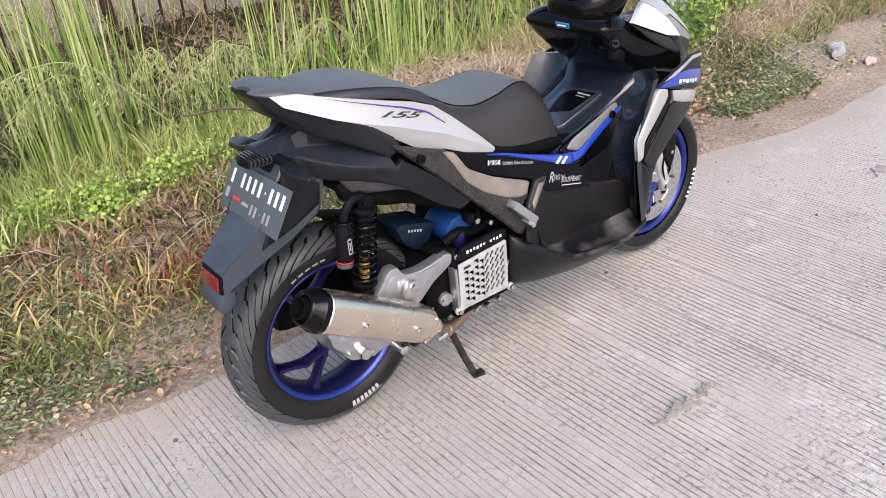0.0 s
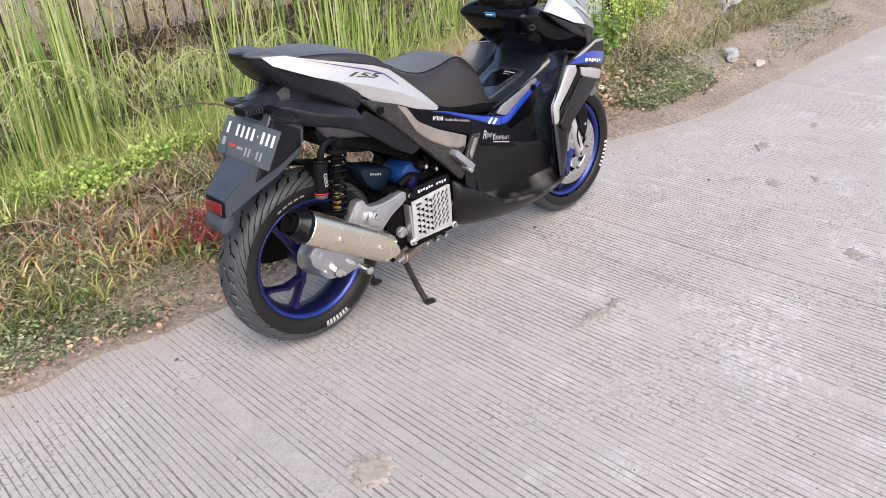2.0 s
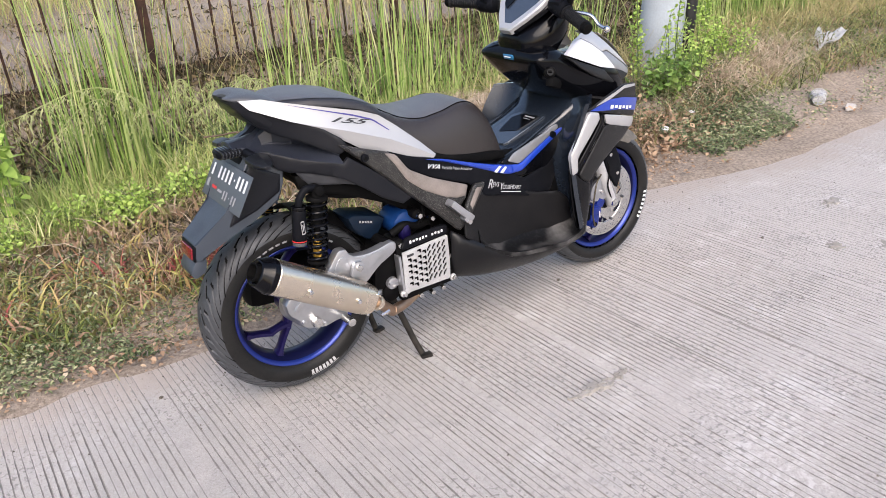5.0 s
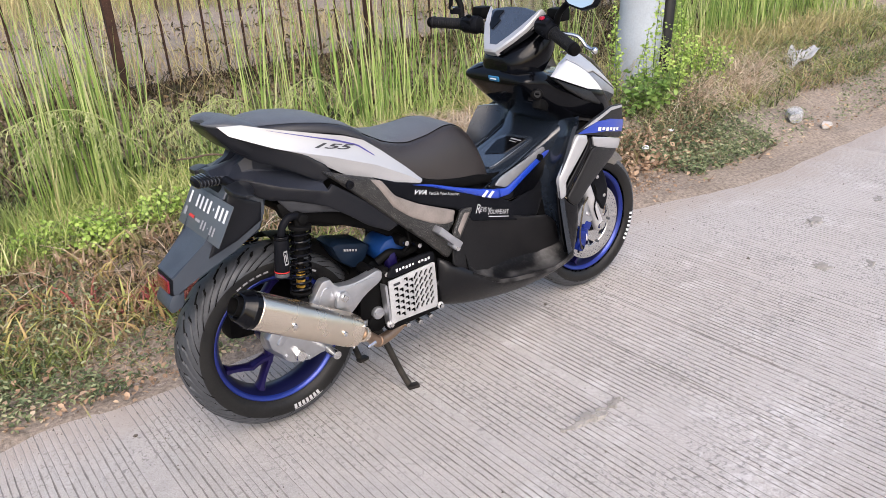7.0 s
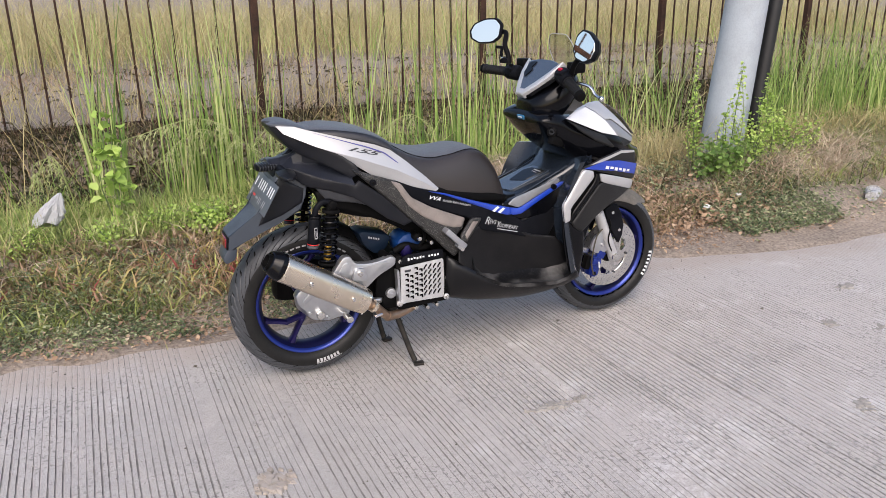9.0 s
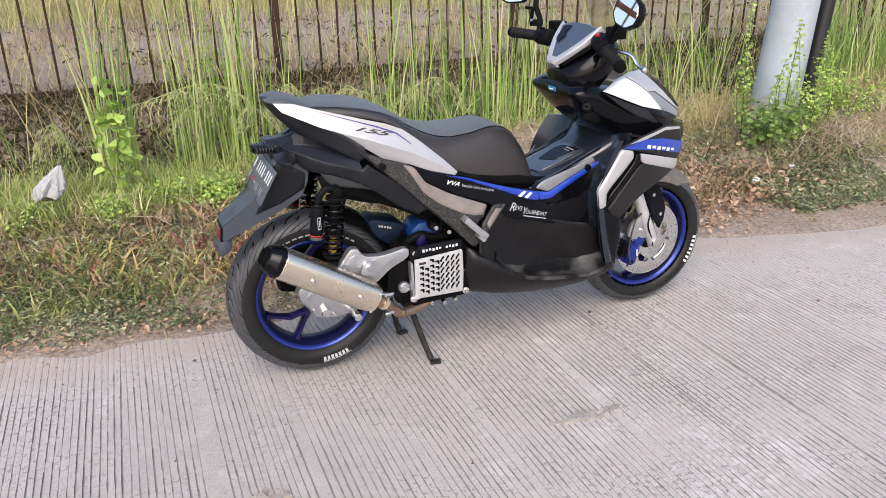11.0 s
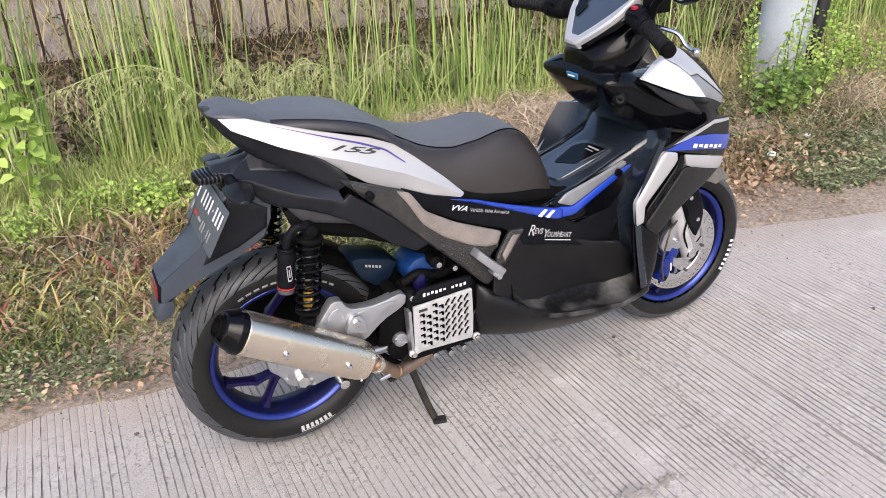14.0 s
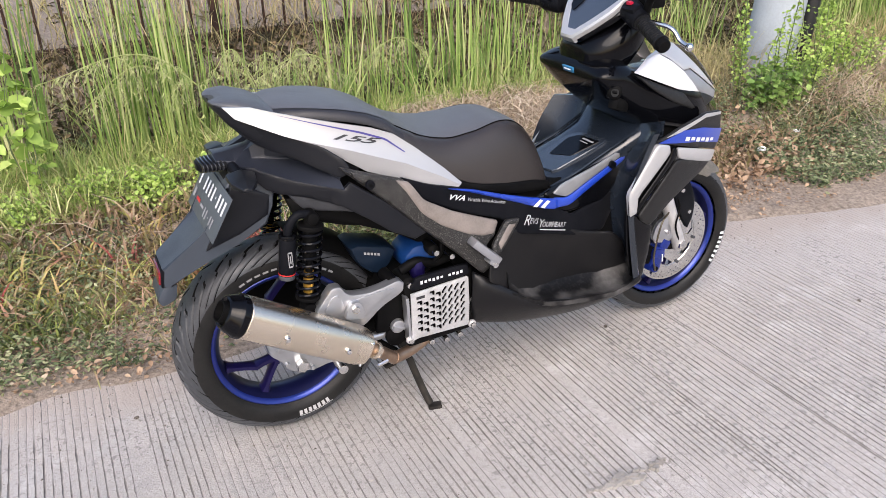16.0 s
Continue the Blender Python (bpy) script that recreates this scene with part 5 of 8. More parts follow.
# inner faces of the leg shield
for s in (-1, 1):
    inner = spline([(1.075, s * 0.13, 0.74), (1.03, s * 0.118, 0.64), (0.985, s * 0.118, 0.56), (0.98, s * 0.14, 0.46), (0.99, s * 0.16, 0.36), (1.0, s * 0.17, 0.27)], 20)
    outer = spline([(1.02, s * 0.24, 0.735), (0.972, s * 0.25, 0.65), (0.945, s * 0.25, 0.565), (0.955, s * 0.248, 0.48), (0.975, s * 0.246, 0.38), (1.0, s * 0.24, 0.285)], 20)
    rings = []
    for a, b in zip(inner, outer):
        ring = [a.lerp(b, u) + Vector((0.03 * math.sin(u * math.pi) * 0.9, 0, 0)) for u in np.linspace(0, 1, 9)]
        rings.append(ring + [q + Vector((0.02, 0, 0)) for q in reversed(ring)])
    part("leg_shield", bm_loft(rings), M_TUNNEL, scooter, "gloss black inner leg shield")

# footwell wall, floor and under-skirt
w_well = surface((0.53, 0.505, 0.222), (0.62, 0.52, 0.2), (0.725, 0.495, 0.186), (0.86, 0.445, 0.178), (0.95, 0.36, 0.168), (0.7, 0.40, 0.178), (0.68, 0.32, 0.18), (0.9, 0.29, 0.172), (0.56, 0.40, 0.232), (1.0, 0.30, 0.185), (0.56, 0.36, 0.236))
both("footwell_wall", [(0.52, 0.505), (0.56, 0.515), (0.616, 0.533), (0.69, 0.52), (0.725, 0.507), (0.86, 0.455), (0.95, 0.44), (0.99, 0.40), (1.02, 0.30), (0.92, 0.275), (0.68, 0.305), (0.60, 0.345), (0.53, 0.40), (0.505, 0.42)], w_well, M_WELL, scooter, "black footwell side wall", drop=0.004)
w_lip = surface((0.51, 0.41, 0.238), (0.57, 0.375, 0.25), (0.68, 0.31, 0.258), (0.92, 0.265, 0.252), (1.03, 0.29, 0.24), (0.48, 0.27, 0.19), (0.6, 0.235, 0.195), (0.81, 0.213, 0.2), (0.91, 0.218, 0.205), (1.05, 0.25, 0.21))
both("under_skirt", [(0.475, 0.44), (0.515, 0.415), (0.57, 0.376), (0.62, 0.342), (0.68, 0.312), (0.80, 0.288), (0.918, 0.27), (1.0, 0.285), (1.03, 0.30), (1.062, 0.26), (1.0, 0.232), (0.91, 0.218), (0.81, 0.213), (0.7, 0.222), (0.594, 0.235), (0.49, 0.262), (0.47, 0.34)], w_lip, M_SKIRT, scooter, "black lower skirt panel", drop=0.012, roll=0.02)
for s in (-1, 1):
    rows = []
    for x, z, a, b in ((0.575, 0.372, 0.215, 0.25), (0.62, 0.345, 0.18, 0.254), (0.68, 0.317, 0.16, 0.258), (0.74, 0.303, 0.15, 0.259), (0.83, 0.290, 0.145, 0.257), (0.92, 0.280, 0.15, 0.253), (0.98, 0.288, 0.165, 0.247), (1.02, 0.302, 0.18, 0.24)):
        top = [Vector((x, s * (a + (b - a) * u), z + 0.05 * (1 - u) ** 3 - 0.010 * math.sin(u * 2.6) + 0.004 * u ** 6)) for u in np.linspace(0, 1, 13)]
        rows.append(top + [q - Vector((0, 0, 0.014)) for q in reversed(top)])
    part("floorboard", bm_loft(rows), M_SCUFF, scooter, "scuffed black footboard worn grey")

# hidden frame that fills the body
core = plate_bm([(0.13, 0.86), (0.25, 0.84), (0.42, 0.69), (0.75, 0.59), (1.0, 0.64), (1.1, 0.72), (1.16, 0.62), (1.06, 0.45), (1.05, 0.27), (0.9, 0.24), (0.6, 0.25), (0.52, 0.33), (0.49, 0.46), (0.42, 0.545), (0.30, 0.575), (0.18, 0.598), (0.09, 0.63), (0.05, 0.69), (0.10, 0.745), (0.14, 0.76)], -0.112, 0.112, 0.012)
nose = bm_box((0.22, 0.30, 0.19), pose(1.215, 0, 0.695, 0, 8, 0), 0.05, segs=3)
part("nose_body", nose, M_DARK, scooter, "black body behind the front fairing")
part("inner_body", core, M_DARK, scooter, "black inner body and frame cover")
both("inner_guard", [(0.02, 0.72), (0.20, 0.66), (0.30, 0.60), (0.42, 0.54), (0.50, 0.45), (0.50, 0.38), (0.42, 0.48), (0.30, 0.56), (0.15, 0.63), (0.04, 0.66)], lambda x, z: np.full(np.shape(x), 0.135), M_DARK, scooter, "black inner mudguard", thick=0.03)
# mudguard over the rear tyre
hug = []
for i in range(12):
    a = radians(18 + 66 * i / 11)
    ring = []
    for u in np.linspace(-1, 1, 11):
        rr = 0.305 - 0.03 * abs(u) ** 3
        ring.append(Vector((rr * math.cos(a), 0.078 * u, 0.288 + rr * math.sin(a))))
    hug.append(ring + [Vector((0, 0, 0.288)) + (q - Vector((0, 0, 0.288))) * 0.985 for q in reversed(ring)])
part("hugger", bm_loft(hug), M_DARK, scooter, "black rear hugger mudguard")

# ---- front fairing ----
w_fair = surface((0.94, 0.58, 0.25), (1.02, 0.715, 0.248), (1.06, 0.66, 0.255), (0.96, 0.51, 0.248), (1.11, 0.74, 0.24), (1.298, 0.762, 0.205), (1.275, 0.65, 0.2), (1.14, 0.48, 0.225), (1.06, 0.44, 0.235), (1.2, 0.6, 0.225), (1.06, 0.26, 0.215))
both("leg_shield_edge", [(0.948, 0.53), (0.99, 0.50), (1.06, 0.455), (1.068, 0.36), (1.062, 0.25), (1.01, 0.285), (0.975, 0.37), (0.955, 0.46)], lambda x, z: w_fair(x, z) - 0.008, M_GLOSS, scooter, "gloss black leg shield edge")
both("fairing_slot", [(1.04, 0.705), (1.12, 0.69), (1.125, 0.65), (1.02, 0.53), (0.985, 0.495), (0.96, 0.51), (0.965, 0.57)], lambda x, z: w_fair(x, z) - 0.018, M_DARK, scooter, "dark fairing slot")
both("fairing_blade", [(1.098, 0.682), (1.116, 0.679), (1.118, 0.648), (1.024, 0.548), (0.993, 0.502), (0.984, 0.506), (0.994, 0.545), (1.09, 0.652)], lambda x, z: w_fair(x, z) - 0.006, M_GLOSS, scooter, "black inner blade")
both("side_blade", [(1.022, 0.700), (1.035, 0.708), (1.073, 0.698), (1.079, 0.674), (0.976, 0.566), (0.977, 0.516), (0.953, 0.508), (0.942, 0.577), (0.985, 0.644)], w_fair, M_SILVER, scooter, "silver white side blade", lift=0.006, thick=0.012, smooth=1, drop=0.004, roll=0.01)
both("lower_fairing", [(1.118, 0.650), (1.30, 0.592), (1.262, 0.575), (1.175, 0.545), (1.113, 0.514), (1.04, 0.458), (1.0, 0.485), (0.99, 0.503), (1.026, 0.546)], w_fair, M_FAIRING, scooter, "dark grey speckled lower fairing")
both("fairing_flap", [(1.03, 0.465), (1.115, 0.515), (1.085, 0.47), (1.062, 0.40), (1.066, 0.27), (1.04, 0.28), (1.015, 0.40)], lambda x, z: w_fair(x, z) - 0.012, M_MATTE, scooter, "black inner fairing flap")
both("fairing_band", [(1.108, 0.684), (1.20, 0.660), (1.318, 0.624), (1.308, 0.588), (1.12, 0.648)], w_fair, M_SILVER, scooter, "silver fairing band", lift=0.002, smooth=1, step=0.014)
blue_panel = both("fairing_panel", [(1.022, 0.712), (1.113, 0.742), (1.218, 0.764), (1.30, 0.752), (1.330, 0.665), (1.316, 0.626), (1.184, 0.668), (1.10, 0.692)], w_fair, M_FAIRING, scooter, "grey and blue fairing panel", smooth=1, step=0.014)
shell("fairing_blue", [(1.032, 0.711), (1.125, 0.731), (1.21, 0.722), (1.322, 0.692), (1.316, 0.650), (1.184, 0.685), (1.10, 0.699)], w_fair, M_BLUE, blue_panel, "bright blue graphic", lift=0.002, thick=0.002, roll=0, smooth=0, step=0.014)
shell("fairing_light", [(1.06, 0.722), (1.113, 0.739), (1.218, 0.761), (1.295, 0.750), (1.297, 0.742), (1.215, 0.750), (1.12, 0.729)], w_fair, M_SILVER, blue_panel, "pale grey graphic", lift=0.0015, thick=0.002, roll=0, smooth=0, step=0.014)
bars("fairing_marking", [(i * 0.0255, -0.006 + 0.003 * (i % 2), i * 0.0255 + 0.018, 0.006) for i in range(6)], on_panel(w_fair, (1.132, 0.706), 14, lift=0.0045), M_INK, blue_panel, "white marking shapes")

cowl = []
for x, zb, zt, w in ((0.893, 0.872, 0.89, 0.13), (0.902, 0.86, 0.905, 0.15), (0.94, 0.815, 0.925, 0.165), (0.985, 0.772, 0.925, 0.165), (1.03, 0.738, 0.905, 0.168), (1.10, 0.70, 0.89, 0.178), (1.17, 0.68, 0.88, 0.18), (1.24, 0.66, 0.845, 0.172), (1.31, 0.64, 0.80, 0.145), (1.38, 0.63, 0.755, 0.1), (1.43, 0.64, 0.73, 0.06), (1.455, 0.66, 0.72, 0.03)):
    mid, hh = (zb + zt) / 2, (zt - zb) / 2
    cowl.append([Vector((x, w * math.copysign(abs(math.cos(t)) ** 0.6, math.cos(t)), mid + hh * math.copysign(abs(math.sin(t)) ** 0.75, math.sin(t)))) for t in np.linspace(0, 2 * math.pi, 44, endpoint=False)])
smooth_cowl = []
for k in range(44):
    smooth_cowl.append(spline([r[k] for r in cowl], 40))
fair = part("front_cowl", bm_loft([[smooth_cowl[k][i] for k in range(44)] for i in range(40)]), M_GLOSS, scooter, "gloss black front cowl")
w_mask = surface((1.0, 0.89, 0.168), (1.205, 0.926, 0.078), (1.257, 0.801, 0.146), (1.345, 0.784, 0.118), (1.15, 0.826, 0.18), (1.10, 0.91, 0.125), (1.27, 0.86, 0.105), (1.24, 0.764, 0.165), (1.12, 0.80, 0.182))
mask = both("front_mask", [(0.998, 0.890), (1.06, 0.914), (1.113, 0.921), (1.154, 0.899), (1.195, 0.867), (1.218, 0.840), (1.246, 0.804), (1.20, 0.815), (1.15, 0.828), (1.07, 0.860)], w_mask, M_WHITE, scooter, "pearl white front mask", lift=0.012, thick=0.014, smooth=0, step=0.012)
both("mask_facet", [(1.065, 0.917), (1.15, 0.932), (1.207, 0.932), (1.25, 0.892), (1.30, 0.842), (1.352, 0.786), (1.29, 0.828), (1.235, 0.866), (1.198, 0.868), (1.156, 0.901), (1.115, 0.923)], w_mask, M_SILVER, mask, "silver grey mask facet", lift=0.010, thick=0.012, smooth=0, step=0.012)
both("mask_facet", [(1.200, 0.865), (1.235, 0.863), (1.29, 0.825), (1.350, 0.784), (1.335, 0.764), (1.262, 0.798), (1.249, 0.803), (1.221, 0.840)], w_mask, M_GREY, mask, "dark grey mask facet", lift=0.007, thick=0.012, smooth=0, step=0.012)
both("mask_underline", [(0.998, 0.886), (1.07, 0.855), (1.15, 0.824), (1.26, 0.799), (1.350, 0.783), (1.335, 0.765), (1.285, 0.755), (1.22, 0.757), (1.12, 0.800), (1.05, 0.842)], w_mask, M_FAIRING, scooter, "grey lower mask panel", lift=0.006, thick=0.012, smooth=1, step=0.012)
vis = bm_loft([[Vector((x, y, z - 0.9 * y * y)) for y in np.linspace(-0.06, 0.06, 9)] + [Vector((x + 0.002, y, z + 0.003 - 0.9 * y * y)) for y in np.linspace(0.06, -0.06, 9)] for x, z in ((1.40, 0.785), (1.345, 0.848), (1.30, 0.890), (1.265, 0.912))])
part("nose_visor", vis, M_TINTED, scooter, "smoked nose visor")
keyhole = bm_rod((0.955, -0.14, 0.84), (0.935, -0.166, 0.846), 0.021, 0.019, 24, bevel=0.006)
lock = part("ignition_knob", keyhole, M_DARK, scooter, "black ignition knob")
part("knob_ring", bm_rod((0.936, -0.165, 0.8455), (0.932, -0.17, 0.847), 0.0125, 0.011, 20), M_GLOSS, lock)
part("knob_slot", bm_box((0.02, 0.012, 0.006), Matrix.Translation((0.932, -0.17, 0.847)) @ pose(0, 0, 0, 0, 30, 40), 0.002), M_DARK, lock)
part("knob_plinth", bm_box((0.07, 0.03, 0.035), Matrix.Translation((0.965, -0.15, 0.805)) @ pose(0, 0, 0, 0, 20, 20), 0.01), M_DARK, lock)
badge = bm_box((0.006, 0.05, 0.018), pose(0.893, -0.009, 0.884, 0, -22, 0), 0.002)
part("key_label", badge, M_KEY, fair, "small blue key label")
bars("label_mark", [(-0.016, -0.003, 0.016, 0.003)], lambda u, v: (0.8885 + v * 0.35, -0.009 - u, 0.886 + v), M_INK, fair)

# ---- handlebar, meter and mirrors ----
hb = []
for x, z, w, h in ((0.908, 0.915, 0.05, 0.03), (0.914, 0.915, 0.07, 0.045), (0.935, 0.92, 0.092, 0.06), (0.96, 0.928, 0.108, 0.072), (0.99, 0.942, 0.12, 0.085), (1.02, 0.96, 0.126, 0.09), (1.06, 0.985, 0.116, 0.08), (1.1, 1.0, 0.09, 0.05), (1.12, 1.0, 0.06, 0.025)):
    hb.append([Vector((x, w * math.copysign(abs(math.cos(t)) ** 0.6, math.cos(t)), z + h * math.copysign(abs(math.sin(t)) ** 0.8, math.sin(t)))) for t in np.linspace(0, 2 * math.pi, 32, endpoint=False)])
bar_cover = part("handlebar_cover", bm_loft(hb), M_GLOSS, scooter, "satin black handlebar cover")


def tilt_slab(name, corners, base, mat, parent, label="", thick=0.012, hole=None):
    """A slab on the meter's sloping plane; corners in (along, across)."""
    c, s = math.cos(radians(45)), math.sin(radians(45))
    pt = lambda u, v, l: Vector((base[0] + u * c - l * s, v, base[1] + u * s + l * c))
    poly = rounded(corners, 2, 0.12)
    if hole is None:
        bm = bm_loft([[pt(p[0], p[1], 0) for p in poly], [pt(p[0], p[1], thick) for p in poly], [pt(p[0] * 0.985, p[1] * 0.97, thick + 0.003) for p in poly]])
    else:
        hp = rounded(hole, 2, 0.12)
        rings = [[pt(p[0], p[1], 0) for p in poly], [pt(p[0], p[1], thick) for p in poly], [pt(p[0], p[1], thick + 0.002) for p in hp], [pt(p[0], p[1], 0) for p in hp]]
        bm = bm_loft(rings + [rings[0]], caps=False)
    return part(name, bm, mat, parent, label)


meter_face = [(0.016, -0.03), (0.016, 0.03), (0.10, 0.098), (0.158, 0.108), (0.172, 0.04), (0.172, -0.04), (0.158, -0.108), (0.10, -0.098)]
METER = (0.893, 0.968)
tilt_slab("meter", meter_face, METER, M_SCREEN, bar_cover, "dark glossy meter display", 0.008)
tilt_slab("meter_graphic", [(0.075, 0.045), (0.095, 0.072), (0.15, 0.085), (0.155, 0.04), (0.125, 0.05), (0.115, 0.03)], (METER[0] - 0.0085, METER[1] + 0.0085), M_GLOSS, bar_cover, "black display graphic", 0.0008)
tilt_slab("meter_surround", [(0.0, -0.036), (0.0, 0.036), (0.092, 0.112), (0.164, 0.124), (0.164, -0.124), (0.092, -0.112)], (METER[0] + 0.012, METER[1] - 0.012), M_GLOSS, bar_cover, "", 0.010)
for s in (-1, 1):
    outer = [(-0.004, 0.0), (-0.004, 0.026), (0.045, 0.068), (0.092, 0.100), (0.128, 0.114), (0.168, 0.124)]
    inner = [(0.026, 0.0), (0.026, 0.016), (0.066, 0.048), (0.104, 0.074), (0.134, 0.092), (0.160, 0.108)]
    c_, s_ = math.cos(radians(45)), math.sin(radians(45))
    at = lambda u, v, l: Vector((METER[0] + u * c_ - l * s_, s * v, METER[1] + u * s_ + l * c_))
    rings = [[at(*o, -0.012), at(*o, 0.008), at(o[0] * 0.8 + n_[0] * 0.2, o[1] * 0.8 + n_[1] * 0.2, 0.013), at(n_[0] * 0.85 + o[0] * 0.15, n_[1] * 0.85 + o[1] * 0.15, 0.013), at(*n_, 0.009), at(*n_, -0.004)] for o, n_ in zip(outer, inner)]
    part("meter_trim", bm_loft(rings), M_SILVER, bar_cover, "silver meter trim")
bars_c = bm_tube([(0.968, -0.29, 0.992), (0.982, -0.2, 1.03), (1.025, -0.1, 1.01), (1.03, 0.0, 0.975), (1.02, 0.1, 0.99), (0.965, 0.22, 1.033), (0.925, 0.345, 1.038)], 0.011, 40, 12)
bar = part("handlebar", bars_c, M_DARK, scooter, "black handlebar")
for s, a, b in ((-1, Vector((0.968, -0.288, 0.993)), Vector((0.980, -0.195, 1.030))), (1, Vector((0.923, 0.345, 1.038)), Vector((0.962, 0.225, 1.034)))):
    gdir = (b - a).normalized()
    gu = gdir.cross(Vector((0, 0, 1))).normalized()
    gv = gu.cross(gdir)
    prof_g = [(0.0, 0.016), (0.01, 0.021), (0.05, 0.021), (0.07, 0.0175)]
    for q in np.linspace(0.14, 0.84, 10):
        prof_g += [(q, 0.0172), (q + 0.012, 0.0190), (q + 0.040, 0.0190), (q + 0.052, 0.0172)]
    prof_g += [(0.93, 0.0175), (0.95, 0.0225), (0.99, 0.0225), (1.0, 0.019)]
    grip = bm_loft([[a.lerp(b, q) + r_ * (math.cos(t) * gu + math.sin(t) * gv) for t in np.linspace(0, 2 * math.pi, 24, endpoint=False)] for q, r_ in prof_g])
    g = part("grip", grip, M_GRIP, bar, "black rubber grip")
    part("bar_end", bm_rod(a + (a - b).normalized() * 0.018, a, 0.018, 0.0195, 20, bevel=0.004), M_DARK, bar)
    c = b + (b - a).normalized() * 0.035
    axis_g = (b - a).normalized()
    pod = bm_rod(c - axis_g * 0.036, c + axis_g * 0.036, 0.029, 0.031, 24, bevel=0.012)
    bm_box((0.032, 0.05, 0.03), Matrix.Translation(c + Vector((-0.012, 0, 0.012))) @ pose(0, 0, 0, 0, -25, 0), 0.008, pod)
    bm_rod(b + axis_g * 0.002, b + axis_g * 0.01, 0.026, 0.026, 24, pod, 0.003)
    for q in (0.015, -0.012):
        bm_box((0.012, 0.012, 0.01), Matrix.Translation(c + axis_g * q + Vector((-0.026, 0, -0.006))), 0.003, pod)
    part("switch_pod", pod, M_MATTE, bar, "black switch housing")
    part("switch", bm_box((0.014, 0.014, 0.010), Matrix.Translation(c + Vector((-0.016, -s * 0.006, 0.031))), 0.003), M_SWITCH if s < 0 else M_DARK, bar, "red engine stop switch" if s < 0 else "black switch")
    lev = bm_tube([b + Vector((0.04, -s * 0.02, -0.004)), b.lerp(a, 0.4) + Vector((0.072, 0, -0.002)), a + Vector((0.09, -s * 0.03, -0.008)), a + Vector((0.095, s * 0.0, -0.020))], 0.006, 24, 8)
    bmesh.ops.create_uvsphere(lev, u_segments=12, v_segments=8, radius=0.011, matrix=Matrix.Translation(a + Vector((0.095, s * 0.0, -0.020))))
    part("brake_lever", lev, M_CHROME if s < 0 else M_DARK, bar, "silver brake lever" if s < 0 else "black brake lever")
    res = bm_box((0.05, 0.055, 0.04), Matrix.Translation(c + Vector((0.05, 0.0, 0.035))), 0.008)
    part("brake_reservoir", res, M_DARK, bar, "black brake fluid reservoir")
    part("cable", bm_tube([c + Vector((0.05, 0, 0.02)), c + Vector((0.09, -s * 0.02, 0.03)), c + Vector((0.08, -s * 0.08, -0.02)), c + Vector((0.03, -s * 0.11, -0.10))], 0.0045, 24, 8), M_DARK, bar)
# mirrors
for s, c, turn, tiltx in ((-1, Vector((0.945, -0.335, 1.162)), -6, 14), (1, Vector((0.965, 0.42, 1.185)), 30, -8)):
    outline = [(-0.085, 0.012), (-0.06, 0.042), (0.0, 0.056), (0.055, 0.05), (0.08, 0.02), (0.068, -0.03), (0.03, -0.05), (-0.04, -0.045), (-0.08, -0.02)]
    poly = rounded(outline, 2, 0.13)
    if s < 0:
        poly = np.stack([-poly[:, 0], poly[:, 1]], 1)
    m = Matrix.Translation(c) @ pose(0, 0, 0, 0, 16 if s < 0 else 9, turn) @ pose(0, 0, 0, tiltx, 0, 0)
    pt = lambda p, d, k=1.0: m @ Vector((d, -p[0] * k, p[1] * k))
    shellm = bm_loft([[pt(p, 0.0) for p in poly], [pt(p, 0.012, 1.02) for p in poly], [pt(p, 0.028, 0.86) for p in poly], [pt(p, 0.036, 0.45) for p in poly]])
    mirror = part("mirror", shellm, M_MATTE, scooter, "black rear-view mirror")
    part("mirror_glass", bm_loft([[pt(p, 0.001, 0.9) for p in poly], [pt(p, -0.0015, 0.885) for p in poly]]), M_MIRROR, mirror, "reflecting mirror glass")
    if s < 0:
        stem_line = [(0.995, -0.19, 1.05), (0.992, -0.21, 1.09), c + Vector((0.05, 0.075, -0.03)), c + Vector((0.045, 0.03, -0.005))]
    else:
        stem_line = [(0.985, 0.262, 1.045), (0.992, 0.272, 1.09), (0.99, 0.30, 1.135), c + Vector((0.055, -0.075, -0.005)), c + Vector((0.05, -0.025, 0.0))]
    part("mirror_stem", bm_tube(stem_line, 0.0105, 26, 10), M_DARK, mirror)
clamp = bm_box((0.03, 0.045, 0.022), pose(0.985, 0.285, 1.075, 0, -10, 20), 0.005)
bm_box((0.012, 0.012, 0.05), pose(0.982, 0.315, 1.10, 12, 0, 0), 0.003, clamp)
bm_box((0.016, 0.05, 0.012), pose(0.982, 0.325, 1.125, 0, 0, 10), 0.003, clamp)
clamp_part = part("mirror_clamp", clamp, M_MATTE, bar, "black clamp at the mirror's foot")
part("clamp_bolt", bm_rod((0.968, 0.282, 1.085), (0.96, 0.282, 1.085), 0.006, 0.006, 8), M_CHROME, clamp_part)
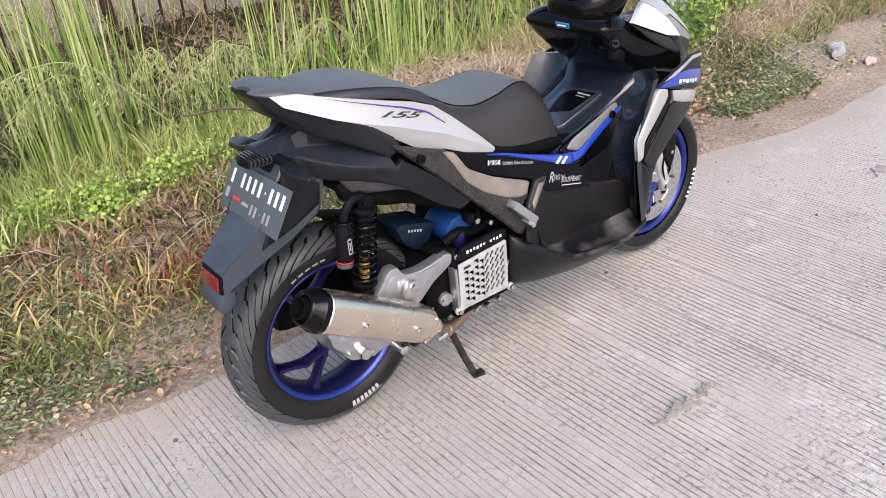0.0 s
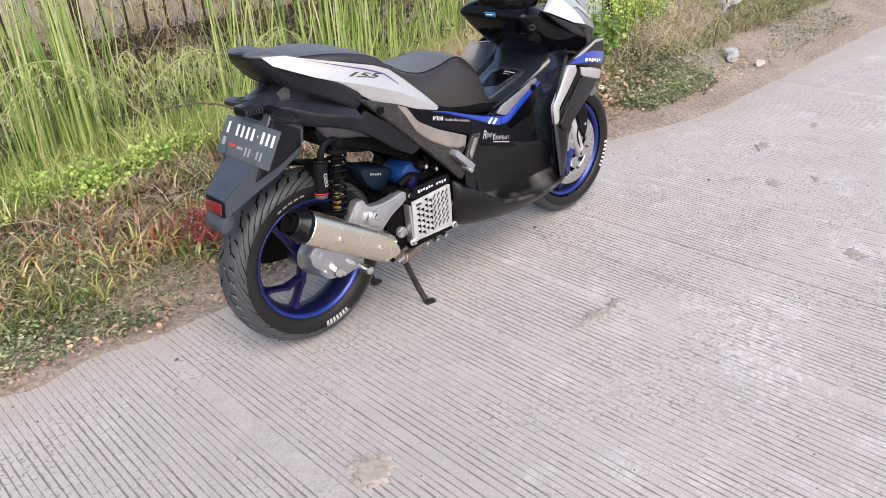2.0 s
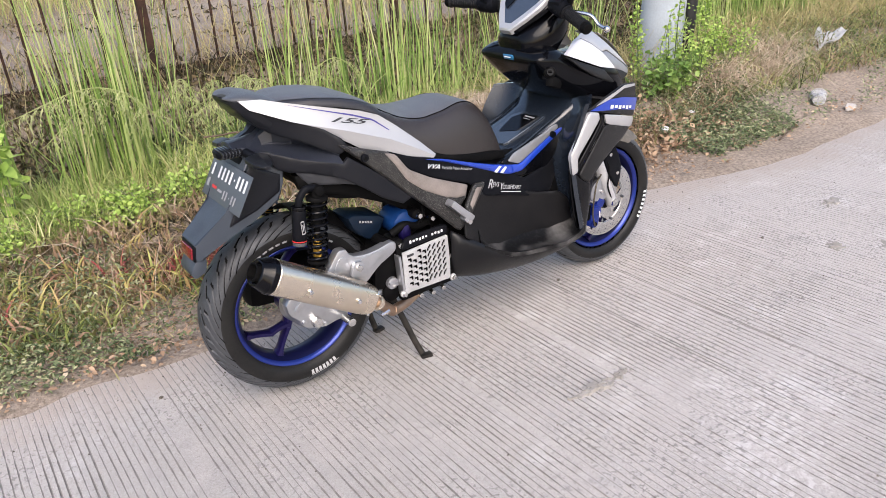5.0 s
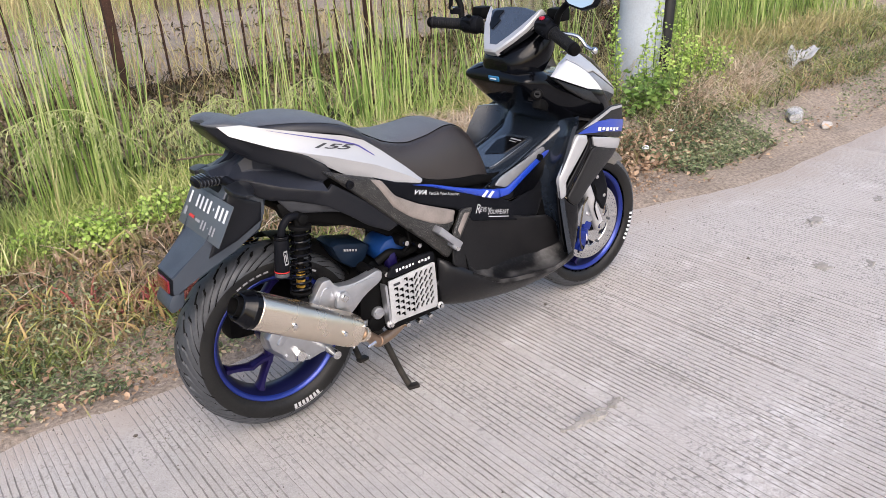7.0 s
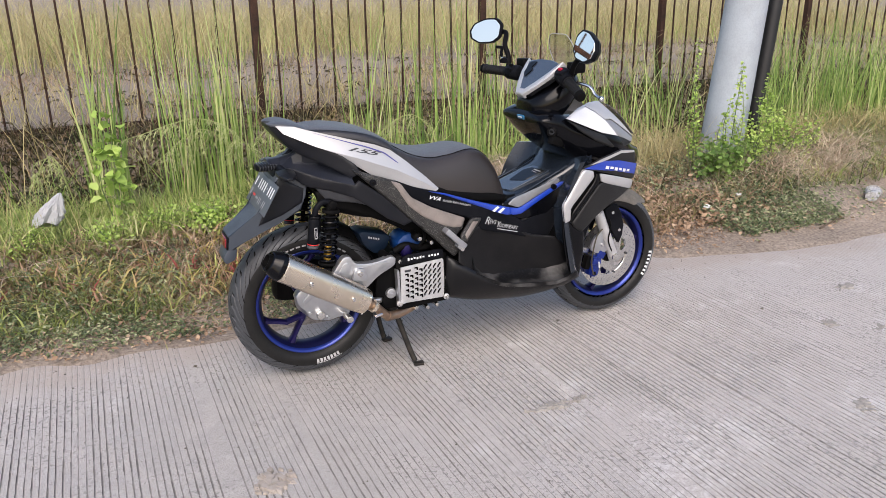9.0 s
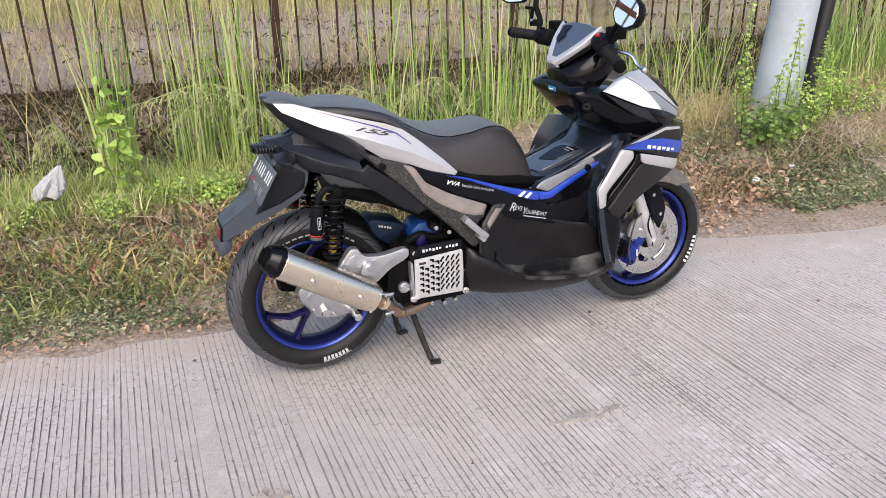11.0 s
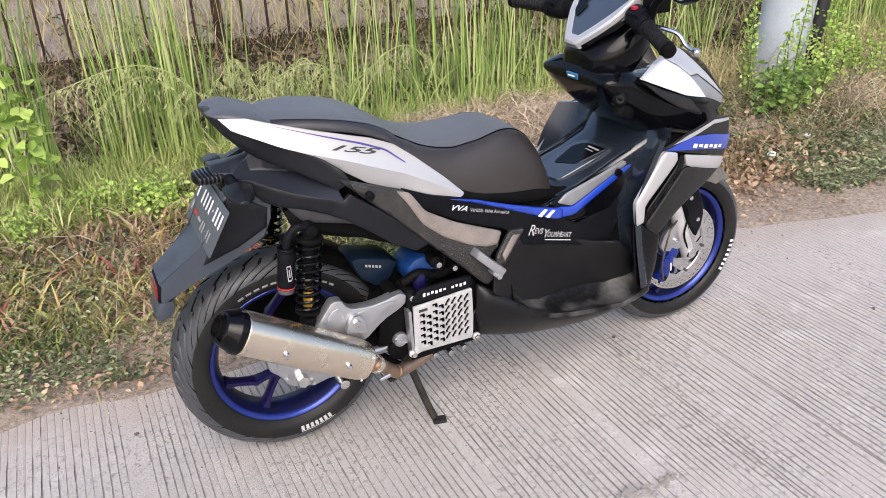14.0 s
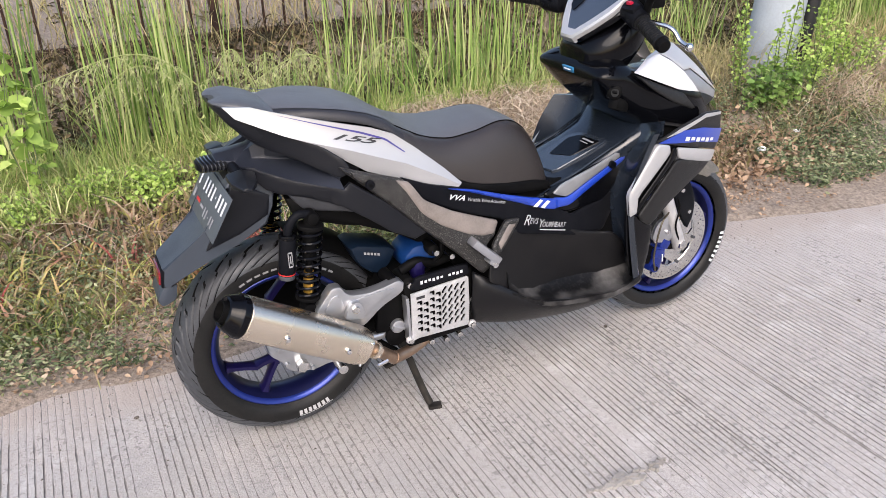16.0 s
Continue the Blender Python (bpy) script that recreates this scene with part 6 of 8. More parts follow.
# small clear visor in front of the meter
rings = []
for z, x, w in ((1.06, 1.13, 0.085), (1.10, 1.118, 0.095), (1.14, 1.10, 0.09), (1.175, 1.085, 0.07), (1.188, 1.08, 0.045)):
    ring = [Vector((x - 0.9 * y * y, y + 0.03, z)) for y in np.linspace(-w, w, 13)]
    rings.append(ring + [q + Vector((0.0025, 0, 0)) for q in reversed(ring)])
visor = part("visor", bm_loft(rings), M_CLEAR, scooter, "small clear plastic visor")
edge_pts = [r[0] for r in rings] + [rings[-1][6]] + [r[12] for r in reversed(rings)]
part("visor_edge", bm_tube(edge_pts, 0.0016, 40, 6), M_BAG, visor)

# ---- ground, road and verge ----
rng = np.random.default_rng(7)


def fade(a, b, v):
    t = np.clip((v - a) / (b - a), 0, 1)
    return t * t * (3 - 2 * t)


def wave(x, y, seed, scale):
    """Cheap smooth noise from a few crossed sines, about -1 to 1."""
    r = np.random.default_rng(seed)
    out = 0
    for _ in range(5):
        a, f, p = r.uniform(0, 6.28), scale * r.uniform(0.5, 1.8), r.uniform(0, 6.28)
        out = out + np.sin((x * math.cos(a) + y * math.sin(a)) * f + p)
    return out / 2.6


def road_edge(x):
    return 0.44 + (1 - 0.75 * fade(1.8, 2.7, x)) * (0.035 * wave(x, 0 * x, 3, 3.1) + 0.03 * wave(x, 0 * x, 4, 11)) + 0.05 * fade(-0.1, 0.6, x) * (1 - fade(1.6, 2.2, x)) - 0.24 * fade(1.8, 2.9, x) + 0.06 * fade(4.0, 5.5, x)


def ground_height(x, y):
    d = y - road_edge(x)
    z = -0.03 + 0.037 * fade(-0.14, 0.03, d) + 0.09 * fade(0.0, 0.75, d) + 0.075 * fade(0.76, 0.85, d + 0.04 * wave(x, y, 14, 5))
    z = z - 0.16 * fade(1.75, 2.25, y) + 0.48 * fade(2.5, 2.95, y)
    z = z + 0.05 * fade(2.2, 4.0, x) * fade(-0.1, 0.5, d) * (1 - fade(2.2, 2.9, y))
    z = z + np.where(d > 0.02, 1, 0.15) * (0.010 * wave(x, y, 11, 9) + 0.006 * wave(x, y, 12, 31)) * fade(-0.1, 0.1, d)
    return z


def height(x, y):
    return float(ground_height(np.array(float(x)), np.array(float(y))))


def axis_points(spans):
    out = []
    for a, b, s in spans:
        out += list(np.arange(a, b, s))
    return np.array(out + [spans[-1][1]])


gx = axis_points(((-320, -60, 65), (-60, -12, 8), (-12, -3.2, 0.7), (-3.2, 6.2, 0.05), (6.2, 14, 0.6), (14, 60, 8), (60, 320, 65)))
gy = axis_points(((-320, -60, 65), (-60, -10, 10), (-10, 0.0, 0.5), (0.0, 3.4, 0.04), (3.4, 14, 0.5), (14, 60, 8), (60, 320, 65)))
X, Y = np.meshgrid(gx, gy, indexing="ij")
Z = ground_height(X, Y)
nx, ny = X.shape
ids = np.arange(nx * ny).reshape(nx, ny)
quads = np.stack([ids[:-1, :-1], ids[1:, :-1], ids[1:, 1:], ids[:-1, 1:]], -1).reshape(-1, 4)

SOIL = bpy.data.materials.new("verge_soil")
SOIL.use_nodes = True
nt = SOIL.node_tree
p = nt.nodes["Principled BSDF"]
p.inputs["Roughness"].default_value = 0.95
co = nt.nodes.new("ShaderNodeTexCoord")


def noise_node(tree, coord, scale, detail=6.0, rough=0.65):
    n = tree.nodes.new("ShaderNodeTexNoise")
    n.inputs["Scale"].default_value, n.inputs["Detail"].default_value, n.inputs["Roughness"].default_value = scale, detail, rough
    tree.links.new(coord, n.inputs["Vector"])
    return n.outputs["Fac"]


def ramp_node(tree, fac, stops):
    r = tree.nodes.new("ShaderNodeValToRGB")
    while len(r.color_ramp.elements) < len(stops):
        r.color_ramp.elements.new(0.5)
    for e, (pos, col) in zip(r.color_ramp.elements, stops):
        e.position, e.color = pos, (*col, 1)
    tree.links.new(fac, r.inputs["Fac"])
    return r.outputs["Color"]


def mix_node(tree, fac, a, b):
    m = tree.nodes.new("ShaderNodeMix")
    m.data_type = "RGBA"
    if isinstance(fac, float):
        m.inputs["Factor"].default_value = fac
    else:
        tree.links.new(fac, m.inputs["Factor"])
    for key, v in (("A", a), ("B", b)):
        if isinstance(v, tuple):
            m.inputs[key].default_value = (*v, 1)
        else:
            tree.links.new(v, m.inputs[key])
    return m.outputs["Result"]


def map_node(tree, v, a, b, c=0.0, d=1.0):
    m = tree.nodes.new("ShaderNodeMapRange")
    for k, val in zip(("From Min", "From Max", "To Min", "To Max"), (a, b, c, d)):
        m.inputs[k].default_value = val
    tree.links.new(v, m.inputs["Value"])
    return m.outputs["Result"]


def bump_node(tree, fac, strength, distance):
    b = tree.nodes.new("ShaderNodeBump")
    b.inputs["Strength"].default_value, b.inputs["Distance"].default_value = strength, distance
    tree.links.new(fac, b.inputs["Height"])
    return b.outputs["Normal"]


soil_a = ramp_node(nt, noise_node(nt, co.outputs["Object"], 3.0), ((0.3, (0.16, 0.125, 0.095)), (0.55, (0.29, 0.238, 0.188)), (0.75, (0.39, 0.325, 0.265))))
soil_b = ramp_node(nt, noise_node(nt, co.outputs["Object"], 60.0), ((0.35, (0.08, 0.064, 0.050)), (0.55, (0.31, 0.25, 0.20)), (0.75, (0.50, 0.43, 0.36))))
nt.links.new(mix_node(nt, 0.58, soil_a, soil_b), p.inputs["Base Color"])
nt.links.new(bump_node(nt, noise_node(nt, co.outputs["Object"], 90.0), 0.7, 0.012), p.inputs["Normal"])
ground = mesh_object("ground", np.stack([X.ravel(), Y.ravel(), Z.ravel()], 1), [tuple(map(int, q)) for q in quads], SOIL, angle=180)
tagged(ground, "bare brown earth of the roadside verge", "ground", kind="structure")

# concrete road with raked grooves
CONC = bpy.data.materials.new("raked_concrete")
CONC.use_nodes = True
nt = CONC.node_tree
p = nt.nodes["Principled BSDF"]
p.inputs["Roughness"].default_value = 0.88
co = nt.nodes.new("ShaderNodeTexCoord")
pos = co.outputs["Object"]
base = ramp_node(nt, noise_node(nt, pos, 1.3, 5), ((0.3, (0.39, 0.358, 0.332)), (0.5, (0.445, 0.411, 0.386)), (0.7, (0.495, 0.461, 0.437))))
grit = ramp_node(nt, noise_node(nt, pos, 230.0, 3), ((0.32, (0.24, 0.22, 0.20)), (0.48, (0.43, 0.402, 0.378)), (0.72, (0.565, 0.535, 0.512))))
colour = mix_node(nt, 0.55, base, grit)
crumb = map_node(nt, noise_node(nt, pos, 95.0, 5, 0.8), 0.54, 0.66, 0.0, 0.5)
colour = mix_node(nt, crumb, colour, (0.22, 0.20, 0.185))
fleck = map_node(nt, noise_node(nt, pos, 140.0, 4, 0.8), 0.56, 0.66, 0.0, 0.55)
colour = mix_node(nt, fleck, colour, (0.66, 0.645, 0.625))
chalk = map_node(nt, noise_node(nt, pos, 3.4, 9, 0.8), 0.54, 0.64, 0.0, 0.7)
colour = mix_node(nt, chalk, colour, (0.60, 0.585, 0.57))
worn_at = nt.nodes.new("ShaderNodeVectorMath")
worn_at.operation = "DISTANCE"
squash = nt.nodes.new("ShaderNodeMapping")
squash.inputs["Scale"].default_value = (0.42, 1.0, 1.0)
swing = nt.nodes.new("ShaderNodeMapping")
swing.inputs["Rotation"].default_value = (0, 0, radians(-30))
nt.links.new(pos, swing.inputs["Vector"])
nt.links.new(swing.outputs["Vector"], squash.inputs["Vector"])
nt.links.new(squash.outputs["Vector"], worn_at.inputs[0])
worn_at.inputs[1].default_value = (0.072, -1.404, 0.0)
near = map_node(nt, worn_at.outputs["Value"], 0.05, 0.40, 0.18, 0.0)
lump = nt.nodes.new("ShaderNodeMath")
lump.operation = "ADD"
nt.links.new(near, lump.inputs[0])
nt.links.new(noise_node(nt, pos, 34.0, 9, 0.75), lump.inputs[1])
colour = mix_node(nt, map_node(nt, lump.outputs[0], 0.66, 0.73, 0.0, 0.62), colour, (0.62, 0.60, 0.585))
stain = map_node(nt, noise_node(nt, pos, 5.5, 8, 0.75), 0.56, 0.72, 0.0, 0.6)
colour = mix_node(nt, stain, colour, (0.27, 0.262, 0.25))
dot = map_node(nt, noise_node(nt, pos, 48.0, 3), 0.66, 0.72, 0.0, 0.65)
colour = mix_node(nt, dot, colour, (0.16, 0.15, 0.14))
# small pits and crumbs of dirt, in patches
pits = nt.nodes.new("ShaderNodeMath")
pits.operation = "MULTIPLY"
nt.links.new(map_node(nt, noise_node(nt, pos, 62.0, 4, 0.6), 0.55, 0.62, 0.0, 0.85), pits.inputs[0])
nt.links.new(map_node(nt, noise_node(nt, pos, 2.6, 5, 0.6), 0.44, 0.58, 0.0, 1.0), pits.inputs[1])
colour = mix_node(nt, pits.outputs[0], colour, (0.20, 0.19, 0.178))
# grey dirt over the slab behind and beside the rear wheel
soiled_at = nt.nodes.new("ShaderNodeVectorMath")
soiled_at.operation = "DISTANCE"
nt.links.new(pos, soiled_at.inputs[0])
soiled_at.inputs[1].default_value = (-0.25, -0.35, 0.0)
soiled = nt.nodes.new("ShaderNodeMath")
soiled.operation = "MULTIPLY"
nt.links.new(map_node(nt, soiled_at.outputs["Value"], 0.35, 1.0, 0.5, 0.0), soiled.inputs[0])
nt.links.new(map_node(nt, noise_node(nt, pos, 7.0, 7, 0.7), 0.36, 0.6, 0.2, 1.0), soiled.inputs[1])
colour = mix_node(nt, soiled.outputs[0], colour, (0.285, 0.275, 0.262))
# earth washed on to the margin
sep = nt.nodes.new("ShaderNodeSeparateXYZ")
nt.links.new(pos, sep.inputs[0])
add = nt.nodes.new("ShaderNodeMath")
add.operation = "ADD"
inward = nt.nodes.new("ShaderNodeMath")
inward.operation = "ADD"
nt.links.new(sep.outputs["Y"], inward.inputs[0])
nt.links.new(map_node(nt, sep.outputs["X"], 1.7, 2.9, 0.0, 0.24), inward.inputs[1])
nt.links.new(map_node(nt, inward.outputs[0], 0.02, 0.40, 0.0, 1.05), add.inputs[0])
nt.links.new(map_node(nt, noise_node(nt, pos, 6.0, 7, 0.7), 0.42, 0.66, -0.3, 0.5), add.inputs[1])
add.use_clamp = True
wash = nt.nodes.new("ShaderNodeMath")
wash.operation, wash.use_clamp = "MULTIPLY", True
nt.links.new(add.outputs[0], wash.inputs[0])
nt.links.new(map_node(nt, inward.outputs[0], 0.0, 0.36, 0.0, 1.0), wash.inputs[1])
colour = mix_node(nt, wash.outputs[0], colour, (0.385, 0.335, 0.295))
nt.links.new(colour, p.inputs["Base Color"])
nt.links.new(bump_node(nt, noise_node(nt, pos, 170.0, 4), 0.8, 0.006), p.inputs["Normal"])
# groove faces take a darker grey than the slab
GROOVE = material("groove_grey", (0.165, 0.153, 0.142), 0.95, vary=0.5, scale=9, second=(0.34, 0.315, 0.295), fine=0.5, fine_scale=110)

X0, X1, Y0 = -4.5, 9.0, -6.98
lines = []
x = X0
while x < X1:
    tight = rng.uniform() < 0.07
    step_ = 0.0125 if tight else 0.0203 + rng.uniform(-0.0016, 0.0016)
    tilt = rng.uniform(-0.014, 0.014)
    n_tines = int(rng.integers(5, 9)) if tight else int(rng.integers(10, 20))
    for k in range(n_tines):
        lines.append((x + k * step_ + rng.normal(0, 0.0009), tilt + rng.normal(0, 0.0012)))
    x += n_tines * step_ + rng.choice([-0.008, 0.0, 0.004, 0.010, 0.022, 0.045])
lines.sort()
kept = [lines[0]]
for l in lines[1:]:
    if l[0] - kept[-1][0] > 0.0085:
        kept.append(l)
ys = axis_points(((Y0, -2.2, 0.8), (-2.2, -1.4, 0.1), (-1.4, 0.55, 0.022)))
cols = [np.full(len(ys), X0)]
zz = [np.zeros(len(ys))]
groove_cols = []
for k, (xc, t) in enumerate(kept):
    r = np.random.default_rng(1000 + k)
    path = xc + t * ys + 0.0006 * np.sin(ys * r.uniform(2, 7) + r.uniform(0, 6)) + r.normal(0, 0.00028, len(ys))
    spoil = np.exp(-((path - 0.75) / 0.55) ** 2 - ((ys + 1.05) / 0.22) ** 2) + 0.7 * np.exp(-((path - 1.6) / 0.3) ** 2 - ((ys + 1.1) / 0.2) ** 2)
    margin = fade(0.10, 0.38, ys + 0.07 * wave(path, ys, 24, 5))
    worn = 0.85 + 0.3 * wave(path, ys, 21, 3.0) + 0.22 * wave(path, ys, 23, 17) + r.normal(0, 0.17) - 0.7 * fade(1.5, 2.4, path) - 0.9 * spoil - 0.9 * margin - 0.85 * fade(-0.25, 0.3, ys) * fade(1.0, 1.5, path) - 0.9 * np.maximum(0, wave(path, ys, 22, 7) - 0.7) + r.normal(0, 0.32 + 0.4 * spoil, len(ys))
    worn = np.clip(worn, 0.05, 1.2)
    w = 0.0027 * (0.35 + 0.65 * worn)
    d = 0.0038 * worn
    groove_cols.append(len(cols))
    cols += [path - w, path - w * 0.45, path + w * 0.45, path + w]
    zz += [np.zeros(len(ys)), -d, -d, np.zeros(len(ys))]
cols.append(np.full(len(ys), X1))
zz.append(np.zeros(len(ys)))
RX = np.maximum.accumulate(np.array(cols), 0)
RZ = np.array(zz) + 0.0007 * wave(RX, np.broadcast_to(ys, RX.shape), 31, 14)
RY = np.broadcast_to(ys, RX.shape)
nr, nc = RX.shape
idx = np.arange(nr * nc).reshape(nr, nc)
q = np.stack([idx[:-1, :-1], idx[1:, :-1], idx[1:, 1:], idx[:-1, 1:]], -1)
is_groove = np.zeros(nr - 1, int)
for g in groove_cols:
    is_groove[g:g + 3] = 1
verts = np.stack([RX.ravel(), RY.ravel(), RZ.ravel()], 1)
faces = [tuple(map(int, f)) for f in q.reshape(-1, 4)]
mats = np.repeat(is_groove, nc - 1)
# plain slab beyond the raked stretch
k = len(verts)
far = [(-300, -7, 0), (X0, -7, 0), (X0, Y0, 0), (X0, 0.55, 0), (-300, 0.55, 0), (X1, -7, 0), (300, -7, 0), (300, 0.55, 0), (X1, 0.55, 0), (X1, Y0, 0)]
verts = np.concatenate([verts, np.array(far, float)])
faces += [(k, k + 1, k + 2, k + 3, k + 4), (k + 5, k + 6, k + 7, k + 8, k + 9), (k + 1, k + 5, k + 9, k + 2)]
low = len(verts)
verts = np.concatenate([verts, np.array([(-300, 0.55, -0.15), (300, 0.55, -0.15), (-300, -7, -0.15), (300, -7, -0.15)], float)])
faces += [(k + 4, k + 7, low + 1, low), (k, k + 6, low + 3, low + 2)]
mats = np.concatenate([mats, np.zeros(5, int)])
road = mesh_object("road", verts, faces, CONC, angle=25)
road.data.materials.append(GROOVE)
road.data.polygons.foreach_set("material_index", mats.astype(np.int32))
tagged(road, "pale grey concrete road with raked cross grooves", "road", kind="structure")

# cement smears and damp patches on the road
def splat(name, cx, cy, sx, sy, turn, mat, label, seed, h=0.003, flakes=16):
    """A broken crust of small thin flakes, thinning out towards its ends."""
    r = np.random.default_rng(seed)
    c, s = math.cos(radians(turn)), math.sin(radians(turn))
    v, f = [], []
    for k in range(flakes):
        u, w = np.clip(r.normal(0, 0.45), -1, 1), np.clip(r.normal(0, 0.45), -1, 1)
        big = r.uniform(0.15, 0.6) * (1.1 - 0.6 * abs(u))
        fx, fy = cx + sx * u * c - sy * w * s, cy + sx * u * s + sy * w * c
        n = 11
        a = np.linspace(0, 2 * np.pi, n, endpoint=False)
        rad = 1 + 0.22 * np.sin(2 * a + r.uniform(0, 6)) + 0.2 * r.normal(size=n)
        ax, ay = max(0.30 * sx, 0.6 * sy) * big, sy * big
        pts = [(fx + ax * q * math.cos(t) * c - ay * q * math.sin(t) * s, fy + ax * q * math.cos(t) * s + ay * q * math.sin(t) * c) for q, t in zip(rad, a)]
        top = h * r.uniform(0.5, 1.0) + 0.0002 * k
        o = len(v)
        v += [(x, y, -0.001) for x, y in pts] + [(fx + (x - fx) * 0.8, fy + (y - fy) * 0.8, top) for x, y in pts] + [(fx, fy, top)]
        f += [(o + i, o + (i + 1) % n, o + n + (i + 1) % n, o + n + i) for i in range(n)] + [(o + n + i, o + n + (i + 1) % n, o + 2 * n) for i in range(n)]
    return tagged(mesh_object(name, v, f, mat), label, "road patch", kind="structure")


M_SMEAR = material("cement_smear", (0.25, 0.235, 0.215), 0.9, vary=0.7, scale=40, second=(0.36, 0.34, 0.315), bump=0.4, bump_scale=200)
splat("road_patch", 0.66, -0.652, 0.10, 0.016, -3, M_SMEAR, "grey cement smear on the concrete road", 2, 0.0018, 60)
splat("road_patch", 0.775, -0.645, 0.04, 0.014, 10, M_SMEAR, "grey cement smear on the concrete road", 3, 0.0018, 40)
splat("road_patch", 2.08, -0.58, 0.05, 0.022, 60, M_SMEAR, "dark stain on the concrete road", 4, 0.0015, 36)
splat("road_patch", 2.52, -0.31, 0.08, 0.024, 10, M_SMEAR, "dark stain on the concrete road", 5, 0.0015, 36)

M_BROWNGRIT = material("brown_road_grit", (0.30, 0.262, 0.225), 0.95, vary=0.6, scale=60, second=(0.40, 0.365, 0.33), bump=0.4, bump_scale=200)
splat("road_patch", -0.30, -0.66, 0.07, 0.045, 30, M_BROWNGRIT, "brown gritty stain on the concrete road", 7, 0.0012, 60)
splat("road_patch", 1.62, -1.11, 0.05, 0.03, 30, M_SMEAR, "dark stain on the concrete road", 6, 0.0015, 30)
splat("road_patch", 2.96, -0.38, 0.05, 0.018, 10, M_SMEAR, "dark stain on the concrete road", 8, 0.0015, 24)
splat("road_patch", 2.23, -0.70, 0.06, 0.02, 35, M_SMEAR, "dark stain on the concrete road", 9, 0.0015, 24)

# ---- fence ----
FENCE_Y, RAIL_Z = 3.03, 0.52
fence = tagged(new("iron_fence"), "rusty black iron railing fence behind the tall grass", "fence")
fence.location = (0, FENCE_Y, RAIL_Z)


def fence_part(name, size, at):
    return part(name, bm_box(size, pose(at[0], at[1] - FENCE_Y, at[2] - RAIL_Z), 0.003, segs=1), M_IRON, fence)


post_mesh = bar_mesh = None
POSTS = [0.52 + 1.79 * k for k in range(-3, 6)]
for px in POSTS:
    if post_mesh is None:
        ob = fence_part("post", (0.052, 0.052, 1.6), (0, FENCE_Y, 1.2))
        post_mesh = ob.data
    else:
        ob = new("post", post_mesh)
        ob.parent = fence
    ob.location = (px, 0, 0)
fence_part("rail", (16.0, 0.03, 0.045), (3.5, FENCE_Y, 0.515))
fence_part("rail", (16.0, 0.03, 0.04), (3.5, FENCE_Y, 1.85))
for px in POSTS:
    for k in range(12):
        if bar_mesh is None:
            ob = fence_part("bar", (0.014, 0.014, 1.54), (0, FENCE_Y, 1.22))
            bar_mesh = ob.data
        else:
            ob = new("bar", bar_mesh)
            ob.parent = fence
        ob.location = (px + 0.145 + 0.1375 * k + rng.normal(0, 0.005), rng.normal(0, 0.003), 0)
        ob.rotation_euler = (rng.normal(0, 0.006), rng.normal(0, 0.008), 0)

# ---- pole ----
pz = height(3.47, 1.5) - 0.08
pole = part("utility_pole", bm_rod((0, 0, 0), (0.70, 0, 7.0), 0.148, 0.1, 48), M_POLE, None)
pole.location = (3.42, 1.5, pz)
tagged(pole, "smooth grey concrete utility pole leaning among weeds", "utility pole")
duct = part("cable_duct", bm_rod((0.235, -0.03, 0), (0.895, -0.03, 6.6), 0.048, 0.048, 20), M_PIPE, pole, "black cable duct beside the pole")

# ---- plants ----


def leaf_material(name, stops, rough=0.55, scale=3.0, sub=0.22, patch=0.3):
    m = bpy.data.materials.new(name)
    m.use_nodes = True
    t = m.node_tree
    b = t.nodes["Principled BSDF"]
    b.inputs["Roughness"].default_value = rough
    b.inputs["Specular IOR Level"].default_value = 0.3
    geo = t.nodes.new("ShaderNodeNewGeometry")
    c = t.nodes.new("ShaderNodeTexCoord")
    addn = t.nodes.new("ShaderNodeMath")
    addn.operation = "ADD"
    t.links.new(map_node(t, geo.outputs["Random Per Island"], 0, 1, 0.0, 1.0 - patch), addn.inputs[0])
    t.links.new(map_node(t, noise_node(t, c.outputs["Object"], scale, 3), 0.35, 0.65, 0.0, patch), addn.inputs[1])
    col = ramp_node(t, addn.outputs[0], stops)
    t.links.new(col, b.inputs["Base Color"])
    tr = t.nodes.new("ShaderNodeBsdfTranslucent")
    t.links.new(col, tr.inputs["Color"])
    mx = t.nodes.new("ShaderNodeMixShader")
    mx.inputs[0].default_value = sub
    t.links.new(b.outputs[0], mx.inputs[1])
    t.links.new(tr.outputs[0], mx.inputs[2])
    t.links.new(mx.outputs[0], t.nodes["Material Output"].inputs[0])
    return m


L_REED = leaf_material("reed_green", ((0.0, (0.065, 0.11, 0.032)), (0.25, (0.18, 0.29, 0.07)), (0.5, (0.33, 0.45, 0.12)), (0.75, (0.48, 0.56, 0.21)), (0.92, (0.62, 0.60, 0.34))), sub=0.34)
L_LAWN = leaf_material("short_grass", ((0.0, (0.06, 0.09, 0.028)), (0.25, (0.24, 0.33, 0.085)), (0.55, (0.43, 0.50, 0.16)), (0.8, (0.56, 0.58, 0.26)), (0.95, (0.66, 0.60, 0.40))), sub=0.32)
L_BROWN = leaf_material("dry_brown_grass", ((0.0, (0.035, 0.027, 0.018)), (0.2, (0.11, 0.078, 0.048)), (0.36, (0.20, 0.185, 0.075)), (0.5, (0.30, 0.21, 0.13)), (0.64, (0.44, 0.29, 0.205)), (0.78, (0.30, 0.30, 0.12)), (0.92, (0.58, 0.44, 0.34))), scale=5.0, patch=0.5)
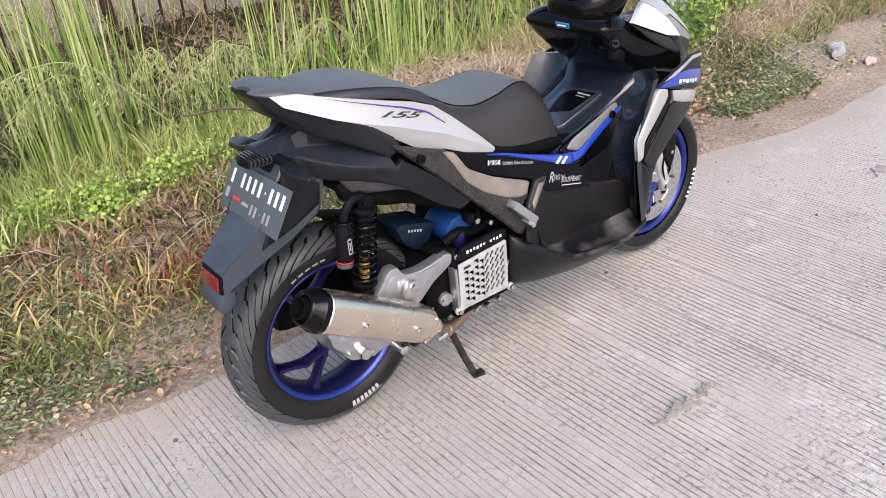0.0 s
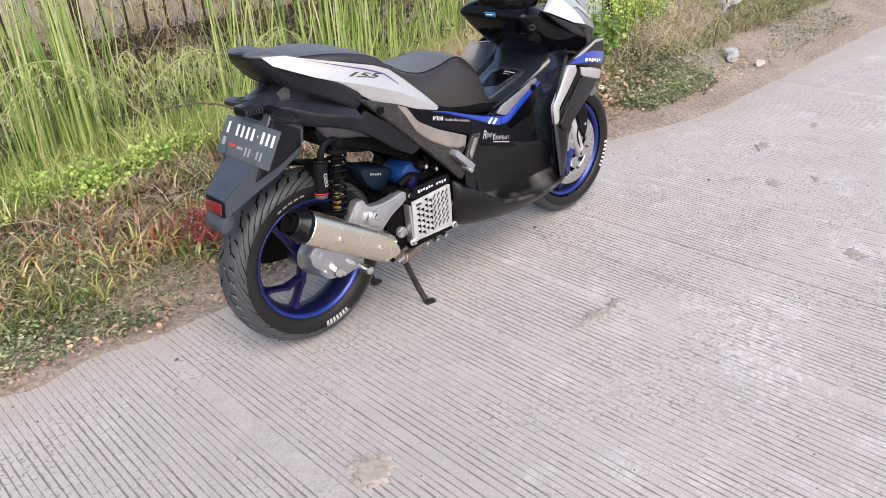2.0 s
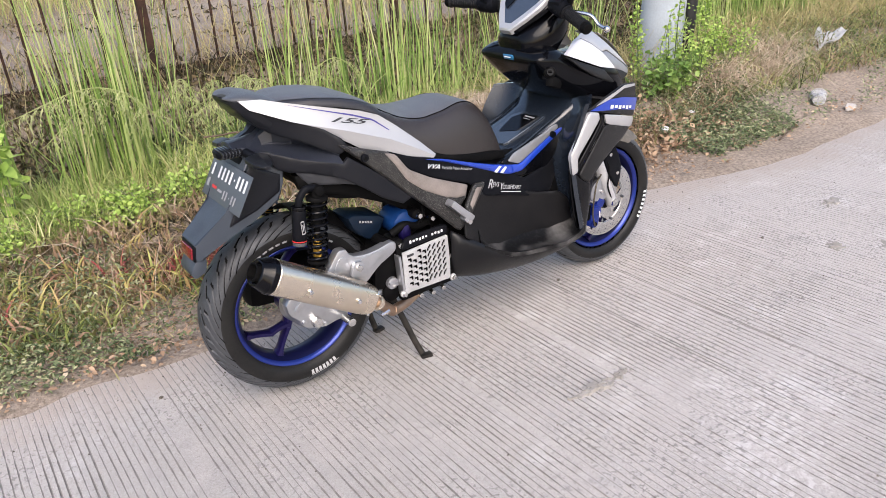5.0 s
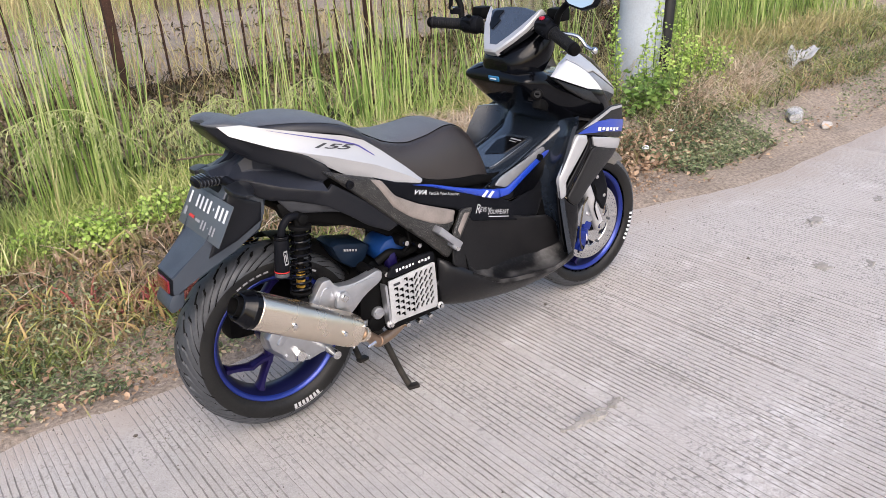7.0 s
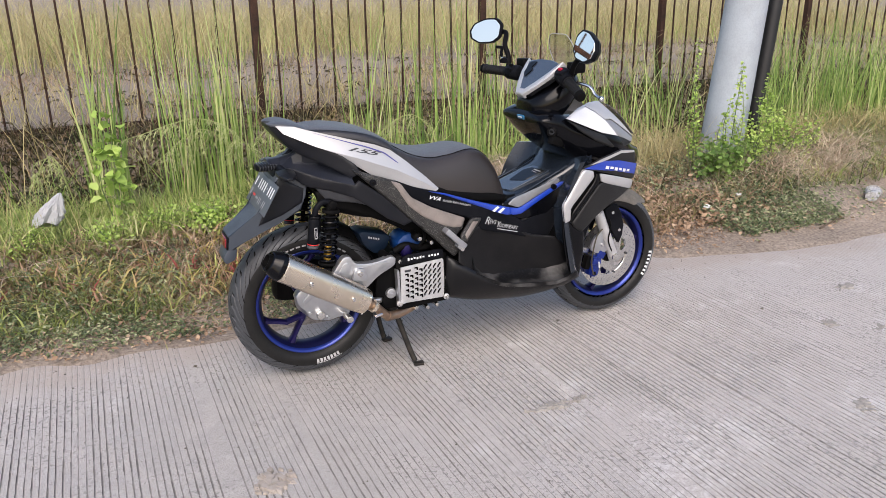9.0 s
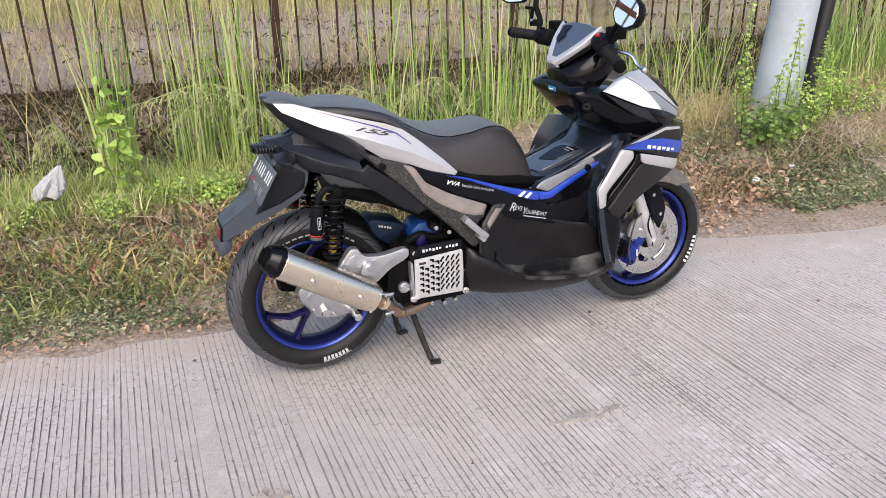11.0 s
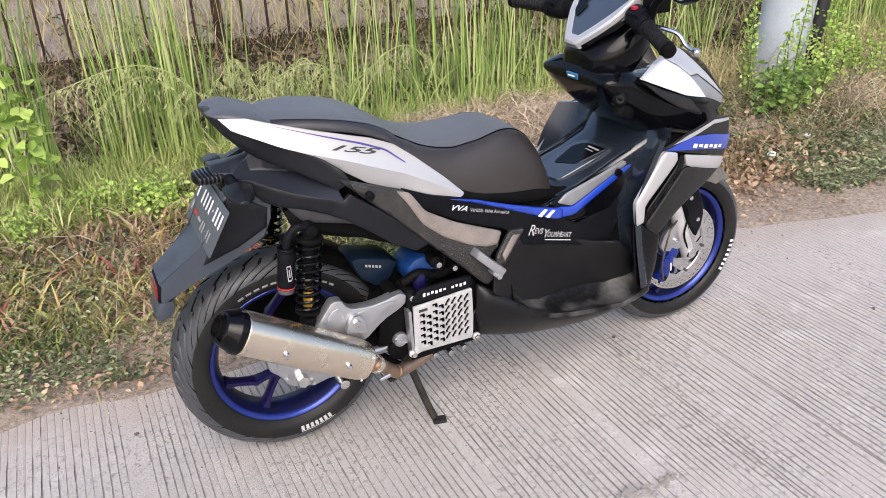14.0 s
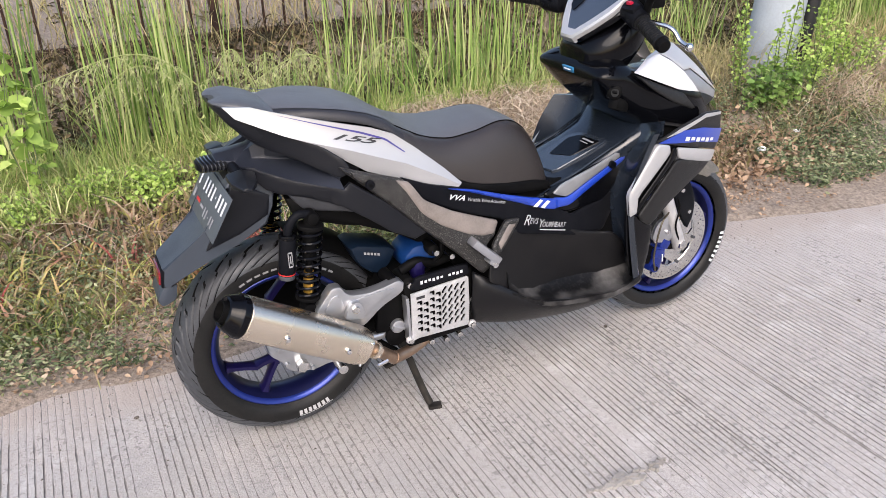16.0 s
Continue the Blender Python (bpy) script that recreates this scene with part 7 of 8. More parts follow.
L_OLIVE = leaf_material("olive_grass", ((0.0, (0.035, 0.042, 0.018)), (0.3, (0.11, 0.145, 0.045)), (0.55, (0.25, 0.30, 0.09)), (0.78, (0.44, 0.46, 0.16)), (0.95, (0.50, 0.39, 0.25))), scale=4.0, patch=0.45)
L_RED = leaf_material("reddened_grass", ((0.0, (0.12, 0.025, 0.025)), (0.5, (0.35, 0.085, 0.08)), (0.9, (0.50, 0.25, 0.18))))
L_TAWNY = leaf_material("tawny_grass", ((0.0, (0.08, 0.045, 0.025)), (0.2, (0.20, 0.22, 0.06)), (0.45, (0.42, 0.43, 0.13)), (0.65, (0.48, 0.36, 0.16)), (0.82, (0.38, 0.19, 0.13)), (0.95, (0.56, 0.45, 0.29))), scale=4.0, patch=0.4)
L_STRAW = leaf_material("straw", ((0.0, (0.24, 0.19, 0.085)), (0.4, (0.42, 0.35, 0.165)), (0.7, (0.54, 0.47, 0.25)), (0.95, (0.34, 0.33, 0.11))), 0.7)
L_FIELD = leaf_material("field_straw", ((0.0, (0.26, 0.21, 0.10)), (0.35, (0.40, 0.34, 0.17)), (0.65, (0.50, 0.44, 0.24)), (0.85, (0.42, 0.41, 0.17)), (1.0, (0.58, 0.52, 0.32))), 0.7, scale=0.9, patch=0.5)
L_PALE = leaf_material("pale_plume", ((0.0, (0.30, 0.36, 0.12)), (0.5, (0.42, 0.46, 0.2)), (0.9, (0.52, 0.52, 0.28))))
L_HAY = leaf_material("cut_straw", ((0.0, (0.24, 0.17, 0.115)), (0.4, (0.49, 0.38, 0.275)), (0.7, (0.63, 0.52, 0.39)), (0.95, (0.70, 0.61, 0.49))), 0.8)
L_WEED = leaf_material("weed_green", ((0.0, (0.045, 0.066, 0.032)), (0.4, (0.14, 0.185, 0.09)), (0.7, (0.28, 0.32, 0.165)), (0.92, (0.46, 0.46, 0.28))), sub=0.3)
L_LIME = leaf_material("fresh_green", ((0.0, (0.16, 0.26, 0.04)), (0.5, (0.40, 0.56, 0.13)), (0.9, (0.58, 0.68, 0.22))), sub=0.35)
L_GREEN = leaf_material("broad_leaf_green", ((0.0, (0.07, 0.13, 0.03)), (0.5, (0.20, 0.33, 0.08)), (0.9, (0.34, 0.46, 0.14))), sub=0.3)
L_FERN = leaf_material("grey_green_frond", ((0.0, (0.05, 0.07, 0.03)), (0.5, (0.15, 0.20, 0.09)), (0.9, (0.30, 0.35, 0.18))))
L_DEAD = leaf_material("fallen_leaf", ((0.0, (0.20, 0.12, 0.075)), (0.4, (0.33, 0.22, 0.14)), (0.7, (0.45, 0.32, 0.215)), (0.95, (0.54, 0.45, 0.32))), 0.8, sub=0.1)
# dead brush colour; its near-black stops also hold the ditch and bank shade
L_DARK = leaf_material("dead_brush_and_shade", ((0.0, (0.022, 0.022, 0.012)), (0.45, (0.06, 0.052, 0.026)), (0.7, (0.14, 0.105, 0.055)), (0.92, (0.30, 0.225, 0.125))))


def blades(name, base, length, lean, width, mat, label, category, seed, droop=0.5, segs=4, wind=(0, 0)):
    """Many narrow curved blades in one mesh, from their feet, lengths and widths."""
    r = np.random.default_rng(seed)
    n = len(base)
    az_ = r.uniform(0, 2 * np.pi, n)
    dirn = np.stack([np.cos(az_), np.sin(az_)], 1) + np.array(wind)
    face = r.uniform(0, np.pi, n)
    across = np.stack([np.cos(face), np.sin(face), np.zeros(n)], 1)
    V = []
    for s in range(segs + 1):
        u = s / segs
        up_ = length * u * (1 - 0.25 * droop * lean * u)
        out_ = length * lean * (0.25 * u + 0.75 * u ** 2.2)
        c = base + np.stack([dirn[:, 0] * out_, dirn[:, 1] * out_, up_], 1)
        c[:, 2] -= droop * lean * length * u ** 3 * 0.6
        w = width * (1 - u ** 1.6) * (0.7 + 0.6 * min(u * 4, 1) * 0.5)
        if s < segs:
            V += [c - across * (w / 2)[:, None], c + across * (w / 2)[:, None]]
        else:
            V += [c]
    V = np.stack(V, 1)
    m = V.shape[1]
    local = [(2 * s, 2 * s + 1, 2 * s + 3, 2 * s + 2) for s in range(segs - 1)]
    off = (np.arange(n) * m)[:, None]
    quad_ids = (np.array(local)[None] + off[:, :, None]).reshape(-1, 4)
    tri_ids = (np.array([[2 * segs - 2, 2 * segs - 1, 2 * segs]])[None] + off[:, :, None]).reshape(-1, 3)
    me = bpy.data.meshes.new(name)
    me.vertices.add(n * m)
    me.vertices.foreach_set("co", V.reshape(-1).astype(np.float32))
    loops = np.concatenate([quad_ids.ravel(), tri_ids.ravel()]).astype(np.int32)
    starts = np.concatenate([np.arange(len(quad_ids)) * 4, len(quad_ids) * 4 + np.arange(len(tri_ids)) * 3]).astype(np.int32)
    me.loops.add(len(loops))
    me.loops.foreach_set("vertex_index", loops)
    me.polygons.add(len(starts))
    me.polygons.foreach_set("loop_start", starts)
    me.update(calc_edges=True)
    me.validate()
    me.shade_smooth()
    me.materials.append(mat)
    return tagged(new(name, me), label, category, kind="stuff")


def scatter(n, x0, x1, y0, y1, seed, keep=None, sink=0.01):
    r = np.random.default_rng(seed)
    x, y = r.uniform(x0, x1, n), r.uniform(y0, y1, n)
    if keep is not None:
        k = keep(x, y, r)
        x, y = x[k], y[k]
    return np.stack([x, y, ground_height(x, y) - sink], 1)


def leaves(name, centres, size, mat, label, category, seed, flat=0.5, kind="stuff", aspect=0.62):
    """Small pointed leaves, each folded along its midrib, at the given centres."""
    r = np.random.default_rng(seed)
    n = len(centres)
    outline = np.array([(0, -0.5, 0), (aspect / 2, -0.12, 0.12), (aspect * 0.38, 0.22, 0.10), (0, 0.5, -0.06), (-aspect * 0.38, 0.22, 0.10), (-aspect / 2, -0.12, 0.12), (0, 0.0, 0)])
    yaw = r.uniform(0, 2 * np.pi, n)
    tip = r.normal(0, flat, n)
    rol = r.normal(0, flat, n)
    s = size * r.uniform(0.6, 1.25, n)
    P = outline[None] * s[:, None, None]
    cy_, sy_ = np.cos(tip)[:, None], np.sin(tip)[:, None]
    y1_, z1_ = P[..., 1] * cy_ - P[..., 2] * sy_, P[..., 1] * sy_ + P[..., 2] * cy_
    cr, sr = np.cos(rol)[:, None], np.sin(rol)[:, None]
    x2_, z2_ = P[..., 0] * cr + z1_ * sr, -P[..., 0] * sr + z1_ * cr
    ca, sa = np.cos(yaw)[:, None], np.sin(yaw)[:, None]
    V = np.stack([x2_ * ca - y1_ * sa, x2_ * sa + y1_ * ca, z2_], -1) + centres[:, None]
    tri = np.array([(0, 1, 6), (1, 2, 6), (2, 3, 6), (3, 4, 6), (4, 5, 6), (5, 0, 6)])
    F = (tri[None] + (np.arange(n) * 7)[:, None, None]).reshape(-1, 3)
    me = bpy.data.meshes.new(name)
    me.vertices.add(n * 7)
    me.vertices.foreach_set("co", V.reshape(-1).astype(np.float32))
    me.loops.add(F.size)
    me.loops.foreach_set("vertex_index", F.ravel().astype(np.int32))
    me.polygons.add(len(F))
    me.polygons.foreach_set("loop_start", (np.arange(len(F)) * 3).astype(np.int32))
    me.update(calc_edges=True)
    me.validate()
    me.materials.append(mat)
    return tagged(new(name, me), label, category, kind=kind)


R = np.random.default_rng(99)


def fill(n, lo, hi):
    return R.uniform(lo, hi, n)


def tuft(spots, seed):
    """Feet of blades gathered round (x, y, radius, count) spots."""
    r = np.random.default_rng(seed)
    x = np.concatenate([cx + r.normal(0, rad, k) for cx, cy, rad, k in spots])
    y = np.concatenate([cy + r.normal(0, rad * 0.6, k) for cx, cy, rad, k in spots])
    return np.stack([x, y, ground_height(x, y) - 0.01], 1)


# short bright grass on the verge
b = scatter(25000, -3.2, 2.6, 1.25, 2.1, 41, lambda x, y, r: (wave(x, y, 51, 4) + r.normal(0, 0.5, len(x)) > -0.5) & (y > 1.40 + 0.14 * wave(x, 0 * x, 52, 3) + 0.42 * fade(0.9, 1.3, x)))
n = len(b)
blades("short_grass", b, fill(n, 0.07, 0.22) + 0.12 * fade(1.6, 1.95, b[:, 1]) * fill(n, 0.3, 1.0), fill(n, 0.15, 1.0), fill(n, 0.005, 0.010), L_LAWN, "short yellow-green verge grass", "grass", 61)
b = scatter(500, -3.2, 2.6, 1.3, 2.0, 141)
n = len(b)
blades("seed_stalks", b, fill(n, 0.2, 0.45), fill(n, 0.1, 0.6), fill(n, 0.002, 0.005), L_STRAW, "thin dry seed stalks over the verge", "grass", 161)
b = scatter(4200, -3.6, 0.3, 1.8, 2.3, 144)
n = len(b)
blades("short_grass", b, fill(n, 0.10, 0.30), fill(n, 0.2, 1.1), fill(n, 0.004, 0.009), L_LAWN, "longer fine yellow-green grass at the ditch edge", "grass", 164, droop=0.7)
# coarse dry brown grass in front of it
b = scatter(19000, -3.2, 2.5, 0.6, 1.66, 42, lambda x, y, r: (y > road_edge(x) + 0.29 + 0.09 * wave(x, 0 * x, 53, 5) + np.abs(r.normal(0, 0.06, len(x)))))
n = len(b)
blades("dry_grass", b, fill(n, 0.05, 0.15), fill(n, 0.2, 1.4), fill(n, 0.008, 0.018), L_BROWN, "coarse matted dry brown grass on the verge", "grass", 62, droop=0.7)
b = scatter(11500, -3.2, 1.9, 0.68, 1.66, 142, lambda x, y, r: wave(x, y, 152, 5) + 0.5 * wave(x, y, 153, 13) + r.normal(0, 0.2, len(x)) > 0.0)
n = len(b)
blades("dry_grass", b, fill(n, 0.06, 0.16), fill(n, 0.25, 1.3), fill(n, 0.007, 0.016), L_OLIVE, "olive-green tufts among the dry grass", "grass", 162, droop=0.6)
r_ = np.random.default_rng(147)
b = tuft([(x, 0.80 + 0.42 * u, 0.05, 34) for x, u in zip(r_.uniform(-1.9, -0.05, 24), r_.uniform(0, 1, 24))], 149)
n = len(b)
blades("dry_grass", b, fill(n, 0.08, 0.19), fill(n, 0.3, 1.2), fill(n, 0.008, 0.016), L_TAWNY, "tawny yellow and reddish tufts on the verge", "grass", 169, droop=0.6)
b = tuft([(-1.12, 1.02, 0.05, 10), (-0.75, 0.95, 0.06, 10), (-0.32, 0.98, 0.06, 14), (-0.12, 0.88, 0.05, 30), (-0.02, 0.86, 0.06, 90), (0.06, 0.80, 0.06, 150), (0.12, 0.90, 0.06, 160), (0.19, 0.84, 0.05, 90)], 145)
n = len(b)
blades("dry_grass", b, fill(n, 0.08, 0.18), fill(n, 0.3, 1.0), fill(n, 0.007, 0.014), L_RED, "reddened grass blades beside the rear wheel", "grass", 165, droop=0.6)
b = scatter(9500, 1.7, 6.5, 0.7, 2.3, 43, lambda x, y, r: (y > road_edge(x) + 0.30 + 0.25 * fade(3.0, 3.4, x) + 0.12 * wave(x, 0 * x, 54, 4)))
n = len(b)
blades("dry_grass", b, fill(n, 0.06, 0.26), fill(n, 0.5, 1.8), fill(n, 0.004, 0.010), L_BROWN, "coarse matted dry brown grass on the verge", "grass", 63, droop=0.8)
b = scatter(3000, 2.2, 6.8, 1.4, 2.2, 143)
n = len(b)
blades("dry_grass", b, fill(n, 0.2, 0.55), fill(n, 0.4, 1.4), fill(n, 0.003, 0.008), L_STRAW, "long bleached grass behind the pole", "grass", 163, droop=0.9)
# roots and dead blades along the low bank, near-black for its shadow band
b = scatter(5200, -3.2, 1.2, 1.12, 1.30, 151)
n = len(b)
blades("bank_tangle", b, fill(n, 0.03, 0.11), fill(n, 0.6, 2.0), fill(n, 0.004, 0.010), L_DARK, "roots and dead blades on the low bank, coloured for its shade", "weeds", 172, droop=0.8, segs=3)
b = scatter(150, -2.6, 0.9, 1.05, 1.32, 153)
b[:, 2] += 0.05
n = len(b)
blades("dry_grass", b, fill(n, 0.12, 0.34), fill(n, 1.5, 3.5), fill(n, 0.003, 0.006), L_HAY, "long bleached stalks lying over the bank", "grass", 173, droop=0.7, segs=5)
# the verge goes on behind the walk
b = scatter(9000, -7.0, -3.1, 1.3, 2.3, 351)
n = len(b)
blades("short_grass", b, fill(n, 0.08, 0.28), fill(n, 0.15, 1.0), fill(n, 0.006, 0.012), L_LAWN, "short yellow-green verge grass", "grass", 361)
b = scatter(7000, -7.0, -3.0, 0.72, 1.5, 352)
n = len(b)
blades("dry_grass", b, fill(n, 0.05, 0.16), fill(n, 0.2, 1.4), fill(n, 0.009, 0.019), L_BROWN, "coarse matted dry brown grass on the verge", "grass", 362, droop=0.7)
c = scatter(6000, -7.0, -2.9, 0.5, 0.95, 353)
c[:, 2] += 0.02
leaves("creeping_weed", c, 0.028, L_WEED, "low creeping green weeds at the road edge", "weeds", 363, aspect=0.42)
b = tuft([(-3.4 - 0.45 * k, 2.0 + 0.12 * (k % 3), 0.12, 46) for k in range(8)], 354)
n = len(b)
blades("tall_reeds", b, fill(n, 0.6, 1.4), fill(n, 0.02, 0.2), fill(n, 0.008, 0.016), L_REED, "tall upright green reeds along the ditch", "reeds", 364, segs=5)
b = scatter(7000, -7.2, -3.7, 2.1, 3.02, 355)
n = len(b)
blades("ditch_tangle", b, fill(n, 0.08, 0.30), fill(n, 0.4, 1.6), fill(n, 0.005, 0.012), L_DARK, "tangled growth in the ditch, darkened for its shade", "weeds", 365, droop=0.8, segs=3)
# tall green reeds standing in tufts along the ditch
b = tuft([(-0.64, 1.98, 0.03, 22), (-0.52, 2.05, 0.03, 20), (-0.17, 2.0, 0.045, 34), (-0.04, 2.07, 0.05, 42), (0.09, 2.02, 0.045, 44), (0.2, 2.1, 0.045, 26), (0.42, 2.3, 0.05, 8), (0.93, 2.05, 0.05, 18), (1.12, 2.1, 0.05, 20), (1.38, 2.15, 0.05, 18),
          (1.6, 2.05, 0.07, 32), (1.8, 2.1, 0.07, 34), (2.0, 2.15, 0.08, 30), (2.3, 2.2, 0.08, 30), (-1.45, 2.1, 0.06, 14), (-1.9, 2.0, 0.08, 40), (-2.4, 2.1, 0.1, 50), (-2.9, 2.0, 0.1, 50)], 44)
n = len(b)
blades("tall_reeds", b, fill(n, 0.6, 1.5), fill(n, 0.02, 0.17), fill(n, 0.007, 0.016), L_REED, "tall upright green reeds along the ditch", "reeds", 64, segs=6)
b = tuft([(2.55 + 0.22 * k, 2.1 + 0.1 * (k % 3), 0.12, 34) for k in range(6)] + [(4.3 + 0.25 * k, 2.0 + 0.12 * (k % 3), 0.16, 90) for k in range(13)], 45)
n = len(b)
blades("tall_reeds", b, fill(n, 0.55, 1.25), fill(n, 0.04, 0.4), fill(n, 0.006, 0.013), L_REED, "tall upright green reeds along the ditch", "reeds", 65, segs=6)
b = scatter(700, 0.5, 2.6, 1.8, 2.5, 46)
n = len(b)
blades("tall_reeds", b, fill(n, 0.25, 0.7), fill(n, 0.1, 0.7), fill(n, 0.005, 0.011), L_REED, "leaning green reeds along the ditch", "reeds", 66, segs=5)
b = scatter(420, -3.4, 0.5, 1.95, 2.5, 146)
n = len(b)
blades("tall_reeds", b, fill(n, 0.3, 0.75), fill(n, 0.1, 0.8), fill(n, 0.005, 0.010), L_REED, "leaning green reeds along the ditch", "reeds", 166, segs=5)
# straw stalks leaning in the ditch
b = scatter(520, -3.4, 6.5, 2.0, 3.02, 47)
n = len(b)
blades("straw_stalks", b, fill(n, 0.4, 1.3), fill(n, 0.2, 1.2), fill(n, 0.003, 0.007), L_STRAW, "leaning dry straw stalks", "grass", 67, segs=5)
b = scatter(8500, -3.8, 7.5, 2.3, 3.02, 148)
n = len(b)
blades("straw_stalks", b, fill(n, 0.08, 0.30), fill(n, 0.5, 1.8), fill(n, 0.003, 0.008), L_BROWN, "dry brown growth on the ditch bank", "grass", 168, droop=0.9, segs=3)
b = tuft([(0.35, 2.2, 0.08, 90), (0.55, 2.1, 0.08, 90), (0.75, 2.2, 0.08, 90), (0.95, 2.3, 0.08, 80), (-0.9, 2.2, 0.1, 70), (-0.35, 2.25, 0.08, 60), (1.3, 2.3, 0.1, 90), (-1.4, 2.25, 0.1, 70)], 147)
b[:, 2] += np.random.default_rng(6).uniform(0, 0.22, len(b))
n = len(b)
blades("fern_fronds", b, fill(n, 0.15, 0.42), fill(n, 0.5, 1.5), fill(n, 0.005, 0.010), L_FERN, "grey-green drooping fronds in the ditch", "fern", 167, droop=0.9, segs=5)
# tangle below the rail, near-black to stand for the ditch's shade
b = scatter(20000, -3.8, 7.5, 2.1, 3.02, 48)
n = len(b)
blades("ditch_tangle", b, fill(n, 0.08, 0.30), fill(n, 0.4, 1.6), fill(n, 0.004, 0.011), L_DARK, "tangled growth in the ditch, darkened for its shade", "weeds", 68, droop=0.8, segs=3)
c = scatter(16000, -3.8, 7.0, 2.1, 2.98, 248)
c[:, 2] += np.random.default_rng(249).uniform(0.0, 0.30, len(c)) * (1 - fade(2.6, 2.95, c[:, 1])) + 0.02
leaves("ditch_brush", c, 0.055, L_DARK, "leafy brush filling the ditch, darkened for its shade", "weeds", 250, flat=0.9, aspect=0.35)
# dry field behind the fence
b = scatter(44000, -9, 26, 7.0, 16.0, 49, lambda x, y, r: (y > 7.6 + 0.5 * wave(x, 0 * x, 56, 1.1)) & (np.abs(x - 0.55 * (y - 3)) < 11))
n = len(b)
blades("field_grass", b, fill(n, 0.3, 1.3), fill(n, 0.2, 1.1), fill(n, 0.006, 0.015), L_FIELD, "tall dry straw-coloured field grass", "grass", 69, segs=3)
b = scatter(5200, -9, 24, 6.9, 13.0, 50)
n = len(b)
blades("field_grass", b, fill(n, 0.2, 0.9), fill(n, 0.2, 0.9), fill(n, 0.006, 0.014), L_LAWN, "green shoots in the dry field", "grass", 70, segs=3)
b = scatter(24000, -5, 14, 3.15, 7.6, 57, lambda x, y, r: wave(x, y, 57, 2.5) + 0.5 * wave(x, y, 58, 9) + r.normal(0, 0.25, len(x)) > 0.15)
n = len(b)
blades("field_grass", b, fill(n, 0.04, 0.24), fill(n, 0.3, 1.2), fill(n, 0.004, 0.010), L_BROWN, "sparse dry tufts on bare earth", "grass", 71, segs=3)
b = scatter(4200, -5, 14, 3.1, 5.2, 157)
n = len(b)
blades("field_grass", b, fill(n, 0.1, 0.5), fill(n, 0.2, 1.0), fill(n, 0.003, 0.008), L_STRAW, "dry stalks along the fence", "grass", 171, segs=4)
c = scatter(6500, -5, 13, 3.15, 7.5, 258, lambda x, y, r: wave(x, y, 259, 3) + r.normal(0, 0.3, len(x)) > 0.1)
c[:, 2] += 0.03
leaves("dry_brush", c, 0.07, L_DARK, "dead brush strewn over bare earth", "weeds", 260, flat=0.5, aspect=0.3)
# low weeds and fallen leaves along the margin
def low_weed(n, x0, x1, y0, y1, seed, lift):
    c = scatter(n, x0, x1, y0, y1, seed, lambda x, y, r: (y > road_edge(x) + 0.02 + np.abs(r.normal(0, 0.07, len(x)))) & (wave(x, y, seed + 1, 6) > -0.5))
    c[:, 2] += np.abs(np.random.default_rng(seed).normal(0, lift, len(c))) + 0.012
    return c


c = low_weed(33000, -3.0, 2.0, 0.42, 0.98, 81, 0.024)
leaves("creeping_weed", c, 0.021, L_WEED, "low creeping green weeds at the road edge", "weeds", 91, aspect=0.42)
c = low_weed(5000, 2.3, 5.6, 0.35, 1.2, 83, 0.04)
c = c[c[:, 1] > road_edge(c[:, 0]) + 0.12]
leaves("creeping_weed", c, 0.023, L_WEED, "low creeping green weeds at the road edge", "weeds", 92, aspect=0.42)
c = low_weed(6500, 2.5, 3.4, 0.38, 1.05, 187, 0.03)
c = c[c[:, 1] > road_edge(c[:, 0]) + 0.08 + 0.25 * fade(2.75, 2.45, c[:, 0])]
leaves("creeping_weed", c, 0.024, L_WEED, "thick low green weeds before the pole", "weeds", 189, aspect=0.42)
c = scatter(1900, 2.15, 3.1, 0.55, 1.15, 196, lambda x, y, r: wave(x, y, 197, 5) + r.normal(0, 0.4, len(x)) > 0.0)
c[:, 2] += 0.03 + np.random.default_rng(198).uniform(0, 0.04, len(c))
leaves("fallen_leaves", c, 0.032, L_DEAD, "pinkish dry leaves caught in the weeds", "leaves", 199, flat=0.6)
c = low_weed(7000, 3.4, 7.5, 0.75, 2.1, 191, 0.05)
leaves("creeping_weed", c, 0.026, L_WEED, "low green weeds along the verge", "weeds", 192, aspect=0.42)
b = scatter(5200, 3.3, 7.5, 0.72, 2.2, 193, lambda x, y, r: y > road_edge(x) + 0.34 + 0.1 * wave(x, 0 * x, 55, 4))
n = len(b)
blades("dry_grass", b, fill(n, 0.08, 0.30), fill(n, 0.4, 1.6), fill(n, 0.004, 0.009), L_OLIVE, "olive grass along the verge", "grass", 194, droop=0.8)
b = tuft([(3.35 + 0.17 * k, 0.95 + 0.09 * (k % 3), 0.08, 190) for k in range(6)], 195)
n = len(b)
blades("dry_grass", b, fill(n, 0.16, 0.42), fill(n, 0.6, 1.8), fill(n, 0.003, 0.007), L_HAY, "drooping tussocks of long brown dry grass", "grass", 196, droop=0.9, segs=5)
c = low_weed(4500, 2.3, 3.6, 0.85, 1.6, 87, 0.06)
leaves("creeping_weed", c, 0.026, L_WEED, "low green weeds among the dry grass", "weeds", 95, aspect=0.42)
c = low_weed(9000, -3.0, 0.6, 0.8, 1.25, 89, 0.05)
leaves("creeping_weed", c, 0.022, L_WEED, "low green weeds among the dry grass", "weeds", 96, aspect=0.42)
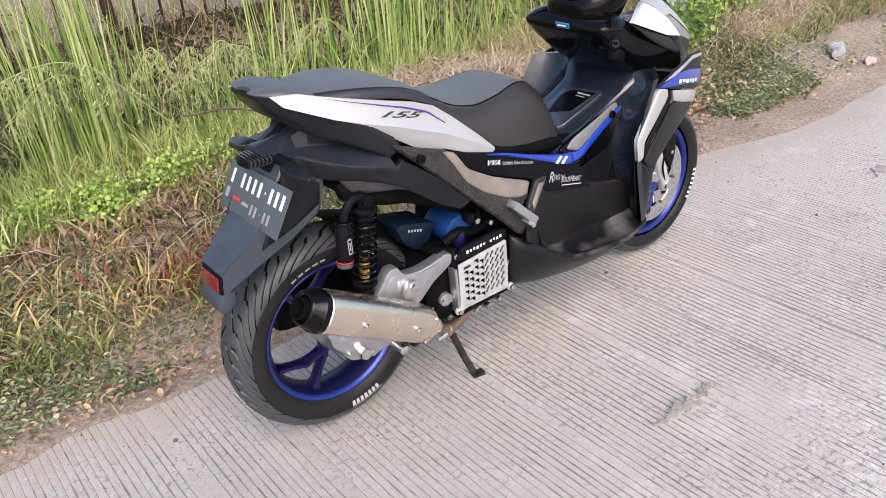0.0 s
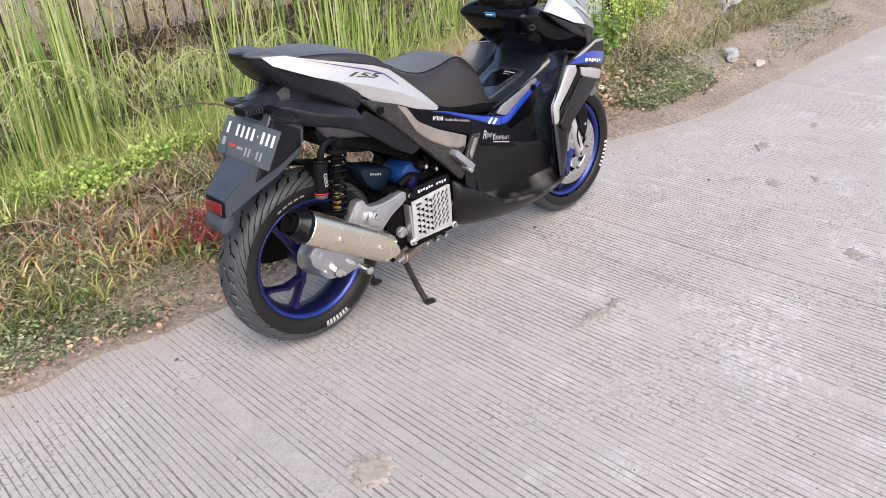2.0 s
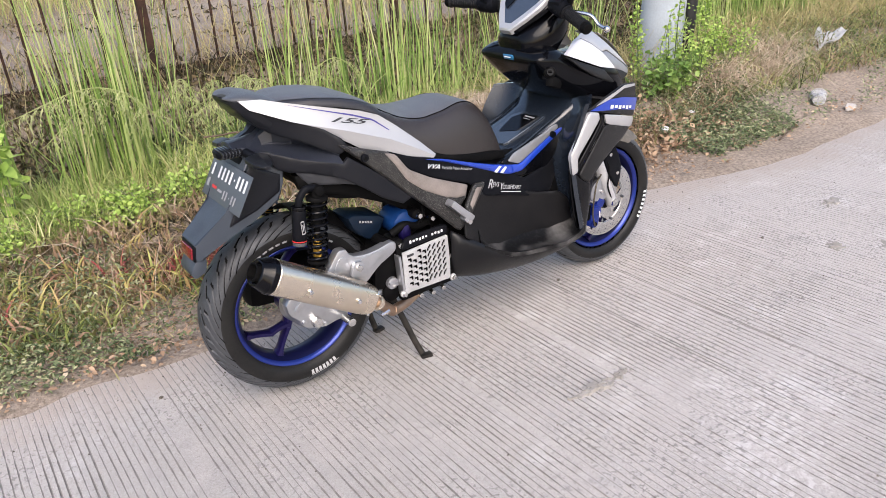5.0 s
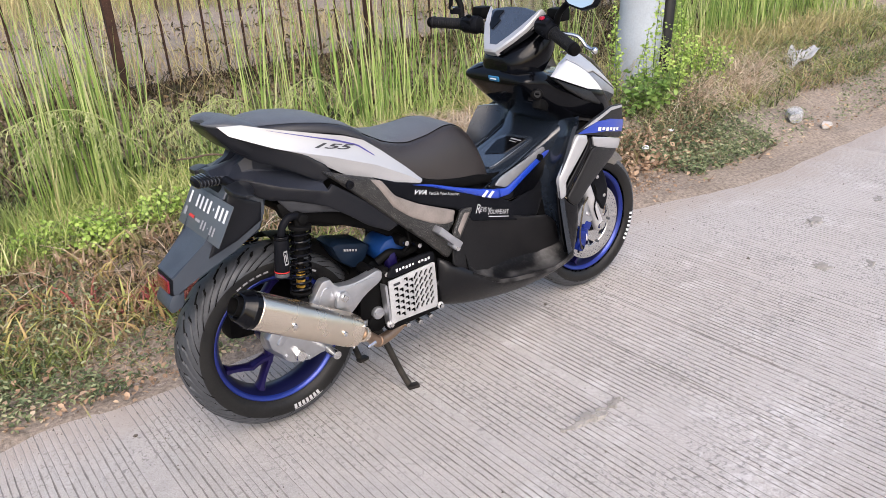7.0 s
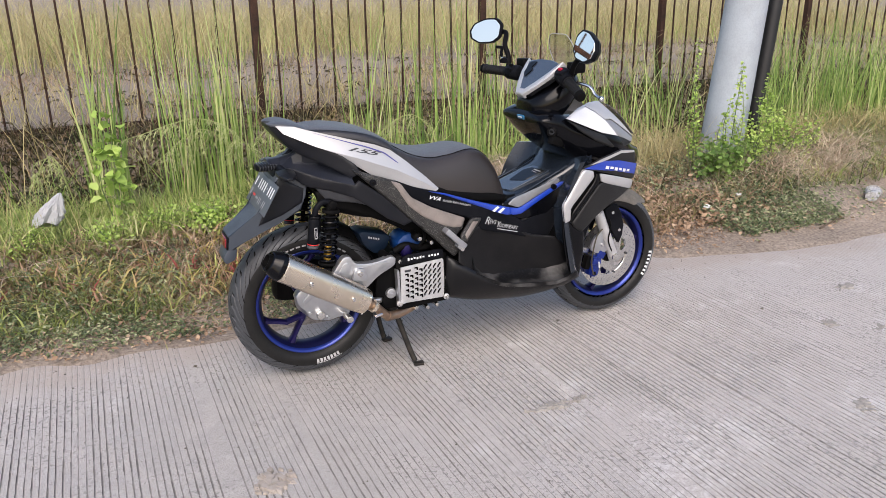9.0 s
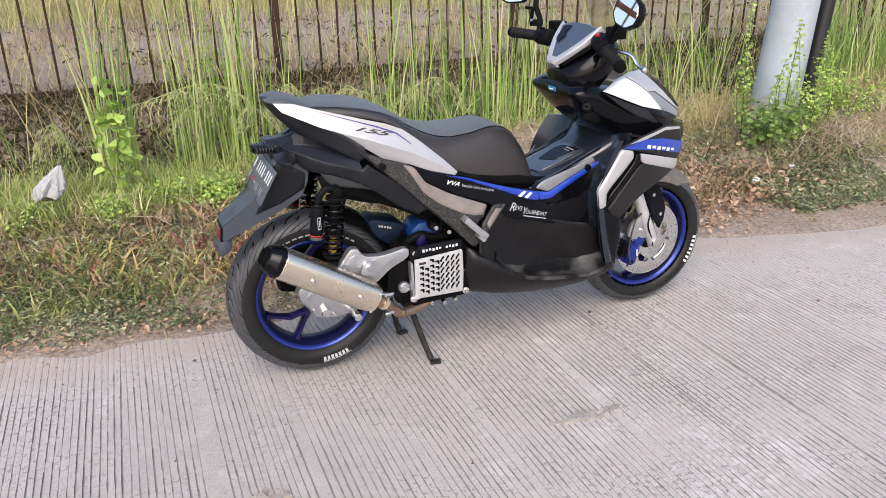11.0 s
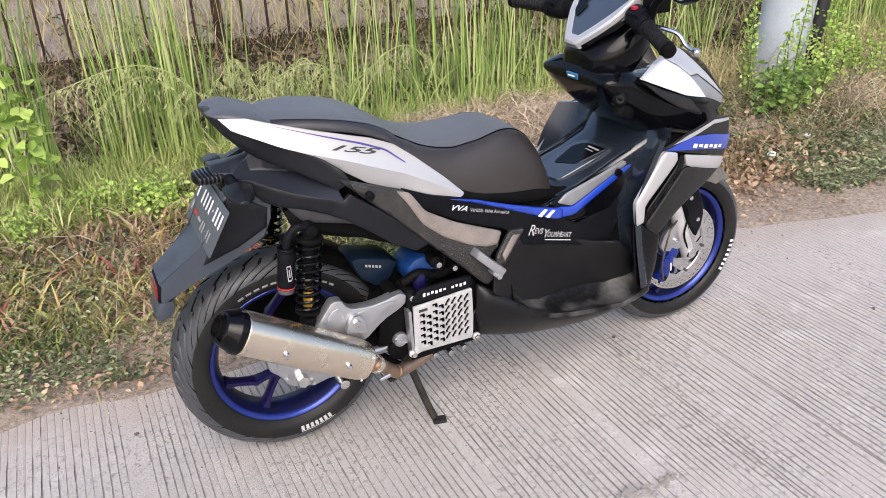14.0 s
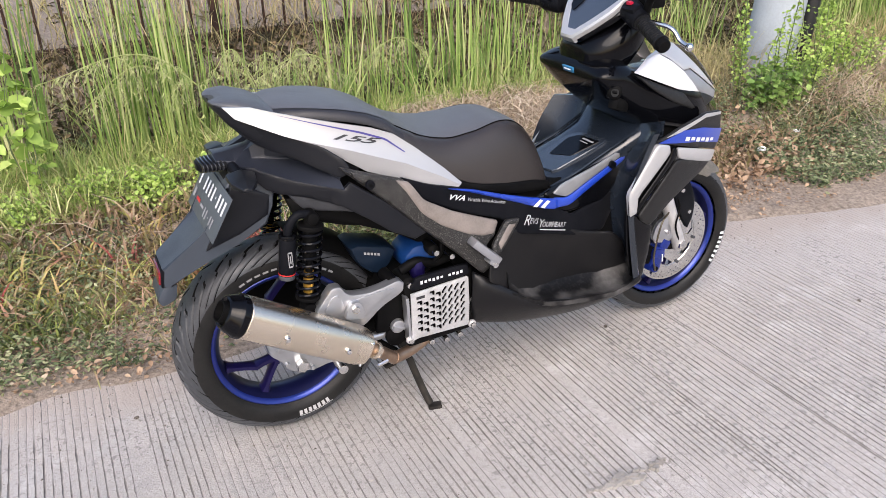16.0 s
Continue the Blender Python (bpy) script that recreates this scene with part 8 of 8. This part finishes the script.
c = scatter(5600, -3.0, 5.5, 0.3, 1.1, 85, lambda x, y, r: (y > road_edge(x) - 0.03) & (y < road_edge(x) + np.abs(r.normal(0.1, 0.25, len(x)))))
c[:, 2] += 0.022 + np.random.default_rng(8).uniform(0, 0.03, len(c))
leaves("fallen_leaves", c, 0.024, L_DEAD, "scattered dry brown fallen leaves", "leaves", 93, flat=0.35)
c = low_weed(5200, -1.6, 0.7, 0.45, 0.9, 97, 0.02)
leaves("creeping_weed", c, 0.019, L_WEED, "sparse creeping weeds on bare earth", "weeds", 98, aspect=0.42)
c = scatter(3600, -2.2, 0.9, 0.44, 0.92, 88, lambda x, y, r: y > road_edge(x) + np.abs(r.normal(0, 0.05, len(x))))
c[:, 2] += 0.014
leaves("fallen_leaves", c, 0.015, L_DEAD, "fine dry leaf litter on bare earth", "leaves", 99, flat=0.5)
b = scatter(1500, -2.2, 0.9, 0.5, 0.95, 187, lambda x, y, r: y > road_edge(x) + 0.06 + np.abs(r.normal(0, 0.06, len(x))))
n = len(b)
blades("dry_grass", b, fill(n, 0.04, 0.12), fill(n, 0.8, 2.6), fill(n, 0.004, 0.010), L_BROWN, "thin dry grass creeping over bare earth", "grass", 188, droop=0.8)
c = scatter(3400, 1.3, 3.2, 0.46, 0.98, 86, lambda x, y, r: y > road_edge(x) + np.abs(r.normal(0, 0.08, len(x))))
c[:, 2] += 0.016
leaves("fallen_leaves", c, 0.017, L_DEAD, "fine dry leaf litter on bare earth", "leaves", 94, flat=0.5)


def bush(name, cx, cy, n, spread, tall, size, mat, label, seed, category="bush", dense=26):
    """A leafy plant: thin stems with leaves set along them."""
    r = np.random.default_rng(seed)
    z0 = height(cx, cy)
    root = tagged(new(name), label, category, "leafy weeds along the verge")
    root.location = (cx, cy, z0)
    stems = bmesh.new()
    pts = []
    for _ in range(n):
        a, l = r.uniform(0, 6.28), tall * r.uniform(0.35, 1.0)
        out = spread * r.uniform(0.2, 1.0)
        foot = Vector((r.normal(0, spread * 0.3), r.normal(0, spread * 0.3), -0.02))
        tip_ = foot + Vector((out * math.cos(a), out * math.sin(a), l))
        mid_ = foot.lerp(tip_, 0.5) + Vector((r.normal(0, 0.03), r.normal(0, 0.03), 0.06 * l))
        bm_tube([foot, mid_, tip_], 0.003, 6, 5, stems, radii=(0.004, 0.0012))
        for u in np.linspace(0.18, 1.0, int(8 + l * dense)):
            q = foot.lerp(mid_, u * 2) if u < 0.5 else mid_.lerp(tip_, u * 2 - 1)
            pts.append(q + Vector(r.normal(0, size * 0.55, 3)))
    part("branchwork", stems, L_WEED, root)
    ob = leaves("foliage", np.array([tuple(q) for q in pts]), size, mat, "", "", seed + 1, flat=0.6, kind="", aspect=0.8)
    ob.parent = root
    return root


bush("leafy_bush", 3.02, 1.08, 40, 0.17, 0.26, 0.042, L_GREEN, "bright green broad-leaved weed at the pole's foot", 201)
bush("leafy_bush", 2.93, 1.22, 5, 0.035, 0.95, 0.024, L_LIME, "tall yellow-green weed climbing beside the pole", 202, dense=90)
bush("leafy_bush", 3.17, 1.15, 6, 0.04, 0.72, 0.024, L_LIME, "slender yellow-green weed standing before the pole", 221, dense=90)
bush("leafy_bush", 3.50, 1.15, 11, 0.08, 0.62, 0.024, L_LIME, "yellow-green leafy weed beside the pole", 203, dense=90)
bush("leafy_bush", 3.70, 1.15, 26, 0.19, 0.40, 0.022, L_LIME, "yellow-green weeds spreading beside the pole", 222, dense=90)
bush("leafy_bush", 3.34, 1.10, 18, 0.16, 0.42, 0.022, L_LIME, "yellow-green weeds before the pole", 223, dense=90)
b = tuft([(2.55, 1.45, 0.12, 160), (2.8, 1.4, 0.12, 200), (2.3, 1.55, 0.12, 140), (2.65, 1.7, 0.14, 160)], 204)
n = len(b)
blades("dry_grass", b, fill(n, 0.25, 0.6), fill(n, 0.3, 1.2), fill(n, 0.003, 0.007), L_FIELD, "wispy pale dry grass beside the pole", "grass", 205, droop=0.9, segs=5)
bush("leafy_bush", -0.62, 1.38, 46, 0.11, 0.15, 0.021, L_LIME, "low bright green leafy weed in the verge", 205, dense=130)
bush("leafy_bush", -0.12, 1.42, 60, 0.13, 0.17, 0.021, L_LIME, "low bright green leafy weed in the verge", 206, dense=130)
bush("leafy_bush", 0.15, 1.5, 36, 0.12, 0.2, 0.021, L_LIME, "low bright green leafy weed in the verge", 209, dense=130)
bush("leafy_bush", -0.32, 1.5, 44, 0.15, 0.15, 0.021, L_LIME, "low bright green leafy weed in the verge", 211, dense=130)
bush("leafy_bush", -1.0, 1.42, 26, 0.12, 0.13, 0.016, L_LIME, "low bright green leafy weed in the verge", 212, dense=130)
bush("leafy_bush", 0.4, 1.58, 36, 0.16, 0.18, 0.016, L_LIME, "low bright green leafy weed in the verge", 213, dense=130)
bush("leafy_bush", -0.55, 1.66, 5, 0.022, 0.72, 0.066, L_LIME, "broad-leaved green vine climbing out of the grass", 207, "vine", dense=24)
bush("leafy_bush", -1.5, 1.5, 34, 0.16, 0.2, 0.016, L_LIME, "low bright green leafy weed in the verge", 208, dense=130)

# arching feathery stems
def feather(path, n, drop, seed, stems, feet):
    """Hanging side branches along a stem, with the feet of small leaflets on each."""
    r = np.random.default_rng(seed)
    line = spline(path, 60)
    for k in range(n):
        u = 0.22 + 0.76 * k / (n - 1)
        q = line[int(u * (len(line) - 1))]
        l = drop * r.uniform(0.5, 1.1) * (1.15 - 0.6 * abs(u - 0.55))
        a = r.uniform(0, 6.28)
        tip_ = q + Vector((0.55 * l * math.cos(a), 0.55 * l * math.sin(a), -0.8 * l))
        mid_ = q.lerp(tip_, 0.5) + Vector((0.12 * l * math.cos(a), 0.12 * l * math.sin(a), 0.22 * l))
        twig_ = spline([q, mid_, tip_], 12)
        bm_tube([q, mid_, tip_], 0.001, 6, 4, stems, radii=(0.0012, 0.0006))
        for i in range(2, len(twig_)):
            feet += [twig_[i]] * 3


def frond(name, a, b, lift, n, seed, drop=0.16):
    r = np.random.default_rng(seed)
    root = tagged(new(name), "arching pale green feathery stem", "grass stem", "arching stems over the ditch")
    a, b = Vector(a), Vector(b)
    root.location = a
    path = [a - a, a.lerp(b, 0.45) + Vector((0, 0, lift)) - a, b - a]
    bm = bm_tube(path, 0.0035, 30, 6, radii=(0.0042, 0.0016))
    feet, hanging = [], bmesh.new()
    feather(path, n, drop, seed, hanging, feet)
    part("stem", bm, L_PALE, root)
    tagged(part("hanging_growth", hanging, L_PALE, root), kind="stuff")
    feet = np.array([tuple(q) for q in feet])
    ob = blades("plume", feet, r.uniform(-0.040, 0.015, len(feet)), r.uniform(0.6, 1.6, len(feet)), r.uniform(0.003, 0.006, len(feet)), L_PALE, "", "", seed, segs=3)
    ob.parent = root
    return root


frond("arching_stem", (0.36, 1.85, 0.30), (-0.48, 1.8, 0.62), 0.24, 44, 301, 0.24)
frond("arching_stem", (0.25, 2.0, 0.2), (-0.35, 1.9, 0.45), 0.30, 22, 302)
frond("arching_stem", (1.1, 2.0, 0.2), (0.35, 1.9, 0.45), 0.26, 24, 303)
frond("arching_stem", (1.6, 2.1, 0.2), (0.9, 1.9, 0.45), 0.28, 22, 304)
frond("arching_stem", (0.55, 2.15, 0.15), (0.25, 2.0, 0.50), 0.30, 26, 305, 0.18)
frond("arching_stem", (0.62, 2.2, 0.15), (0.85, 2.0, 0.42), 0.30, 26, 306, 0.18)
frond("arching_stem", (0.60, 2.2, 0.12), (0.50, 1.9, 0.40), 0.34, 24, 307, 0.18)
frond("arching_stem", (-0.75, 2.1, 0.15), (-0.95, 1.9, 0.40), 0.26, 22, 308)

# heap of cut straw beyond the scooter
b = scatter(7500, 1.0, 2.6, 1.15, 1.9, 58, lambda x, y, r: ((x - 1.75) / 0.85) ** 2 + ((y - 1.5) / 0.36) ** 2 < 1.0 + 0.3 * wave(x, y, 59, 6))
b[:, 2] += np.random.default_rng(5).uniform(0, 0.11, len(b))
blades("straw_heap", b, R.uniform(0.06, 0.24, len(b)), R.uniform(1.2, 3.0, len(b)), R.uniform(0.004, 0.009, len(b)), L_HAY, "heap of cut dry straw on the verge", "straw", 72, droop=0.9)


# ---- litter ----
def crumpled(name, c, r, mat, label, category, seed, squash=(1, 1, 1), rough=0.2, group=""):
    """A crumpled or chipped lump with flat creased faces."""
    bm = bmesh.new()
    bmesh.ops.create_icosphere(bm, subdivisions=3, radius=r)
    g = np.random.default_rng(seed)
    d = [Vector(g.normal(size=3)).normalized() for _ in range(60)]
    amp = g.uniform(-rough, rough * 1.3, 60)
    sharp = g.uniform(6, 40, 60)
    for v in bm.verts:
        n_ = v.co.normalized()
        k = 1 + sum(a * max(0, n_.dot(q)) ** e for a, q, e in zip(amp, d, sharp)) + g.normal(0, rough * 0.12)
        v.co = Vector((v.co.x * squash[0], v.co.y * squash[1], v.co.z * squash[2])) * k
    zmin = min(v.co.z for v in bm.verts)
    ob = part(name, bm, mat, None, angle=12)
    ob.location = (c[0], c[1], c[2] - zmin * 0.9)
    return tagged(ob, label, category, group)


def limp_bag(c, seed):
    """A thin bag hanging from a pinched top, its skirt folded and leaning to one side."""
    bm = bmesh.new()
    g = np.random.default_rng(seed)
    rows_, around = 15, 40
    ph = g.uniform(0, 6.28, 5)
    ring = []
    for i in range(rows_):
        t_ = i / (rows_ - 1)
        wide = 0.008 + 0.050 * math.sin(t_ * 1.9) ** 0.9
        ring.append([])
        for j in range(around):
            a_ = 6.2832 * j / around
            fold = 1 + (0.10 + 0.16 * t_) * (math.sin(5 * a_ + ph[0] + 2.2 * t_) + 0.7 * math.sin(9 * a_ + ph[1] - 3 * t_)) * 0.9 + g.normal(0, 0.06)
            x_ = 0.055 - 0.075 * t_ + wide * fold * math.cos(a_)
            y_ = 0.5 * wide * fold * math.sin(a_)
            z_ = 0.145 * (1 - t_) + 0.012 * math.sin(3 * a_ + ph[2]) * t_ + g.normal(0, 0.002)
            ring[-1].append(bm.verts.new((x_, y_, z_)))
    for i in range(rows_ - 1):
        for j in range(around):
            bm.faces.new((ring[i][j], ring[i][(j + 1) % around], ring[i + 1][(j + 1) % around], ring[i + 1][j]))
    bm.faces.new(ring[0])
    bm.faces.new(ring[-1][::-1])
    ob = part("plastic_bag", bm, M_BAG, None, angle=14)
    ob.location = c
    return tagged(ob, "limp white plastic bag caught in the grass", "plastic bag")


limp_bag((-0.87, 1.5, height(-0.87, 1.5) + 0.115), 401)


def crushed_cup(c, along, length, r0, r1, seed):
    """A thin drinking cup lying on its side, its wall dented, open at the wide end."""
    g = np.random.default_rng(seed)
    root = tagged(new("plastic_cup"), "crushed clear plastic cup on bare earth", "plastic cup")
    root.location = c
    d = Vector(along).normalized()
    side = Vector((-d.y, d.x, 0))
    dents = [(g.uniform(0, 6.28), g.uniform(0.1, 0.9), g.uniform(0.1, 0.35)) for _ in range(9)]
    rings = []
    for u, wall in [(k / 9, 0.0) for k in range(10)] + [(k / 9, 0.0012) for k in range(9, 0, -1)]:
        ring = []
        for t in np.linspace(0, 2 * math.pi, 26, endpoint=False):
            q = (r0 + (r1 - r0) * u - wall) * (1 - sum(h * math.exp(-(math.remainder(t - a, 2 * math.pi) / 0.45) ** 2 - ((u - e) / 0.2) ** 2) for a, e, h in dents))
            ring.append(d * (u * length) + side * (q * math.cos(t)) + Vector((0, 0, r1 * 0.8 + 0.85 * q * math.sin(t))))
        rings.append(ring)
    part("cup_wall", bm_loft(rings), M_CUP, root, angle=25)
    rim = [d * length + side * ((r1 + 0.001) * math.cos(t)) + Vector((0, 0, r1 * 0.8 + 0.85 * (r1 + 0.001) * math.sin(t))) for t in np.linspace(0, 2 * math.pi, 27)]
    part("cup_rim", bm_tube(rim, 0.002, 40, 6), M_CUP, root, "rolled clear rim")
    return root


crushed_cup((3.69, 0.47, height(3.74, 0.50) - 0.004), (0.15, 0.10, 0), 0.13, 0.036, 0.05, 402)


def twig(points, r0, r1, label):
    a = Vector(points[0])
    ob = part("twig", bm_tube([Vector(p) - a for p in points], r0, 24, 7, radii=(r0, r1)), M_TWIG, None)
    ob.location = a
    return tagged(ob, label, "twig")


twig([(3.10, 0.335, height(3.10, 0.335) + 0.012), (3.22, 0.372, height(3.22, 0.372) + 0.014), (3.36, 0.39, height(3.36, 0.39) + 0.012)], 0.006, 0.003, "broken brown twig lying at the road edge")
twig([(0.95, 1.63, height(0.95, 1.63) - 0.01), (0.80, 1.61, 0.25), (0.64, 1.60, 0.355), (0.484, 1.6, 0.407), (0.40, 1.6, 0.412), (0.31, 1.6, 0.42)], 0.007, 0.004, "bare brown branch leaning out of the ditch")
crumpled("stone", (3.86, 0.365, height(3.86, 0.365)), 0.03, M_STONE, "small pale stone at the road edge", "stone", 403, (1.3, 1, 0.7))
crumpled("paper_scrap", (2.62, 0.74, height(2.62, 0.74) + 0.03), 0.021, M_INK, "scrap of white paper in the weeds", "litter", 404, (1.2, 0.7, 0.6))
crumpled("paper_scrap", (2.95, 0.82, height(2.95, 0.82) + 0.03), 0.016, M_INK, "small scrap of white paper in the weeds", "litter", 405, (1.3, 0.7, 0.5))


def film_scrap(c, seed):
    """A creased sheet of thin plastic film, one edge standing up out of the grass."""
    g = np.random.default_rng(seed)
    ph = g.uniform(0, 6.28, 6)
    grid, m = [], 12
    for i in range(m):
        for j in range(m):
            u, v = i / (m - 1) - 0.5, j / (m - 1) - 0.5
            lift = 0.06 + 0.10 * (u + 0.5) + 0.02 * math.sin(9 * u + ph[0]) * math.sin(7 * v + ph[1]) + 0.012 * math.sin(19 * v + 11 * u + ph[2])
            grid.append((0.26 * u * (1 + 0.2 * math.sin(5 * v + ph[3])), 0.16 * v * (1 + 0.3 * math.sin(4 * u + ph[4])), lift))
    f = [(i * m + j, (i + 1) * m + j, (i + 1) * m + j + 1, i * m + j + 1) for i in range(m - 1) for j in range(m - 1)]
    n = len(grid)
    f += [tuple(n + k for k in q[::-1]) for q in f]
    rim = [k * m for k in range(m)] + [(m - 1) * m + k for k in range(1, m)] + [k * m + m - 1 for k in range(m - 2, -1, -1)] + list(range(m - 2, 0, -1))
    f += [(b, a, n + a, n + b) for a, b in zip(rim, rim[1:] + rim[:1])]
    ob = mesh_object("plastic_sheet", grid + [(x, y, z - 0.002) for x, y, z in grid], f, M_BAG, angle=30)
    ob.location = c
    return tagged(ob, "creased grey plastic sheet lying in the verge grass", "plastic sheet")


film_scrap((4.80, 1.13, height(4.80, 1.13) - 0.07), 406)
for k, (sx_, sy_) in enumerate(((1.07, -0.05), (2.3, -0.9), (1.95, -0.34), (0.1, -0.35), (-0.4, 0.2), (1.5, -0.3))):
    crumpled("pebble", (sx_, sy_, 0.0), 0.0055, M_GRITSTONE if k % 2 == 0 else M_STONE, "tiny pebble on the concrete road", "pebble", 410 + k, (1.2, 1, 0.7), group="pebbles on the road")


def grit(name, n, seed, mat, label):
    """Loose crumbs strewn over the slab, thicker towards the verge."""
    r = np.random.default_rng(seed)
    x = r.uniform(-1.6, 3.4, n)
    y = np.where(r.uniform(size=n) < 0.45, 0.42 - np.abs(r.normal(0, 0.16, n)), r.uniform(-1.5, 0.4, n))
    s = 0.0014 + 0.0030 * r.uniform(size=n) ** 5
    tip_v = np.array([(1, 0, -0.3), (-0.5, 0.87, -0.3), (-0.5, -0.87, -0.3), (0, 0, 1.0)])
    V = tip_v[None] * r.uniform(0.6, 1.3, (n, 4, 3)) * s[:, None, None]
    a = r.uniform(0, 6.28, n)
    ca, sa = np.cos(a)[:, None], np.sin(a)[:, None]
    V = np.stack([V[..., 0] * ca - V[..., 1] * sa + x[:, None], V[..., 0] * sa + V[..., 1] * ca + y[:, None], V[..., 2] + (s * 0.3)[:, None]], -1)
    F = (np.array([(0, 1, 3), (1, 2, 3), (2, 0, 3), (0, 2, 1)])[None] + (np.arange(n) * 4)[:, None, None]).reshape(-1, 3)
    ob = mesh_object(name, V.reshape(-1, 3), [tuple(map(int, f)) for f in F], mat, smooth=False)
    return tagged(ob, label, "grit", kind="stuff")


grit("grit", 2400, 501, M_GRITSTONE, "dark grit strewn over the concrete road")
grit("grit", 4200, 502, M_STONE, "pale grit strewn over the concrete road")
